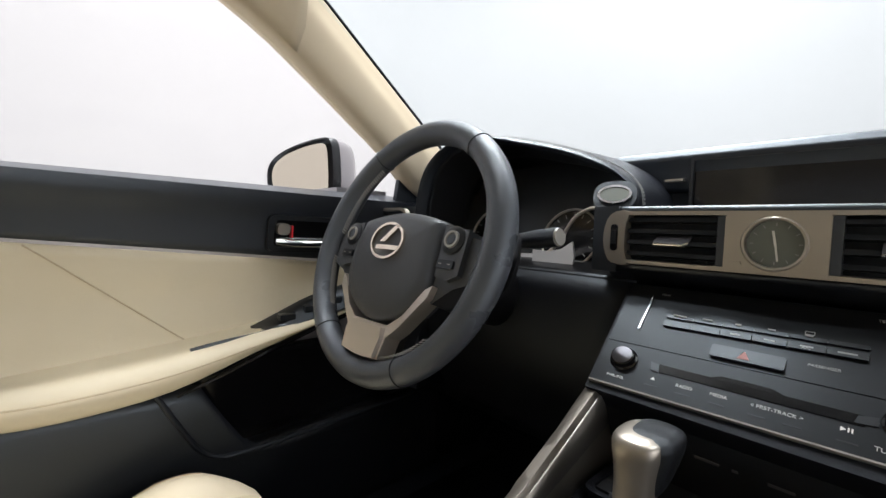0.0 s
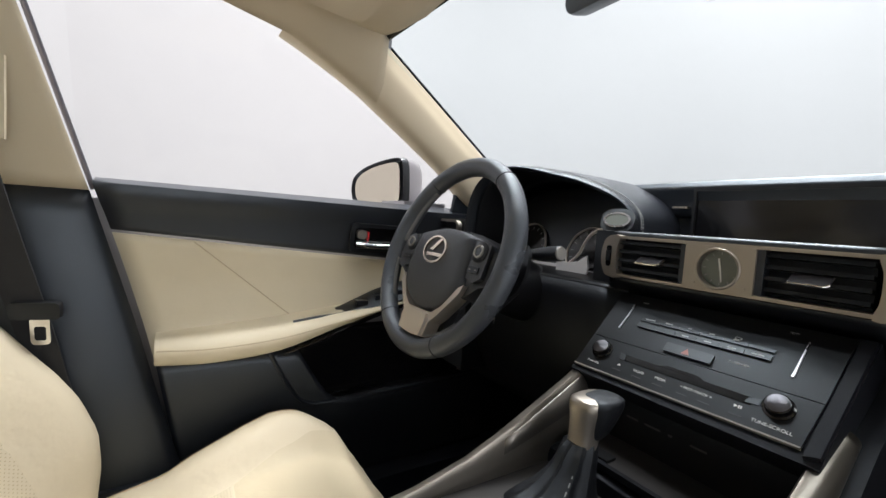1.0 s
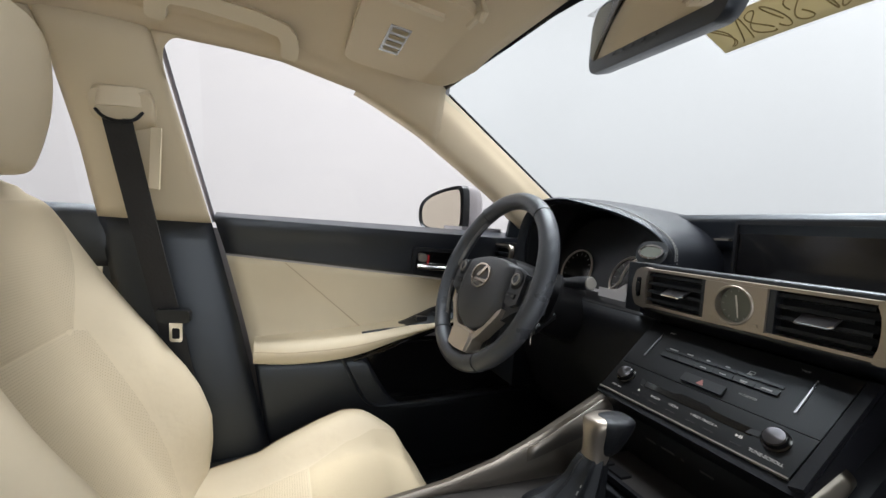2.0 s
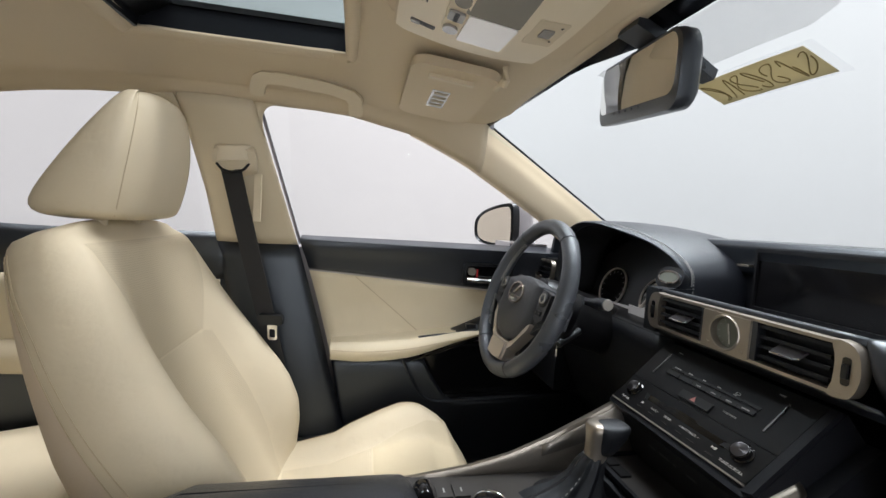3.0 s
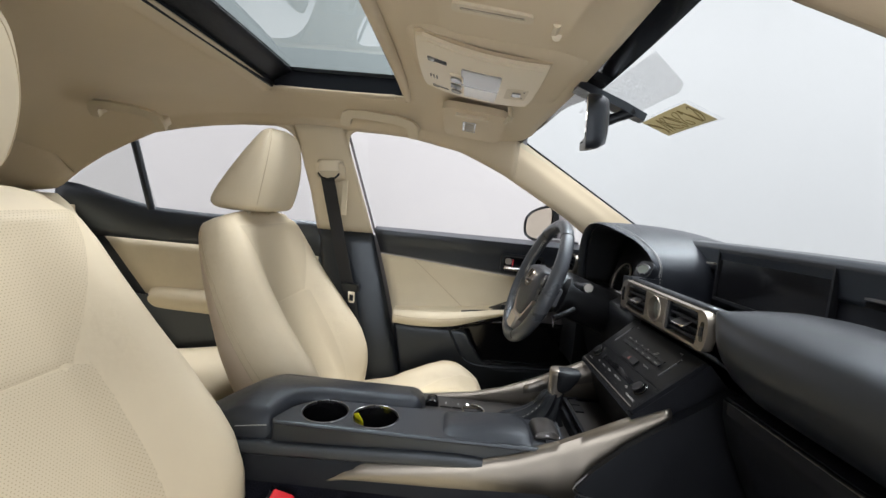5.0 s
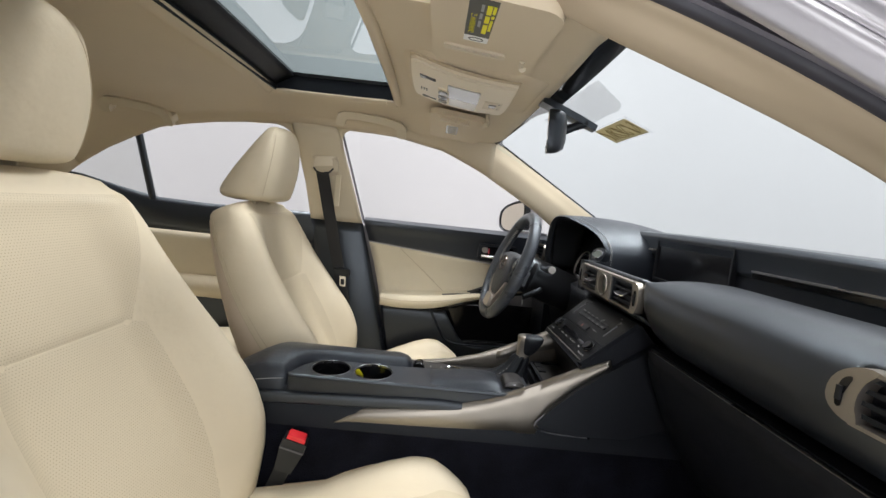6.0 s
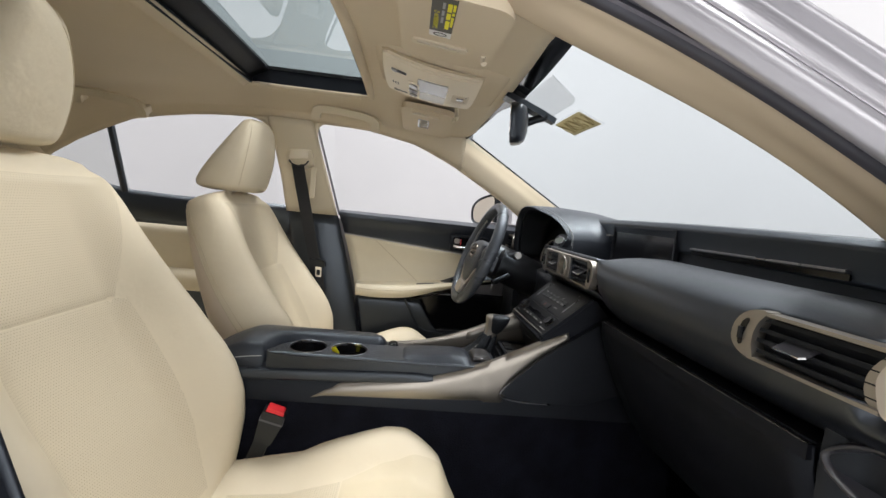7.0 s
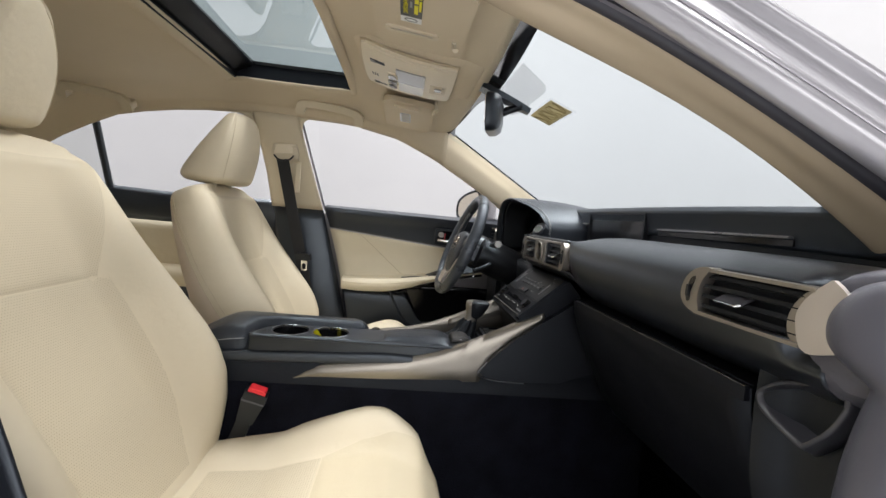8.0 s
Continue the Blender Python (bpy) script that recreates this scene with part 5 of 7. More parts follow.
part("lower_bezel", prism([(-0.13, -0.098), (0.10, -0.104), (0.085, -0.078), (0.0, -0.070), (-0.10, -0.074)], cm @ pose(0, 0, 0.008), 0.008, 0.003), m_knobring, cluster, "pale grey lower bezel")
part("bezel_wing", prism([(-0.320, 0.872), (-0.290, 0.861), (-0.262, 0.8565), (-0.250, 0.862), (-0.246, 0.885), (-0.250, 0.906), (-0.268, 0.894), (-0.290, 0.889), (-0.320, 0.890)], axes((0, 0.252, 0), (1, 0, 0), (0, 0, 1)), 0.004, 0.0015), m_knobring, cluster, "pale grey lower bezel")
part("bezel_arc", tube(spline([(-0.300, 0.256, 0.884), (-0.275, 0.255, 0.905), (-0.262, 0.253, 0.926), (-0.246, 0.250, 0.944), (-0.222, 0.247, 0.955), (-0.205, 0.245, 0.953)], 5), 0.0028, 8), m_pale_metal, cluster, "pale satin arc")
part("warning_mark", box(-0.262, -0.254, 0.2465, 0.2485, 0.866, 0.869, 0.0004), m_red, cluster, "small red mark")


def cluster_lens():
    def f(u, v):
        x = lerp(-0.50, -0.19, u)
        edge = 1 - (2 * u - 1) ** 2
        return (x, lerp(0.268, 0.256, v) + 0.016 * math.sin(math.pi * v), lerp(0.868, 0.985 + 0.03 * edge, v))
    return sheet(f, 16, 10)


part("lens", cluster_lens(), m_lens, cluster, "clear curved cover lens", sharp=80)
start = thing("start_button", "silver-ringed oval button panel beside the instrument hood", "button")
sm_ = axes((-0.178, 0.226, 0.970), (1, 0.25, 0), (0, 0.4, 0.9))
part("surround", prism(round_rect(0.054, 0.042, 0.018, 6), sm_ @ pose(0, 0, -0.02), 0.021, 0.005, 3), m_dash, start, "dark surround")
part("ring", ring_plate(ellipse(0.0215, 0.0135), ellipse(0.0185, 0.0105), sm_, 0.005), m_darkmetal, start, "chrome ring")
part("button", prism(ellipse(0.0183, 0.0103), sm_, 0.004, 0.001), m_dial, start, "grey button")
single("dash_core", box(-0.70, 0.70, 0.40, 0.74, 0.55, 0.97, 0.02), m_satin, "dark dashboard core behind the trim", "dashboard", "structure")

# below the centre vents
part("panel_nose", box(-0.183, -0.152, 0.184, 0.26, 0.874, 0.953, 0.015, 5), m_dash, dash, "rounded charcoal nose")
part("under_vent", sheet(lambda u, v: (lerp(-0.168, 0.180, u), lerp(0.186, 0.235, v), lerp(0.884, 0.858, v) - 0.004 * math.sin(math.pi * v)), 8, 6), m_dash, dash, thick=0.003)
part("knee_panel", sheet(lambda u, v: (lerp(-0.66, -0.14, u), lerp(0.215, 0.30, v) - 0.03 * math.sin(math.pi * v), lerp(0.86, 0.56, v)), 10, 10), m_lower, dash, "black knee panel", thick=0.004)
part("cluster_base", sheet(lambda u, v: (lerp(-0.66, -0.14, u), lerp(0.30, 0.215, v), lerp(0.885, 0.86, v)), 10, 6), m_satin, dash, thick=0.004)
part("driver_end", box(-0.72, -0.545, 0.20, 0.42, 0.60, 0.96, 0.03, 4), m_dash, dash, "charcoal dashboard end")
lv = axes((-0.625, 0.192, 0.925), (1, 0.0, 0), (0, 0.1, 1))
lvent = thing("driver_vent", "small dark air vent at the dashboard's end", "air vent")
part("frame", ring_plate(round_rect(0.105, 0.062, 0.020, 6), round_rect(0.092, 0.050, 0.016, 6), lv, 0.012), m_silver, lvent, "satin metal frame")
for k in range(4):
    part("slat", box(-0.668, -0.582, 0.186, 0.20, 0.9055 + 0.013 * k, 0.908 + 0.013 * k, 0.001, 1), m_black, lvent)

# ---- centre stack ----
stack = thing("centre_stack", "sloping dark control panel with knobs, buttons and disc slot", "control panel")
k0, k1 = Vector((0, 0.101, 0.764)), Vector((0, 0.207, 0.860))
sx = axes(k0, (1, 0, 0), k1 - k0)
SH = (k1 - k0).length
part("body", prism([(-0.136, -0.008), (0.134, -0.008), (0.140, SH), (-0.142, SH)], sx @ pose(0, 0, -0.05), 0.05, 0.004), m_hardblack, stack, "dark plastic panel")
part("audio_face", prism([(-0.134, 0.002), (0.118, 0.006), (0.121, 0.0555), (-0.134, 0.0535)], sx, 0.003, 0.001), m_panel, stack, "dark satin face")
part("climate_face", prism([(-0.134, 0.0545), (0.121, 0.0565), (0.124, SH - 0.004), (-0.137, SH - 0.004)], sx, 0.003, 0.001), m_panel, stack, "dark satin face")
part("side_cheek", prism([(0.122, -0.004), (0.1335, 0.0), (0.1385, SH - 0.004), (0.1275, SH - 0.004)], sx, 0.007, 0.002), m_hardblack, stack, "dark grey side cheek")
part("lower_edge", prism([(-0.134, -0.0005), (0.118, 0.0035), (0.118, 0.005), (-0.134, 0.001)], sx, 0.0042, 0.0004), m_greylens, stack, "thin grey edge")
for s, px, py in ((-1, -0.109, 0.0335), (1, 0.0915, 0.0365)):
    kn = part("knob", revolve([(0.0001, 0.0095), (0.0100, 0.0095), (0.0113, 0.0085), (0.0119, 0.003), (0.0138, 0.002), (0.0138, 0.0)], sx @ pose(px, py, 0.002), 36), m_gloss, stack, "round dark knob")
    part("knob_cap", revolve([(0.0001, 0.0103), (0.0075, 0.0101), (0.0102, 0.0096)], sx @ pose(px, py, 0.002), 32), m_knob, kn, "spun metal cap")
    part("slider", prism([(-0.0004, 0.024), (0.0004, 0.024), (0.0012, -0.024), (-0.0012, -0.024)], sx @ pose(-0.108 if s < 0 else 0.0905, 0.099, 0.0026, 0, 0, 0), 0.0022, 0.0003), m_darkmetal, stack, "bright metal touch slider")
part("disc_slot", box(-0.0745, 0.070, 0.0285, 0.0375, 0.0, 0.0036, 0.001), m_gloss, stack, "black disc slot").matrix_basis = sx
part("slot_end", prism([(-0.083, 0.0385), (-0.0745, 0.0365), (-0.0725, 0.0275), (-0.080, 0.029)], sx @ pose(0, 0, 0.0028), 0.0014, 0.0005), m_satin, stack, "grey slot end")
part("slot_end", prism([(0.066, 0.0365), (0.077, 0.0385), (0.077, 0.031), (0.064, 0.030)], sx @ pose(0, 0, 0.0028), 0.0014, 0.0005), m_satin, stack, "grey slot end")
part("slot_lip", prism([(-0.03, 0.0375), (0.022, 0.0375), (0.014, 0.0410), (-0.022, 0.0410)], sx @ pose(0, 0, 0.002), 0.002, 0.0006), m_gloss, stack, "finger recess")
part("hazard_button", prism(round_rect(0.056, 0.0135, 0.002, cx=-0.009, cy=0.0665), sx, 0.0062, 0.0015), m_satin, stack, "dark hazard button")
part("hazard_triangle", prism([(-0.0048, -0.0042), (0.0048, -0.0042), (0.0, 0.0044)], sx @ pose(-0.0105, 0.0665, 0.0061), 0.0005, 0), m_hazard, stack, "dull red triangle")
for i in range(6):
    bx = -0.0735 + 0.0258 * i
    part("climate_button", prism(round_rect(0.0252, 0.0072, 0.0008, cx=bx, cy=0.0885 + 0.0003 * i), sx, 0.0056, 0.0012), m_satin, stack)
    part("climate_button", prism(round_rect(0.0252, 0.0042, 0.0008, cx=bx, cy=0.0985 + 0.0003 * i), sx, 0.0046, 0.0008), m_satin, stack)
for px, py, w in ((-0.0735, 0.1000, 0.013), (-0.048, 0.1008, 0.009), (-0.022, 0.1012, 0.005), (0.004, 0.1015, 0.006), (0.030, 0.1018, 0.006), (-0.022, 0.0888, 0.008), (0.004, 0.0892, 0.008), (0.030, 0.0895, 0.009), (0.0555, 0.0898, 0.012)):
    part("button_print", prism(round_rect(w, 0.0014, 0.0004, cx=px, cy=py), sx @ pose(0, 0, 0.0053), 0.0006, 0), m_greyprint, stack, "grey print")
part("glass_print", ring_plate(round_rect(0.007, 0.004, 0.0008), round_rect(0.0055, 0.0026, 0.0006), sx @ pose(0.030, 0.1065, 0.003), 0.0003, 0), m_greyprint, stack, "grey window symbol")
for words, px, py, h in (("RADIO", -0.048, 0.0200, 0.0055), ("MEDIA", -0.0205, 0.0208, 0.0055), ("< PRST-TRACK >", 0.0196, 0.0214, 0.0055), ("PWR-VOL", -0.110, 0.0115, 0.0048), ("TUNE-SCROLL", 0.0925, 0.0140, 0.0062)):
    lettering(words, sx @ pose(px, py, 0.0033), h * 0.84, m_lightprint, stack)
for words, px, py, h in (("PASSENGER", 0.0430, 0.0730, 0.0040), ("TEMP", -0.096, 0.1280, 0.0038), ("TEMP", 0.0750, 0.1310, 0.0038), ("A/C", 0.030, 0.0880, 0.0040)):
    lettering(words, sx @ pose(px, py, 0.0033 if words != "A/C" else 0.0058), h, m_greyprint, stack)
part("play_mark", prism([(-0.002, -0.0018), (0.0014, 0.0), (-0.002, 0.0018)], sx @ pose(0.0595, 0.0225, 0.003), 0.0004, 0), m_white, stack, "white print")
for px in (0.0620, 0.0640):
    part("pause_mark", box(px - 0.0005, px + 0.0005, 0.0207, 0.0243, 0.003, 0.0034, 0), m_white, stack, "white print").matrix_basis = sx
part("eject_mark", prism([(-0.0022, 0.0), (0.0022, 0.0), (0.0, 0.003)], sx @ pose(-0.0755, 0.019, 0.003), 0.0004, 0), m_white, stack, "white print")
for px in (-0.0755, -0.048, -0.0205, 0.008, 0.031, 0.062):
    part("audio_key", prism(round_rect(0.012, 0.0012, 0.0004, cx=px, cy=0.0125), sx @ pose(0, 0, 0.0028), 0.0006, 0), m_satin, stack)
lowm = axes((0, 0.14, 0.665), (1, 0, 0), (0, -0.36, 1))
part("lower_panel", prism([(-0.118, 0.0), (0.118, 0.0), (0.124, 0.10), (-0.122, 0.10)], lowm @ pose(0, 0, -0.02), 0.02, 0.002), m_satin, stack, "dark lower panel")
for px, w in ((-0.055, 0.016), (-0.028, 0.020), (-0.006, 0.005), (0.026, 0.018)):
    part("lower_print", prism(round_rect(w, 0.003, 0.0006, cx=px, cy=0.054), lowm, 0.0004, 0), m_dimprint, stack, "dim grey print")


# ---- steering wheel ----
wheel = thing("steering_wheel", "dark leather three-spoke steering wheel with satin metal lower spoke", "steering wheel")
WT = 0.346
wm = axes((-0.3725, 0.020, 0.8937), (1, 0.0315, 0), (0, math.sin(WT), math.cos(WT)))


def rim():
    rows = []
    n = 96
    for i in range(n):
        a = 2 * math.pi * i / n
        grip = 0.0012 * max(0.0, math.cos(2 * a - 0.0)) ** 2
        R = 0.1673
        c = Vector((R * math.cos(a), R * math.sin(a), 0))
        out = Vector((math.cos(a), math.sin(a), 0))
        rr, rz = 0.0168 + grip, 0.0176 + grip
        rows.append([wm @ (c + out * (rr * math.cos(2 * math.pi * j / 16)) + Vector((0, 0, rz * math.sin(2 * math.pi * j / 16)))) for j in range(16)])
    rows.append(rows[0])
    return grid(rows, True, False)


rim_ = part("rim", rim(), m_wheelleather, wheel, "smooth dark leather rim", sharp=80)
for a0 in (54, 126, 233, 297):
    a = radians(a0)
    out = Vector((math.cos(a), math.sin(a), 0))
    part("rim_joint", tube([wm @ (out * (0.1673 + 0.0172 * math.cos(t)) + Vector((0, 0, 0.0180 * math.sin(t)))) for t in [2 * math.pi * k / 20 for k in range(21)]], 0.0008, 5), m_satin, rim_)


def rim_stitches(a0, a1, n):
    bm = bmesh.new()
    for k in range(n):
        a = radians(lerp(a0, a1, k / n))
        out = Vector((math.cos(a), math.sin(a), 0))
        p, q = wm @ (out * 0.1464 + Vector((0, 0, 0.005))), wm @ (Vector((math.cos(a + 0.018), math.sin(a + 0.018), 0)) * 0.1464 + Vector((0, 0, -0.003)))
        d = (q - p).normalized()
        o = d.orthogonal().normalized() * 0.0008
        o2 = d.cross(o)
        vs = [bm.verts.new(w) for w in (p + o, p + o2, p - o, p - o2, q + o, q + o2, q - o, q - o2)]
        for f in ((0, 1, 5, 4), (1, 2, 6, 5), (2, 3, 7, 6), (3, 0, 4, 7), (0, 3, 2, 1), (4, 5, 6, 7)):
            bm.faces.new([vs[i] for i in f])
    return bm


part("stitching", rim_stitches(128, 176, 30), m_stitch, rim_, "pale cross stitching")
part("stitching", rim_stitches(190, 222, 20), m_stitch, rim_, "pale cross stitching")
part("stitching", rim_stitches(270, 315, 22), m_stitch, rim_, "pale cross stitching")
HUB = spline([(-0.070, 0.035), (0, 0.046), (0.068, 0.038), (0.079, 0.022), (0.084, -0.015), (0.083, -0.052), (0.062, -0.083), (0.030, -0.099), (0, -0.104), (-0.034, -0.096), (-0.066, -0.076), (-0.085, -0.048), (-0.088, -0.010), (-0.082, 0.022)], 4, True)


def hub():
    rows = []
    for k, h in ((0.96, -0.034), (1.0, -0.02), (1.0, -0.002), (0.98, 0.006), (0.94, 0.0105), (0.8, 0.0135), (0.5, 0.0155), (0.02, 0.0165)):
        rows.append([wm @ Vector((q[0] * k, (q[1] + 0.02) * k - 0.02, h)) for q in HUB])
    return grid(rows, True, True)


HUB = [(q.x, q.y) for q in [Vector((*p[:2], 0)) for p in HUB]]
hub_ = part("hub_pad", hub(), m_wheelplastic, wheel, "dark shield-shaped airbag cover", sharp=50)
part("airbag_print", prism(round_rect(0.036, 0.0035, 0.001, cy=-0.050), wm @ pose(0, 0, 0.0148), 0.0006, 0), m_satin, hub_, "dark moulded print")
em = wm @ pose(-0.003, 0.001, 0.0158)
badge = part("badge", ring_plate(ellipse(0.034, 0.0255, 40), ellipse(0.0305, 0.0220, 40), em, 0.004, 0.001), m_badge, hub_, "oval chrome badge")
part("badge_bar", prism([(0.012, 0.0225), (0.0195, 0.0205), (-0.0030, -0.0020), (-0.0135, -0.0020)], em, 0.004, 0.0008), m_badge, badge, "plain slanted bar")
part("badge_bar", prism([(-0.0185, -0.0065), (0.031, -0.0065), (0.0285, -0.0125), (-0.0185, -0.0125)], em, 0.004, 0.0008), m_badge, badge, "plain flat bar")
for s in (-1, 1):
    sp = part("side_spoke", prism([(s * 0.060, 0.028), (s * 0.112, 0.020), (s * 0.158, 0.012), (s * 0.160, -0.030), (s * 0.118, -0.044), (s * 0.090, -0.066), (s * 0.060, -0.050)][::s], wm @ pose(0, 0, -0.030), 0.028, 0.006, 3), m_wheelplastic, wheel, "dark plastic spoke")
    part("control_pod", prism([(s * 0.086, 0.030), (s * 0.126, 0.024), (s * 0.126, -0.030), (s * 0.110, -0.038), (s * 0.090, -0.034)][::s], wm @ pose(0, 0, -0.016), 0.022, 0.006, 3), m_wheelplastic, wheel, "dark switch pod")
    for r, h in ((0.0175, 0.004), (0.0075, 0.006)):
        part("dial_pad", revolve([(0.0001, h), (r * 0.8, h), (r, h * 0.6), (r, 0)], wm @ pose(s * 0.105, 0.011, 0.005), 28), m_satin if r > 0.01 else m_black, wheel, "round dark switch")
    part("switch_ring", revolve([(0.0078, 0.003), (0.0078, 0.0066), (0.0105, 0.0066), (0.0112, 0.003)], wm @ pose(s * 0.105, 0.011, 0.005), 28, False), m_greylens, wheel)
    part("rocker", prism(round_rect(0.026, 0.010, 0.002, cx=s * 0.104, cy=-0.019), wm @ pose(0, 0, 0.004), 0.005, 0.001), m_satin, wheel, "dark rocker switch")
    for q in (-1, 1):
        part("switch_print", prism(round_rect(0.005, 0.0015, 0.0005, cx=s * 0.104 + q * 0.007, cy=-0.019), wm @ pose(0, 0, 0.0091), 0.0003, 0), m_greylens, wheel)
V = [(-0.094, -0.050), (-0.085, -0.056), (-0.058, -0.090), (-0.036, -0.104), (0.036, -0.104), (0.058, -0.088), (0.084, -0.052), (0.094, -0.046), (0.091, -0.060), (0.054, -0.106), (0.040, -0.118), (0.036, -0.146), (0.0, -0.149), (-0.036, -0.147), (-0.042, -0.120), (-0.060, -0.102), (-0.092, -0.066)]
part("lower_spoke", prism(V, wm @ pose(0, 0, -0.016), 0.024, 0.003, 3), m_pale_metal, wheel, "pale satin metal spoke")
part("spoke_block", prism([(-0.034, -0.108), (0.034, -0.108), (0.037, -0.120), (0.034, -0.145), (0.0, -0.148), (-0.034, -0.145), (-0.037, -0.120)], wm @ pose(0, 0, 0.004), 0.011, 0.003, 3), m_pale_metal, wheel, "raised pale metal block")
part("lower_filler", prism([(-0.058, -0.078), (0.058, -0.078), (0.044, -0.15), (-0.044, -0.15)], wm @ pose(0, 0, -0.032), 0.015, 0.003), m_satin, wheel)
for s in (-1, 1):
    part("paddle", prism(spline([(s * 0.115, 0.035), (s * 0.150, 0.045), (s * 0.165, 0.01), (s * 0.160, -0.03), (s * 0.135, -0.045), (s * 0.118, -0.01)][::s], 3, True) and [(q.x, q.y) for q in spline([(s * 0.115, 0.035, 0), (s * 0.150, 0.045, 0), (s * 0.165, 0.01, 0), (s * 0.160, -0.03, 0), (s * 0.135, -0.045, 0), (s * 0.118, -0.01, 0)][::s], 3, True)], wm @ pose(0, 0, -0.045), 0.006, 0.0015), m_satin, wheel, "dark shift paddle")
part("column", revolve([(0.055, -0.03), (0.060, -0.06), (0.062, -0.16), (0.06, -0.26)], wm, 32), m_satin, wheel, "dark steering column cover")
stalk = thing("indicator_stalk", "dark control stalk with a pale round end cap", "control stalk")
part("arm", tube([(-0.31, 0.115, 0.902), (-0.25, 0.110, 0.906), (-0.215, 0.108, 0.910), (-0.184, 0.107, 0.914)], [0.007, 0.008, 0.0115, 0.0115], 16), m_black, stalk, "black plastic arm")
part("end_cap", tube([(-0.1845, 0.107, 0.9138), (-0.1815, 0.1068, 0.9142)], [0.0112, 0.0098], 20), m_greylens, stalk, "pale grey end cap")
fob = thing("ignition_key", "small chrome key hanging below the steering wheel", "key")
part("bow", ring_plate(ellipse(0.006, 0.004, 16), ellipse(0.004, 0.0024, 16), axes((-0.262, 0.055, 0.812), (0.8, -0.5, 0), (0, 0, 1)), 0.0015, 0), m_chrome, fob)
part("blade", box(-0.2645, -0.2615, 0.053, 0.055, 0.792, 0.807, 0.0004), m_chrome, fob)
part("barrel", tube([(-0.262, 0.055, 0.816), (-0.28, 0.11, 0.84)], 0.008, 12), m_satin, fob)

# ---- centre console ----
console = thing("centre_console", "charcoal centre console with armrest, cup holders and metal side trims", "console")


def plate_holes(outline, holes, z0, z1):
    """A level plate with holes through it."""
    bm = bmesh.new()
    loops = [outline] + holes
    tops = []
    for lp in loops:
        vs = [bm.verts.new((x, y, z1)) for x, y in lp]
        for i in range(len(vs)):
            bm.edges.new((vs[i], vs[(i + 1) % len(vs)]))
        tops.append(vs)
    bmesh.ops.triangle_fill(bm, edges=list(bm.edges), use_beauty=True)
    for vs in tops:
        low = [bm.verts.new((v.co.x, v.co.y, z0)) for v in vs]
        for i in range(len(vs)):
            k = (i + 1) % len(vs)
            bm.faces.new((vs[i], vs[k], low[k], low[i]))
    return bm


def console_body():
    secs = []
    for y, w, zt in ((-0.86, 0.115, 0.46), (-0.80, 0.125, 0.50), (-0.70, 0.130, 0.570), (-0.60, 0.132, 0.630), (-0.5, 0.133, 0.645), (-0.30, 0.134, 0.640), (-0.25, 0.134, 0.620), (0.02, 0.134, 0.628), (0.05, 0.134, 0.660), (0.10, 0.134, 0.665), (0.30, 0.134, 0.67)):
        secs.append([(-w - 0.02, y, 0.23), (-w, y, 0.45), (-w, y, zt - 0.02), (-w + 0.012, y, zt), (0, y, zt), (w - 0.012, y, zt), (w, y, zt - 0.02), (w, y, 0.45), (w + 0.02, y, 0.23)])
    return loft(secs, 3, 3)


body = part("body", console_body(), m_hardblack, console, "black plastic sides", sharp=35)
LID = [(-0.125, -0.73), (-0.125, -0.31), (-0.125, -0.272), (-0.112, -0.2475), (-0.07, -0.2465), (-0.01, -0.2460), (0.020, -0.2465), (0.034, -0.264), (0.0345, -0.30), (0.036, -0.40), (0.037, -0.43), (0.048, -0.462), (0.070, -0.482), (0.098, -0.492), (0.121, -0.499), (0.128, -0.520), (0.127, -0.56), (0.125, -0.73), (0.125, -0.755), (0.12, -0.76), (-0.12, -0.76), (-0.125, -0.755)]


def armrest_lid():
    """A padded lid: corners cut round, the edge drawn in step by step to a soft top."""
    line = [Vector(p) for p in LID]
    for k in range(3):
        line = [q for i, p in enumerate(line) for q in (p.lerp(line[(i + 1) % len(line)], 0.25), p.lerp(line[(i + 1) % len(line)], 0.75))]
    n = len(line)
    turn = sum(line[k].cross(line[(k + 1) % n]) for k in range(n))
    rows = []
    for d, z in ((0.0, 0.640), (0.0, 0.674), (0.001, 0.682), (0.0035, 0.690), (0.008, 0.6975), (0.0135, 0.7025), (0.018, 0.7050), (0.022, 0.7058)):
        row = []
        for k in range(n):
            t = (line[(k + 1) % n] - line[k - 1]).normalized()
            m = Vector((-t.y, t.x)) * (d if turn > 0 else -d)
            row.append(Vector((line[k].x + m.x, line[k].y + m.y, z)))
        rows.append(row)
    last = rows[-1]
    for f, rise in ((0.12, 0.0012), (0.3, 0.0026), (0.52, 0.0038), (0.76, 0.0045), (0.97, 0.0048)):
        rows.append([Vector((lerp(q.x, -0.045, f), lerp(q.y, min(-0.29, max(-0.72, q.y)), f), 0.7058 + rise)) for q in last])
    bm = grid(rows, True, True)
    for v in bm.verts:
        d = max(0.0, -0.545 - v.co.y)
        v.co.z -= 0.048 * max(0.0, (0.045 - v.co.x) / 0.165) ** 1.5 + 0.012 * max(0.0, (v.co.x - 0.045) / 0.083) ** 1.4 + 0.68 * d * d / (d + 0.035)
    return bm


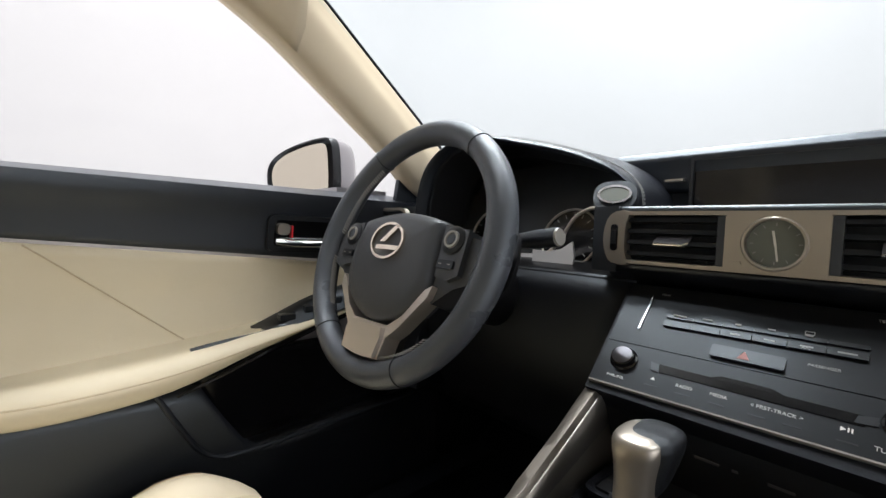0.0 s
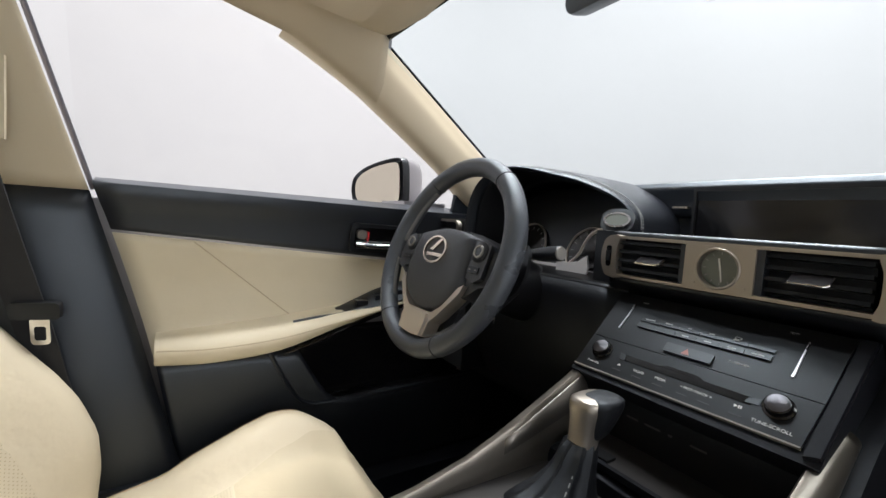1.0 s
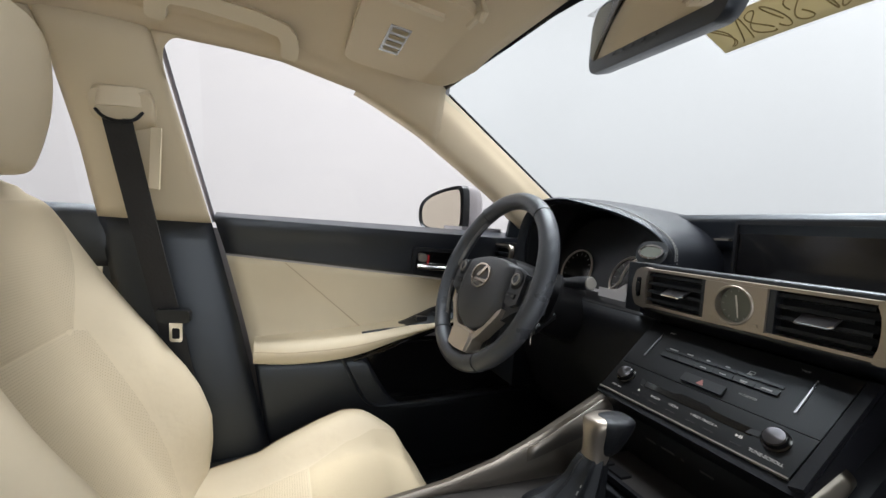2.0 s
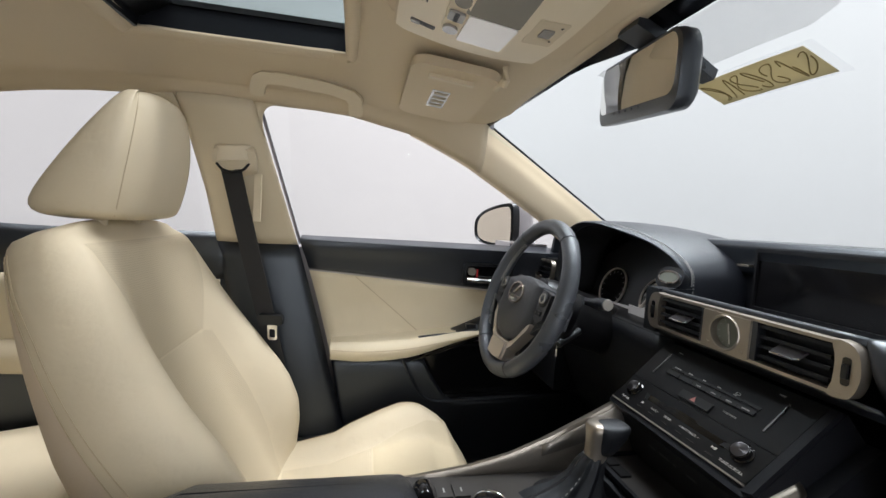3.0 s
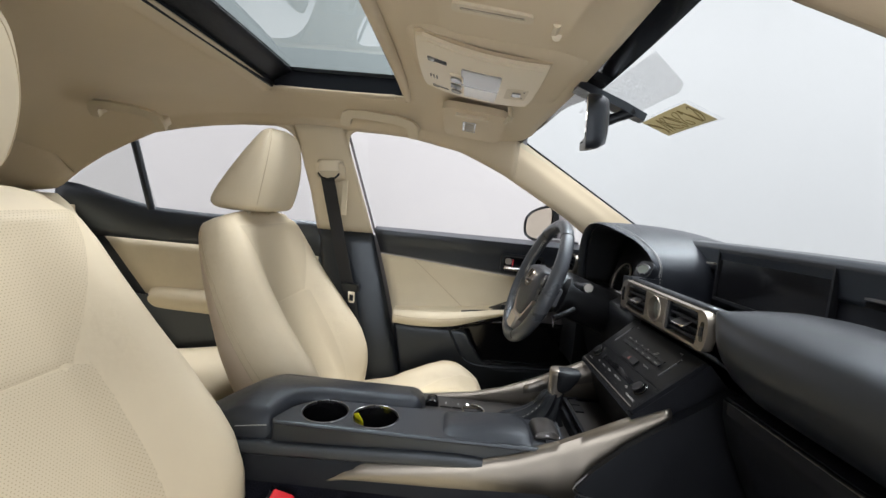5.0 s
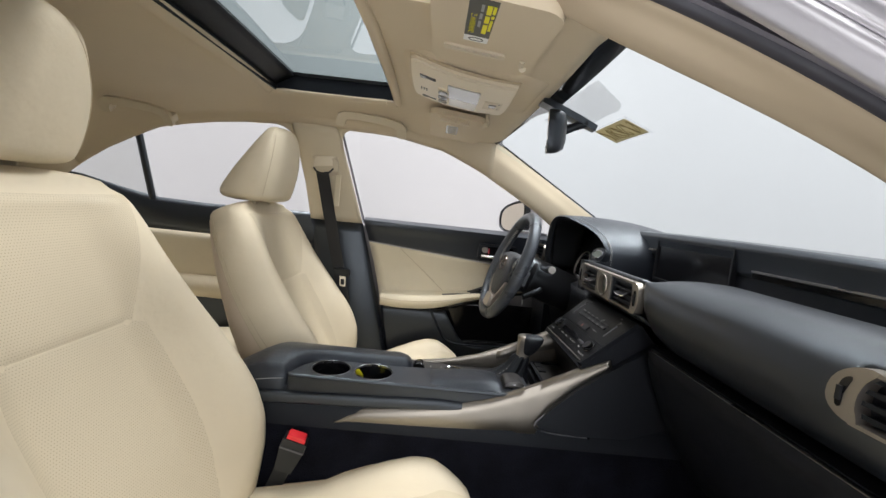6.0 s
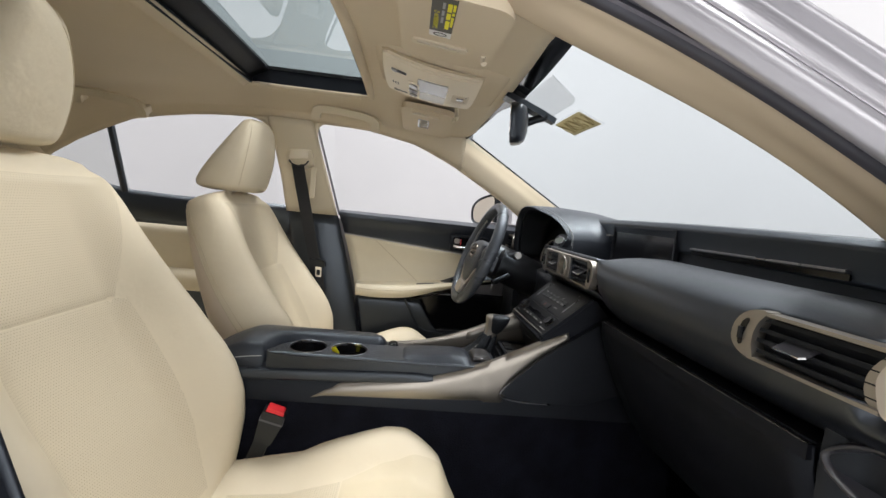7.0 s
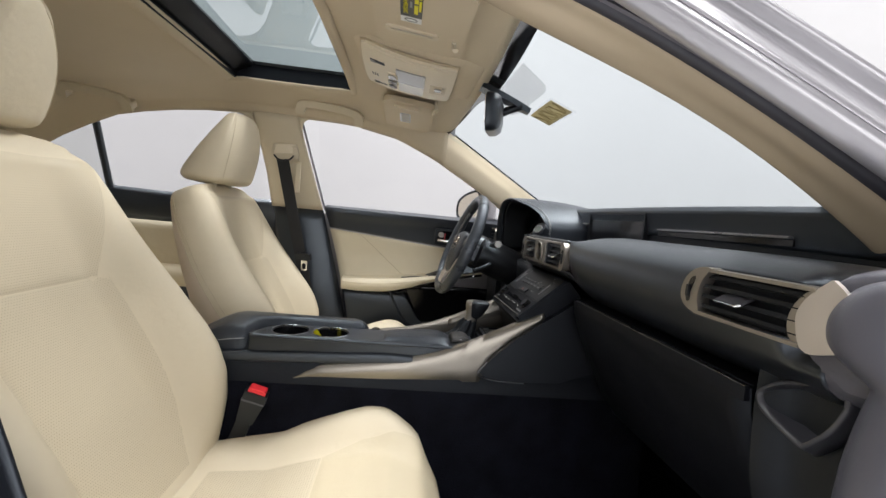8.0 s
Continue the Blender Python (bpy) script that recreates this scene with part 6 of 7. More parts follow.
lid = part("armrest", armrest_lid(), m_blackleather, console, "padded dark armrest lid", sharp=60)
seam_line([(0.1275, -0.560, 0.668), (0.1280, -0.530, 0.673), (0.1265, -0.506, 0.675)], lid, 0.0007, m_greyprint, "stitching")
CUPS = ((0.0835, -0.418), (0.0835, -0.327))
panel_out = [(0.039, -0.275), (0.040, -0.418), (0.051, -0.452), (0.078, -0.478), (0.126, -0.496), (0.130, -0.49), (0.131, 0.01), (0.126, 0.045), (0.104, 0.045), (0.100, 0.008), (0.036, 0.008), (0.036, -0.24)]
cuppanel = part("cup_panel", plate_holes(panel_out, [ellipse(0.041, 0.041, 36, cx, cy) for cx, cy in CUPS], 0.600, 0.688), m_black, console, "dark panel with two cup wells")
part("panel_edge", tube(spline([(0.1275, -0.492, 0.684), (0.130, -0.47, 0.6845), (0.1305, -0.3, 0.6845), (0.1305, -0.1, 0.6845), (0.1305, 0.01, 0.685), (0.126, 0.045, 0.685)], 6), 0.0042, 8), m_black, cuppanel, "rounded dark edge")
part("ledge", loft([[(0.124, y, z - 0.022), (0.137, y, z - 0.022), (0.1395, y, z - 0.016), (0.1385, y, z - 0.004), (0.134, y, z), (0.124, y, z)] for y, z in ((-0.66, 0.640), (-0.52, 0.648), (-0.35, 0.655), (-0.20, 0.662), (-0.135, 0.660))], 2, 4), m_black, console, "stepped dark ledge")
for cx, cy in CUPS:
    cup = part("cup_holder", revolve([(0.041, 0.688), (0.040, 0.64), (0.037, 0.595), (0.0001, 0.594)], pose(cx, cy, 0), 36, False), m_gloss, cuppanel, "deep dark cup well")
    part("cup_ring", revolve([(0.0402, 0.684), (0.0402, 0.6888), (0.0411, 0.6894), (0.0420, 0.6884)], pose(cx, cy, 0), 40, False), m_darkmetal, cuppanel, "satin metal ring")
part("palm_rest", loft([[(x0, y, 0.687), (x0 + 0.004, y, z - 0.003), (x0 + 0.02, y, z), (0.105, y, z - 0.001), (0.122, y, z - 0.008), (0.124, y, 0.687)] for y, z, x0 in ((-0.205, 0.690, 0.044), (-0.19, 0.696, 0.042), (-0.13, 0.702, 0.042), (-0.075, 0.703, 0.044), (-0.055, 0.697, 0.05), (-0.05, 0.689, 0.052))], 3, 3), m_blackleather, console, "rounded dark palm rest")
mouse = part("selector", loft([[(0.052, y, 0.688), (0.052, y, z - 0.003), (0.058, y, z), (0.098, y, z), (0.104, y, z - 0.003), (0.104, y, 0.688)] for y, z in ((-0.047, 0.692), (-0.042, 0.701), (-0.02, 0.704), (-0.005, 0.699), (0.0, 0.690))], 2, 2), m_deck, console, "dark selector pad")
part("selector_edge", tube([(0.1035, -0.044, 0.694), (0.1045, -0.025, 0.697), (0.1035, -0.004, 0.694)], 0.0018, 8), m_darkmetal, mouse, "chrome edge")
deck = part("shift_deck", prism([(-0.128, -0.255), (0.036, -0.248), (0.036, 0.03), (0.118, 0.035), (0.118, 0.05), (-0.122, 0.05), (-0.128, 0.04)], pose(0, 0, 0.615), 0.028, 0.003), m_deck, console, "grey satin deck")
dial = part("mode_dial", revolve([(0.0001, 0.022), (0.020, 0.0215), (0.0235, 0.019), (0.025, 0.006), (0.028, 0.005), (0.028, 0.0)], pose(-0.032, -0.146, 0.642), 36), m_gloss, console, "round drive-mode dial")
part("dial_ring", revolve([(0.0215, 0.0212), (0.0225, 0.0218), (0.0238, 0.0205), (0.0238, 0.0195)], pose(-0.032, -0.146, 0.642), 36, False), m_chrome, dial, "chrome ring")
for k in range(2):
    part("deck_button", box(-0.100, -0.070, -0.214 + 0.027 * k, -0.190 + 0.027 * k, 0.6425, 0.646, 0.0015), m_deck, console, "grey square button")
    part("button_print", box(-0.090, -0.080, -0.203 + 0.027 * k, -0.2005 + 0.027 * k, 0.6462, 0.6465, 0), m_greyprint, console)
part("thumb_roller", revolve([(0.0001, -0.016), (0.013, -0.016), (0.0145, -0.014), (0.0145, 0.014), (0.013, 0.016), (0.0001, 0.016)], pose(-0.085, -0.232, 0.643, 0, 90, 0), 28), m_gloss, console, "dark ribbed roller")
for k in range(3):
    part("gate_print", box(-0.022 + 0.016 * k, -0.014 + 0.016 * k, -0.075, -0.069, 0.6431, 0.6436, 0), m_greyprint, console)
TRIM_TOP = [(-0.392, 0.600), (-0.365, 0.620), (-0.340, 0.630), (-0.24, 0.642), (-0.148, 0.655), (-0.08, 0.673), (-0.01, 0.701), (0.05, 0.730), (0.104, 0.757), (0.156, 0.782)]
TRIM_LOW = [(-0.392, 0.598), (-0.2, 0.602), (-0.06, 0.608), (0.000, 0.6115), (0.024, 0.6125), (0.030, 0.645), (0.085, 0.708), (0.156, 0.766)]
for k in range(2):
    part("deck_switch", box(0.108, 0.128, -0.030 + 0.034 * k, 0.001 + 0.034 * k, 0.686, 0.692, 0.002), m_hardblack, console, "dark square switch")
    part("switch_print", box(0.114, 0.121, -0.016 + 0.034 * k, -0.013 + 0.034 * k, 0.6921, 0.6925, 0), m_greyprint, console, "grey print")
    part("heater_switch", box(-0.105 + 0.030 * k, -0.079 + 0.030 * k, 0.068, 0.086, 0.6635, 0.6755, 0.0015), m_satin, console, "dark square switch")
part("mat_rim", ring_plate(round_rect(0.228, 0.118, 0.012, 4, 0.0, 0.115), round_rect(0.214, 0.104, 0.008, 4, 0.0, 0.115), pose(0, 0, 0.668), 0.008, 0.002), m_hardblack, console, "raised mat rim")
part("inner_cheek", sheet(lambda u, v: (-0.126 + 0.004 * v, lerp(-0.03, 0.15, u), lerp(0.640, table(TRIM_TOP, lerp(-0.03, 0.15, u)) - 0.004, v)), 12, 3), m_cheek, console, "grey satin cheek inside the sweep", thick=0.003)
part("dark_cubby", box(-0.11, 0.11, 0.06, 0.17, 0.668, 0.672, 0.002), m_deck, console, "dark rubber mat")
def side_trim(s):
    """A swept metal strip: broad and rounded along the tunnel, narrowing as it climbs to the panel."""
    rows = []
    for k in range(61):
        y = lerp(-0.392, 0.156, k / 60)
        a, b = table(TRIM_LOW, y), table(TRIM_TOP, y)
        row = [Vector((s * 0.128, y, a))]
        for j in range(9):
            v = j / 8
            row.append(Vector((s * (0.1335 + 0.0095 * math.sin(math.pi * min(1.0, 0.16 + 0.84 * v)) ** 0.7 + (0.0015 if y > -0.02 else 0.0)), y, lerp(a, b, v))))
        row.append(Vector((s * 0.126, y, b + 0.001)))
        row.append(Vector((s * 0.1235, y, b - 0.004)))
        row.append(Vector((s * 0.1225, y, min(b - 0.006, 0.640))))
        rows.append(row)
    return grid(rows)


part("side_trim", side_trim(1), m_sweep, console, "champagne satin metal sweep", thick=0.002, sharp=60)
# Paler metal than the passenger's sweep: a brighter reflection put into the colour.
part("side_trim", side_trim(-1), m_silver, console, "champagne satin metal sweep", thick=0.002, sharp=60)


def knee_pad(s):
    m = axes((s * 0.132, 0, 0), (0, s, 0), (0, 0, 1))
    return prism([(s * y, z) for y, z in ((0.016, 0.640), (0.04, 0.672), (0.09, 0.719), (0.16, 0.770), (0.24, 0.825), (0.30, 0.80), (0.30, 0.66), (0.20, 0.625), (0.10, 0.6225), (0.03, 0.630))][::s], m, 0.024 if s > 0 else 0.016, 0.011, 5)


knee = part("knee_pad", knee_pad(1), m_lower, console, "padded dark knee panel")
part("knee_edge", tube(spline([(0.1495, 0.150, 0.757), (0.1495, 0.086, 0.709), (0.1495, 0.036, 0.664), (0.1495, 0.0150, 0.639), (0.1495, 0.022, 0.6275), (0.1495, 0.06, 0.6205), (0.1495, 0.13, 0.6185)], 4), 0.0016, 6), m_darkmetal, knee, "thin bright metal edge")
part("knee_pad", knee_pad(-1), m_black, console, "dark knee panel")
tunnel = part("tunnel_side", loft([[(0.10, y, 0.23), (0.165, y, 0.23), (0.150, y, 0.5), (0.140, y, 0.622), (0.10, y, 0.63)] for y in (-0.7, -0.3, 0.1, 0.35)], 2, 2), m_hardblack, console, "black plastic tunnel side")
part("tunnel_carpet", loft([[(0.12, y, 0.23), (0.180, y, 0.23), (0.170, y, 0.38), (0.158, y, 0.50), (0.1515, y, 0.575), (0.12, y, 0.58)] for y in (-0.72, -0.3, 0.1, 0.42)], 2, 2), m_carpet, console, "black carpeted tunnel side")

# gear lever
lever = thing("gear_lever", "automatic gear lever with satin metal and dark leather knob", "gear lever")


def boot():
    secs = []
    for k, (z, w, d, y) in enumerate(((0.642, 0.044, 0.066, -0.026), (0.652, 0.038, 0.056, -0.020), (0.666, 0.028, 0.038, -0.005), (0.684, 0.021, 0.027, 0.008), (0.703, 0.018, 0.022, 0.015), (0.712, 0.015, 0.018, 0.020))):
        secs.append([(-0.050 + w * math.cos(a) * (1 + 0.10 * (-1) ** j), y + d * math.sin(a) * (1 + 0.10 * (-1) ** j), z) for j, a in enumerate([2 * math.pi * i / 18 for i in range(18)])])
    return loft(secs, 3, 3)


bt = part("boot", boot(), m_boot, lever, "gathered black leather boot")
BOOT_SEAM = spline([(-0.020, -0.064, 0.655), (-0.026, -0.036, 0.667), (-0.034, -0.012, 0.684), (-0.038, 0.002, 0.703)], 6)
for k in range(0, len(BOOT_SEAM) - 1, 2):
    seam_line([BOOT_SEAM[k], BOOT_SEAM[k + 1]], bt, 0.0007, m_greyprint, "stitch")


def knob(zs, shift=0.0, sx_=0.0):
    secs = []
    for z, w, d, y in zs:
        secs.append([(-0.050 + sx_ + w * math.copysign(abs(math.cos(a)) ** 0.7, math.cos(a)), y + shift + d * math.copysign(abs(math.sin(a)) ** 0.7, math.sin(a)), z) for a in [2 * math.pi * i / 16 for i in range(16)]])
    return loft(secs, 2, 3)


part("neck", knob(((0.706, 0.015, 0.015, 0.020), (0.720, 0.015, 0.016, 0.023), (0.738, 0.017, 0.021, 0.028), (0.752, 0.020, 0.026, 0.032), (0.760, 0.019, 0.026, 0.034), (0.763, 0.012, 0.018, 0.034))), m_silver, lever, "champagne satin metal")
part("grip", knob(((0.712, 0.005, 0.007, 0.029), (0.722, 0.0125, 0.0150, 0.033), (0.742, 0.0185, 0.022, 0.039), (0.755, 0.0205, 0.026, 0.041), (0.761, 0.0185, 0.024, 0.042), (0.764, 0.012, 0.017, 0.042)), 0.0, 0.0055), m_boot, lever, "dark leather grip")

tag = thing("paper_tag", "bright yellow paper tag standing in a cup holder", "paper tag")
part("tag_sheet", prism([(-0.008, -0.03), (0.010, -0.03), (0.012, 0.0), (0.002, 0.012), (-0.010, 0.004)], axes((0.085, -0.358, 0.683), (0.55, 0.8, 0), (0.05, -0.35, 0.9)), 0.0006, 0), m_yellow, tag)
part("tag_print", prism(round_rect(0.010, 0.0015, 0.0003, cy=-0.006), axes((0.085, -0.358, 0.683), (0.55, 0.8, 0), (0.05, -0.35, 0.9)) @ pose(0, 0, 0.0007), 0.0002, 0), m_ink, tag)

# ---- belts ----
def strap(points, width, side, r=0.0012):
    rows = []
    p = spline(points, 6)
    for i, q in enumerate(p):
        w = Vector(side).normalized() * width / 2
        d = (p[min(i + 1, len(p) - 1)] - p[max(i - 1, 0)]).normalized()
        n = d.cross(w).normalized() * r
        rows.append([q - w - n, q + w - n, q + w + n, q - w + n])
    return grid(rows, True, True)


belt = thing("seat_belt", "black seat belt hanging from a beige pillar guide", "seat belt")
part("webbing", strap([(-0.530, -0.638, 1.135), (-0.548, -0.622, 1.05), (-0.575, -0.592, 0.90), (-0.600, -0.560, 0.75), (-0.615, -0.53, 0.60), (-0.622, -0.50, 0.45)], 0.047, (0.25, 1, 0.05)), m_webbing, belt, "black webbing")
guide = part("guide_cover", loft([[(x, -0.678, z0), (x + 0.004, -0.672, z1), (x + 0.006, -0.63, z1 + 0.004), (x + 0.004, -0.592, z1), (x, -0.586, z0), (x, -0.60, z0 - 0.012), (x + 0.002, -0.635, z0 - 0.02), (x, -0.67, z0 - 0.01)] for x, z0, z1 in ((-0.570, 1.140, 1.20), (-0.552, 1.142, 1.196), (-0.535, 1.148, 1.188), (-0.527, 1.156, 1.178))], 3, 3), m_beige, belt, "beige guide cover")
part("guide_slot", tube(spline([(-0.528, -0.668, 1.146), (-0.522, -0.655, 1.134), (-0.520, -0.635, 1.129), (-0.522, -0.612, 1.134), (-0.528, -0.600, 1.150)], 4), 0.0030, 8), m_satin, guide, "dark belt loop")
part("guide_cap", loft([[(-0.548, -0.672, z), (-0.524, -0.666, z + 0.002), (-0.517, -0.635, z + 0.004), (-0.524, -0.602, z + 0.008), (-0.548, -0.594, z + 0.008)] for z in (1.150, 1.158, 1.172, 1.182)], 3, 3), m_beige_light, guide, "pale folded loop cover")
part("height_track", box(-0.548, -0.540, -0.622, -0.606, 1.02, 1.13, 0.003), m_beige, guide, "beige height track").matrix_basis = pose(-0.004, 0.03, 0)
part("tongue", ring_plate(round_rect(0.024, 0.048, 0.006), round_rect(0.014, 0.022, 0.003, cy=-0.006), axes((-0.589, -0.548, 0.748), (0.2, 1, 0), (0.1, -0.15, 1)), 0.004, 0.001), m_chrome, belt, "chrome tongue")
part("tongue_grip", prism(round_rect(0.060, 0.026, 0.006, cy=0.03), axes((-0.590, -0.552, 0.748), (0.2, 1, 0), (0.1, -0.15, 1)) @ pose(0, 0, -0.004), 0.012, 0.003), m_satin, belt, "black tongue grip")
buckle = thing("belt_buckle", "black seat belt buckle with a red release button", "belt buckle")
bk = axes((0.176, -0.464, 0.550), (-0.1, 1, -0.33), (0.05, 0.34, 1))
part("housing", prism([(-0.017, -0.036), (0.017, -0.036), (0.023, 0.010), (0.023, 0.032), (-0.023, 0.032), (-0.023, 0.010)], bk @ pose(0, 0, -0.012), 0.026, 0.0075, 4), m_satin, buckle, "black plastic housing")
part("release", prism(round_rect(0.036, 0.016, 0.005, cy=0.031), bk @ pose(0, 0.002, -0.009), 0.021, 0.007, 4), m_red, buckle, "red release button")
part("collar", prism(round_rect(0.048, 0.004, 0.0018, cy=0.0125), bk @ pose(0, 0, -0.0128), 0.0276, 0.0012), m_endgrey, buckle, "grey moulded line")
part("stalk", strap([(0.172, -0.474, 0.525), (0.166, -0.502, 0.45), (0.16, -0.535, 0.36)], 0.032, (0, 1, 0), 0.006), m_satin, buckle, "black stalk")

# ---- overhead ----
def mound(x0, x1, y0, y1, ztop, zbot, r):
    rows = []
    out = round_rect(x1 - x0, y1 - y0, r, 6, (x0 + x1) / 2, (y0 + y1) / 2)
    cx, cy = (x0 + x1) / 2, (y0 + y1) / 2
    for k, h in ((1.0, 0.0), (0.97, 0.35), (0.90, 0.8), (0.82, 1.0), (0.70, 1.0), (0.56, 1.0), (0.42, 1.0), (0.28, 1.0), (0.14, 1.0)):
        rows.append([Vector((cx + (x - cx) * k, cy + (y - cy) * k, lerp(ztop, zbot, h))) for x, y in out])
    rows.append([Vector((cx, cy, zbot))] * len(out))
    return grid(rows, True, False)


over = thing("overhead_console", "beige overhead console with map lights and switches", "overhead console")
om = axes((-0.010, -0.195, 1.317), (1, 0, 0), (0, -1, 0.14))  # looking up at it: Y to the rear


def curved(bm):
    """The panel bows up towards its sides and hangs lowest at its middle."""
    for v in bm.verts:
        v.co.z += 0.6 * v.co.x ** 2 - 0.014 * max(0.0, 1 - ((v.co.y + 0.195) / 0.13) ** 2)
    return bm


def fine(bm, steps=2):
    """Cuts a thin plate's broad faces, so that it can be bent."""
    bmesh.ops.triangulate(bm, faces=bm.faces[:])
    for k in range(steps):
        bmesh.ops.subdivide_edges(bm, edges=[e for e in bm.edges if e.calc_length() > 0.02], cuts=1, use_grid_fill=True)
        bmesh.ops.triangulate(bm, faces=bm.faces[:])
    return bm


def housing():
    bm = mound(-0.172, 0.172, -0.345, -0.02, 1.350, 1.3195, 0.05)
    for v in bm.verts:
        v.co.z -= 0.14 * (v.co.y + 0.195)
    return curved(bm)


part("housing", housing(), m_headliner, over, "beige cloth housing", sharp=70)


OP = [(x * 1.17, y) for x, y in [(-0.108, -0.104), (-0.06, -0.104), (0, -0.104), (0.06, -0.104), (0.108, -0.104), (0.112, -0.04), (0.116, 0.04), (0.120, 0.100), (0.112, 0.112), (0.06, 0.114), (0.0, 0.114), (-0.06, 0.114), (-0.112, 0.112), (-0.120, 0.100), (-0.116, 0.04), (-0.112, -0.04)]]
# Slightly larger tan plate whose colour paints the shadow round the panel.
part("panel_gap_shade", curved(fine(prism([(x * 1.03, y * 1.03) for x, y in OP], om @ pose(0, 0, -0.0035), 0.004, 0.001))), m_seam, over, "tan plate painting a shadow gap round the panel")
op = part("panel", curved(fine(prism(OP, om @ pose(0, 0, -0.001), 0.007, 0.003))), m_beige_light, over, "pale plastic panel")
part("panel_inset", curved(fine(prism([(x * 0.93, y * 0.93) for x, y in OP], om @ pose(0, 0, 0.005), 0.0022, 0.0008))), m_beige_light, over, "pale plastic inset")
for s in (-1, 1):
    sl = part("slot", curved(prism(round_rect(0.013, 0.034, 0.003, cx=s * 0.078, cy=0.078), om @ pose(0, 0, 0.0070), 0.0008, 0)), m_hardblack, op, "dark slot")
    part("slot_tab", curved(prism(round_rect(0.010, 0.012, 0.002, cx=s * 0.078, cy=0.088), om @ pose(0, 0, 0.0076), 0.002, 0.0005)), m_greylens, sl, "grey slider")
part("lens", curved(prism(round_rect(0.078, 0.070, 0.004, cx=0.039, cy=0.0), om @ pose(0, 0, 0.0062), 0.003, 0.001)), m_greylens, op, "smoked map light lens")
part("lens", curved(prism(round_rect(0.082, 0.064, 0.004, cx=-0.043, cy=-0.003), om @ pose(0, 0, 0.0062), 0.003, 0.001)), m_frosted, op, "clear map light lens")
part("switch_field", curved(prism(round_rect(0.112, 0.026, 0.008, cx=-0.010, cy=0.044), om @ pose(0, 0, 0.0064), 0.0036, 0.001)), m_beige_light, op, "raised switch field")
for px in (0.028, -0.050):
    part("round_switch", curved(prism(ellipse(0.0125, 0.010, 20, px, 0.044), om @ pose(0, 0, 0.0095), 0.0035, 0.001)), m_greylens, op, "round grey switch")
part("square_switch", curved(prism(round_rect(0.022, 0.020, 0.002, cx=-0.011, cy=0.044), om @ pose(0, 0, 0.0095), 0.003, 0.001)), m_greylens, op, "square grey switch")
part("square_slot", curved(prism(round_rect(0.022, 0.006, 0.001, cx=-0.011, cy=0.044), om @ pose(0, 0, 0.0123), 0.0006, 0)), m_hardblack, op, "dark recess")
for k in range(3):
    part("speaker_slit", curved(prism(round_rect(0.018, 0.0022, 0.001, cx=-0.004, cy=0.082 + 0.006 * k), om @ pose(0, 0, 0.0070), 0.001, 0)), m_hardblack, op)
well = part("remote_well", curved(prism(round_rect(0.066, 0.040, 0.003, cy=-0.069), om @ pose(0, 0, 0.0066), 0.0012, 0.0005)), m_beige, op, "recessed button field")
part("remote_button", curved(prism(round_rect(0.020, 0.016, 0.002, cx=0.004, cy=-0.069), om @ pose(0, 0, 0.0075), 0.002, 0.0005)), m_greylens, well, "grey button")
for px in (-0.016, 0.022):
    part("indicator", curved(prism(ellipse(0.0016, 0.0016, 10, px, -0.082), om @ pose(0, 0, 0.0076), 0.0006, 0)), m_hardblack, well)


def visor(s, label):
    v = thing("sun_visor", label, "sun visor", group="sun visors")
    m = axes((-0.325 if s < 0 else 0.350, -0.196 if s < 0 else -0.182, 1.296), (s, 0, -0.06), (0, -1, 0.10))  # seen from below
    w, h = 0.270, 0.156
    out = round_rect(w, h, 0.03, 6)
    flip = -1 if (m.to_3x3().col[2].z > 0) else 1
    body = prism(out, m @ pose(0, 0, -0.008), 0.016, 0.006, 3)
    part("body", body, m_headliner, v, "beige cloth-covered board")
    face = 0.0085 * flip
    return v, m, face


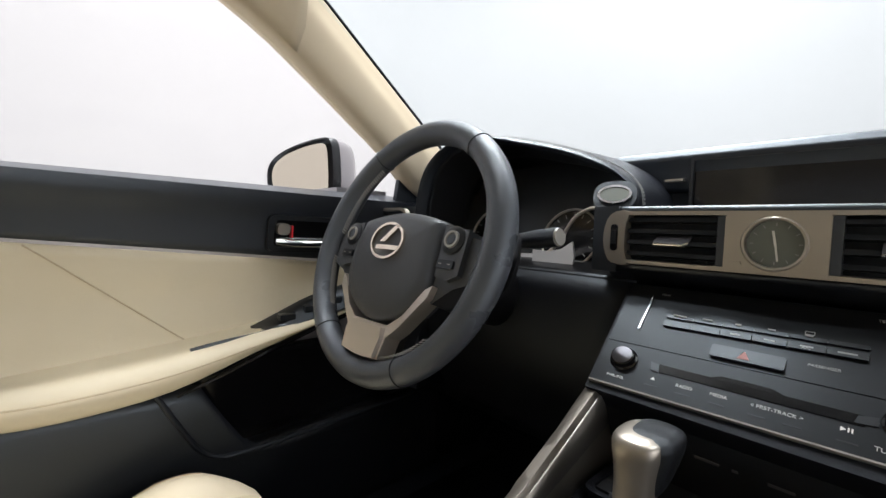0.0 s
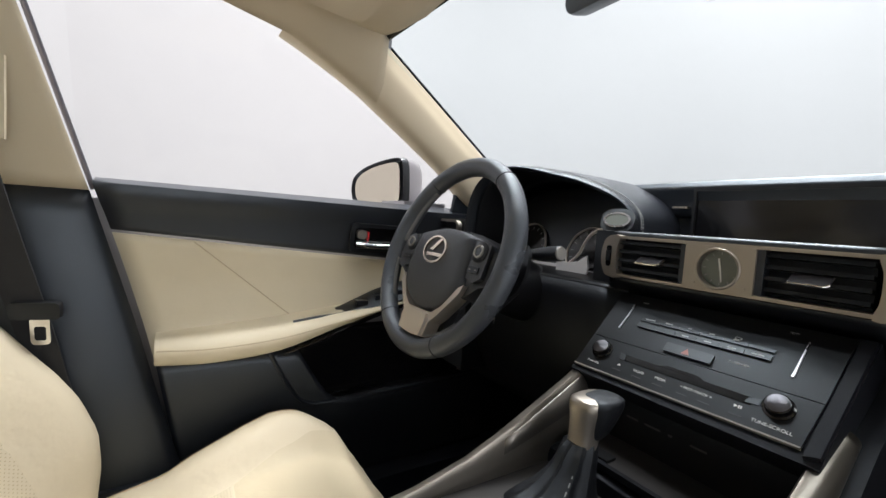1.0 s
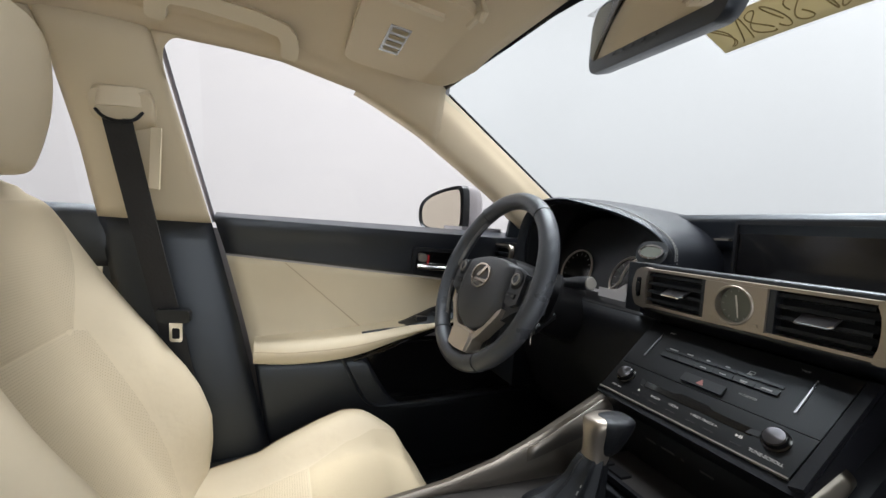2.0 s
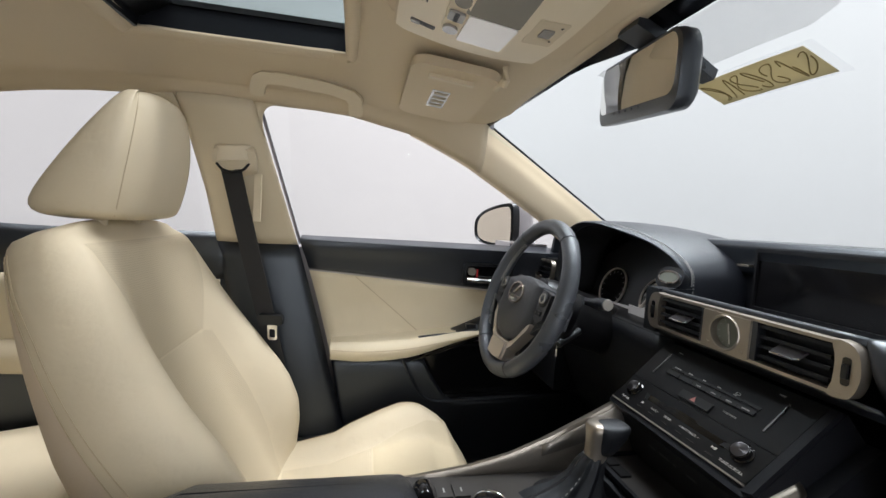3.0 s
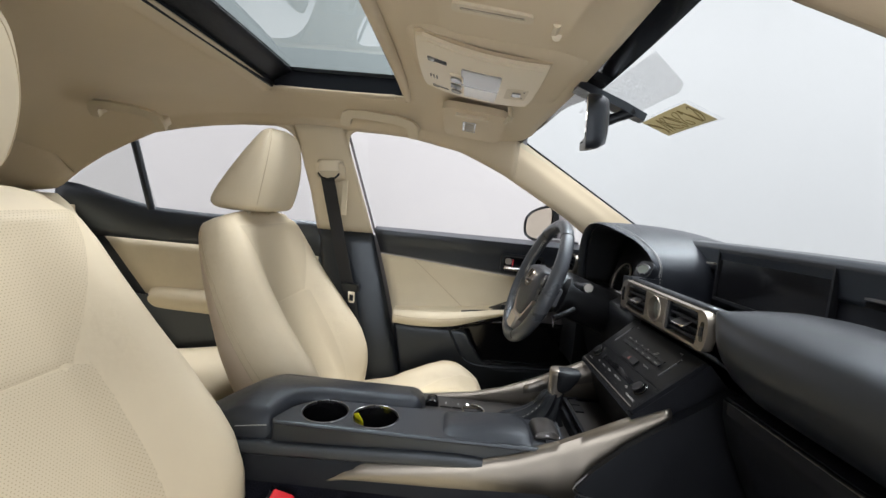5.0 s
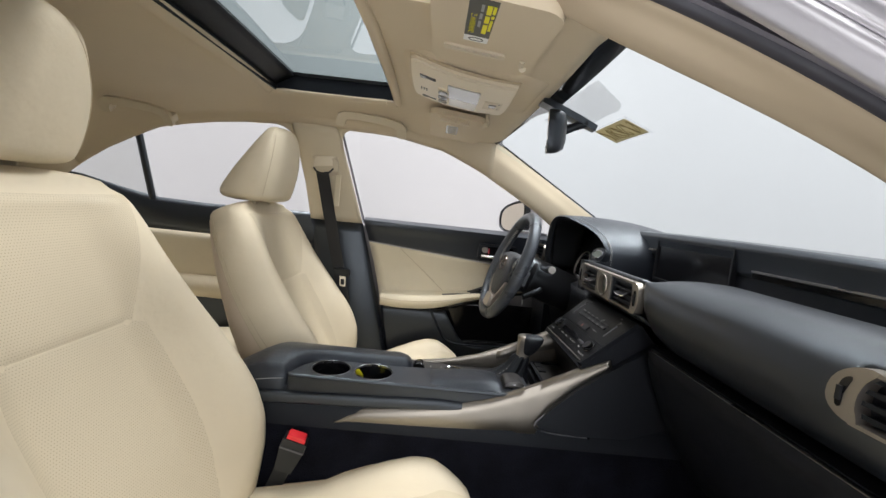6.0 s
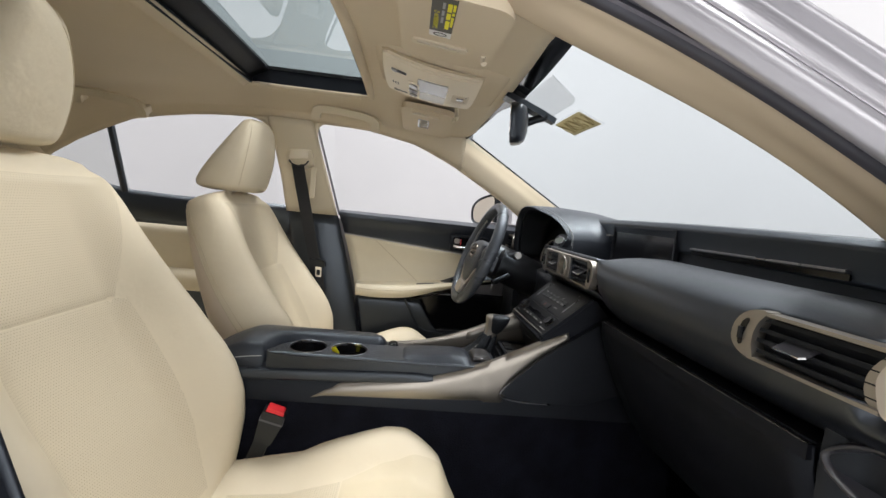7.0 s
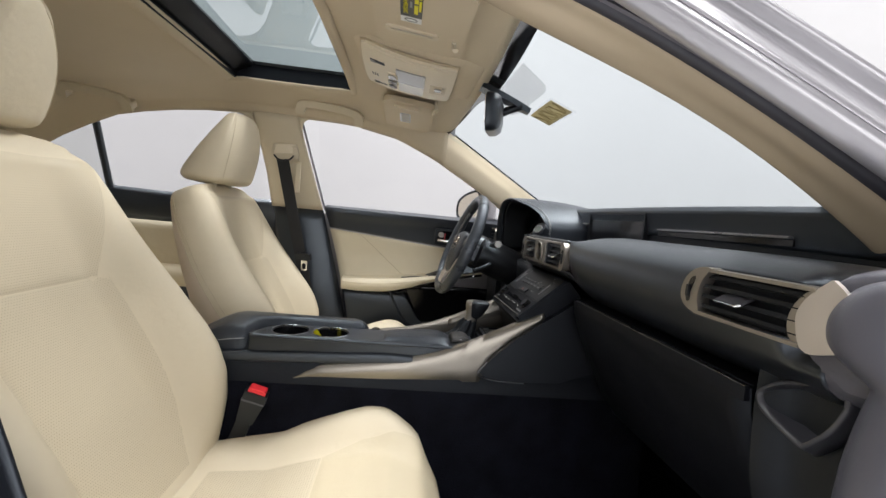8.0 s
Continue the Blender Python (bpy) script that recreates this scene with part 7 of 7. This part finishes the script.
for s in (-1, 1):
    v, m, face = visor(s, "folded-up beige sun visor with a printed label" if s < 0 else "folded-up beige sun visor with a yellow and black label")
    low = m @ Vector((0, 0, 1)) - m.translation
    d = 1 if low.z < 0 else -1
    cxv = -0.188 if s < 0 else 0.262
    def on(px, py, h=0.008):
        return m @ pose(px, py, d * h)
    part("clip", tube([(cxv, -0.118, 1.312), (cxv, -0.116, 1.290), (cxv + s * 0.010, -0.116, 1.284)], 0.006, 8), m_beige, v, "beige plastic clip")
    part("rod", tube([(cxv, -0.118, 1.290), (cxv + s * 0.04, -0.122, 1.286)], 0.005, 8), m_beige, v)
    if s < 0:
        part("mirror_cover_grip", box(-0.005, 0.005, -0.040, 0.040, -0.005, 0.005, 0.003), m_beige, v, "beige grip").matrix_basis = on(-0.100, 0.005, 0.010)
        lab = part("label", box(-0.045, 0.045, -0.017, 0.017, -0.0004, 0.0004, 0), m_greylens, v, "grey printed label")
        lab.matrix_basis = on(0.011, 0.010, 0.0084)
        for k in range(4):
            part("label_print", box(-0.038 + 0.021 * k, -0.026 + 0.021 * k, -0.014, 0.012, -0.0003, 0.0003, 0), m_ink, v).matrix_basis = on(0.011, 0.010, 0.0092)
    else:
        part("mirror_slot_frame", ring_plate(round_rect(0.094, 0.022, 0.008), round_rect(0.074, 0.006, 0.002), on(-0.044, 0.0135, 0.0075) @ pose(0, 0, 0, 0, 0, 90), 0.004 * d, 0.0012), m_beige, v, "beige slot frame")
        part("mirror_slot", box(-0.0035, 0.0035, -0.038, 0.038, -0.0005, 0.0005, 0), m_hardblack, v, "dark slot").matrix_basis = on(-0.044, 0.0135, 0.0092)
        part("label", box(-0.057, 0.057, -0.017, 0.017, -0.0004, 0.0004, 0), m_label, v, "dark grey warning label").matrix_basis = on(0.073, 0.016, 0.0084)
        foot = part("label_foot", box(-0.011, 0.011, -0.017, 0.017, -0.0004, 0.0004, 0), m_white, v, "white label foot")
        foot.matrix_basis = on(0.005, 0.016, 0.0084)
        part("foot_ring", tube([on(0.005, 0.016, 0.0088) @ Vector((0.006 * math.cos(a), 0.010 * math.sin(a), 0)) for a in [2 * math.pi * k / 20 for k in range(21)]], 0.0008, 5), m_label, v)
        tm = axes(on(0.075, 0.0245, 0.0089).translation, (-1, 0, 0.045), (0, -1, 0.10))
        lettering("AIR BAG WARNING", tm, 0.0105, m_yellow, v)
        for row, hgt, ink, words in ((0.0165, 0.0018, m_greyprint, (0.018, 0.016, 0.020)), (0.0085, 0.0030, m_yellow, (0.024, 0.020, 0.030)), (0.0025, 0.0018, m_yellow, (0.020, 0.008, 0.034))):
            px = 0.118
            for wl in words:
                part("label_print", box(-wl / 2, wl / 2, -hgt, hgt, -0.0003, 0.0003, 0), ink, v, "small print").matrix_basis = on(px - wl / 2, row, 0.0092)
                px -= wl + 0.006

# sunroof
sun = thing("sunroof", "closed tinted glass sunroof in a black frame", "sunroof")
def rect(x0, x1, y0, y1):
    return [(x0, y0), (x1, y0), (x1, y1), (x0, y1)]
part("frame", ring_plate(rect(-0.37, 0.37, -0.80, -0.34), rect(-0.334, 0.334, -0.690, -0.386), pose(0, 0, 1.396), 0.010, 0.002), m_gloss, sun, "black frame")
part("inner_frame", ring_plate(rect(-0.352, 0.352, -0.765, -0.366), rect(-0.340, 0.340, -0.738, -0.382), pose(0, 0, 1.350), 0.046, 0.002), m_hardblack, sun, "black rubber seal")
part("rear_apron", sheet(lambda u, v: (lerp(-0.338, 0.338, u), lerp(-0.745, lerp(-0.686, -0.690, (2 * u - 1) ** 2), v), lerp(1.366, 1.398, v)), 20, 4), m_hardblack, sun, "black rubber seal", thick=0.003)
part("glass", sheet(lambda u, v: (lerp(-0.345, 0.345, u), lerp(-0.745, -0.36, v), 1.412 - 0.006 * (2 * u - 1) ** 2), 12, 6), m_roofglass, sun, "blue-green tinted glass").visible_shadow = False


def shade_edge(u, v):
    """The drawn-back sunshade: its front edge stands out of the roof's rear slot."""
    x = lerp(-0.336, 0.336, u)
    front = lerp(-0.742, -0.735, 1 - (x / 0.336) ** 2)
    y = lerp(-0.772, front, v)
    return (x, y, 1.3500 + 0.010 * v - 0.013 * math.sin(math.pi * min(1.0, v * 1.1)) ** 0.7)


part("sunshade", sheet(shade_edge, 28, 8), m_headliner, sun, "beige cloth sunshade edge", thick=0.006, sharp=60)
part("shade_gap", tube([(lerp(-0.33, 0.33, k / 20), -0.7735, 1.3485) for k in range(21)], 0.0022, 6), m_hardblack, sun, "dark slot")
part("lip", tube(spline([(-0.345, -0.41, 1.3505), (-0.345, -0.72, 1.3505), (-0.318, -0.754, 1.354), (0.318, -0.754, 1.354), (0.345, -0.72, 1.3505), (0.345, -0.41, 1.3505), (0.318, -0.374, 1.352), (-0.318, -0.374, 1.352)], 4, True), 0.0125, 10, True, 0.65), m_headliner, sun, "beige rolled edge")

# grab handles over the driver's side windows
def grab(y0, y1, x, z, fall):
    g = thing("grab_handle", "folded beige plastic grab handle over the window", "grab handle", group="grab handles")
    h = (y1 - y0) / 2
    m = axes((x, (y0 + y1) / 2, z), (0, 1, fall), (0.60, 0, 0.80))
    arch = [(-h, -0.010), (-h + 0.006, 0.010), (-h + 0.022, 0.021), (-h * 0.4, 0.027), (h * 0.4, 0.027), (h - 0.022, 0.020), (h - 0.006, 0.008), (h, -0.012), (h, -0.030), (h - 0.005, -0.034), (h - 0.024, -0.034), (h - 0.028, -0.030),
            (h - 0.030, -0.010), (h - 0.036, -0.002), (h * 0.4, 0.003), (-h * 0.4, 0.003), (-h + 0.036, -0.001), (-h + 0.030, -0.010), (-h + 0.028, -0.026), (-h + 0.024, -0.030), (-h + 0.005, -0.030), (-h, -0.026)]
    part("bar", prism(arch, m @ pose(0, 0.006, 0.005), 0.012, 0.004, 3), m_beige, g)
    for e in (-1, 1):
        part("foot", prism(round_rect(0.024, 0.026, 0.005, 3, e * (h - 0.014), -0.010), m @ pose(0, 0, -0.018), 0.028, 0.003), m_beige, g, "beige hinge foot")
    return g


grab(-0.580, -0.350, -0.447, 1.304, -0.09)
grab(-1.305, -1.080, -0.411, 1.262, -0.10)

# interior mirror
mir = thing("interior_mirror", "dark framed rear-view mirror on a windscreen bracket", "mirror")
mm = axes((-0.0211, 0.0101, 1.2517), (0.9647, -0.2228, -0.1403), (0.1256, -0.0789, 0.9889))
def mirror_shell():
    rows = []
    for k, h in ((0.93, 0.004), (0.99, 0.003), (1.0, -0.004), (0.97, -0.018), (0.82, -0.030), (0.45, -0.036)):
        rows.append([mm @ Vector((x * k, y * k, h)) for x, y in spline2(round_rect(0.2616, 0.088, 0.024, 5))])
    return grid(rows, True, True)
def spline2(p):
    return [(x, y - 0.006 * (x / 0.12) ** 2) for x, y in p]
part("shell", mirror_shell(), m_black, mir, "dark plastic shell", sharp=60)
part("glass", prism(spline2(round_rect(0.246, 0.066, 0.018, 5, cy=0.006)), mm @ pose(0, 0, 0.0035), 0.0015, 0.0005), m_mirror, mir, "mirror glass")
for k in range(5):
    part("mirror_button", prism(round_rect(0.008, 0.003, 0.001, cx=-0.06 + 0.022 * k, cy=-0.0345), mm @ pose(0, 0, 0.003), 0.0025, 0.0005), m_black, mir)
part("bracket", prism([(-0.020, -0.008), (0.020, -0.008), (0.017, 0.085), (0.010, 0.128), (-0.010, 0.128), (-0.017, 0.085)], axes((0.0, -0.008, 1.320), (1, 0, 0), (0, 1, -0.38)) @ pose(0, 0, -0.018), 0.014, 0.004, 3), m_black, mir, "dark bracket cover")
part("arm", tube([(-0.012, 0.034, 1.254), (0.004, 0.058, 1.262), (0.006, 0.085, 1.274)], [0.012, 0.009, 0.010], 12), m_satin, mir, "dark ball-jointed arm")


def on_glass(x, y, h=0.0035):
    return Vector((x, y, glass_z(x, y) - h))


note = thing("windscreen_note", "tan paper note with hand-drawn marks taped to the windscreen", "paper note")
part("tape", sheet(lambda u, v: on_glass(lerp(-0.052, 0.118, u), lerp(0.122, 0.186, v)), 6, 4), m_sideglass, note, "clear tape").visible_shadow = False
part("paper", sheet(lambda u, v: on_glass(lerp(-0.048, 0.106, u), lerp(0.126, 0.180, v), 0.005), 6, 4), m_tape, note, "tan paper", thick=0.0005)
for k in range(7):
    cx = -0.034 + 0.0210 * k
    loops, lean = (1.6, 0.5, 2.1, 1.2, 1.9, 0.7, 1.4)[k], (0.3, -0.2, 0.5)[k % 3]
    part("pen_mark", tube([on_glass(cx + 0.0085 * math.sin(t * loops + k) + 0.006 * lean * math.cos(t), 0.153 + 0.020 * math.cos(t + 0.4 * k), 0.006) for t in [6.0 * i / 22 for i in range(23)]], 0.0008, 5), m_ink, note, "brown pen stroke")

# ---- outside mirror ----
om_ = thing("door_mirror", "dark framed outside mirror on the driver's door", "mirror")
dm = axes((-0.908, 0.125, 1.040), (0.93, 0.36, 0.0), (0.0, 0.02, 1))
MO = [(q.x * 1.10, q.y * 1.02) for q in spline([(-0.110, -0.010, 0), (-0.102, 0.026, 0), (-0.066, 0.052, 0), (-0.01, 0.070, 0), (0.05, 0.080, 0), (0.078, 0.074, 0), (0.088, 0.03, 0), (0.090, -0.05, 0), (0.06, -0.068, 0), (-0.04, -0.066, 0), (-0.095, -0.050, 0)], 4, True)]
def shell(ks):
    return grid([[dm @ Vector((x * k, y * k, h)) for x, y in MO] for k, h in ks], True, True)
part("housing", shell(((0.90, 0.0), (0.98, 0.012), (1.0, 0.0), (1.0, -0.03), (0.95, -0.06), (0.8, -0.085), (0.4, -0.10))), m_satin, om_, "dark housing", sharp=60)
part("glass", prism([(x * 0.84 - 0.006, y * 0.84) for x, y in MO], dm @ pose(0, 0, 0.002), 0.004, 0.001), m_tintmirror, om_, "mirror glass")
part("cap", shell(((1.012, -0.012), (1.015, -0.035), (0.965, -0.066), (0.81, -0.092), (0.4, -0.106))), m_paint, om_, "silver painted cap", sharp=60)
part("foot", box(-0.84, -0.70, 0.10, 0.22, 0.955, 0.995, 0.015, 3), m_paint, om_, "silver painted foot")
sail = thing("mirror_sail", "black triangular trim at the window's front corner", "trim", kind="structure")
part("panel", prism([(0.22, 0.972), (0.36, 0.972), (0.36, 0.985), (0.245, 1.045), (0.232, 1.045)], axes((-0.668, 0, 0), (0, 1, 0), (0, 0, 1)) @ pose(0, 0, -0.006), 0.012, 0.002), m_black, sail)

# ---- footwell ends and the open passenger door ----
single("kick_panel", box(-0.715, -0.67, 0.30, 0.74, 0.2, 0.95, 0.01), m_black, "black footwell side panel", "kick panel", "structure")
single("kick_panel", box(0.70, 0.735, 0.36, 0.74, 0.2, 0.95, 0.01), m_black, "black footwell side panel", "kick panel", "structure")
pdoor = thing("passenger_door", "open passenger door with dark grey inner trim", "car door")


part("inner_trim", box(0.845, 1.72, 0.235, 0.25, 0.32, 0.96, 0.02, 3), m_black, pdoor, "dark grey inner trim")
part("outer_skin", box(0.81, 1.75, 0.252, 0.30, 0.28, 0.97, 0.02, 3), m_paint, pdoor, "silver painted skin")
pdoor.matrix_basis = Matrix.Translation((0.79, 0.22, 0)) @ pose(0, 0, 0, 0, 0, 18) @ Matrix.Translation((-0.79, -0.22, 0))
single("front_wing", box(0.72, 0.86, 0.36, 1.5, 0.3, 0.82, 0.04, 3), m_paint, "silver painted front wing of the car", "car wing", "structure")
single("front_wing", box(-0.86, -0.72, 0.40, 1.5, 0.3, 0.82, 0.04, 3), m_paint, "silver painted front wing of the car", "car wing", "structure")
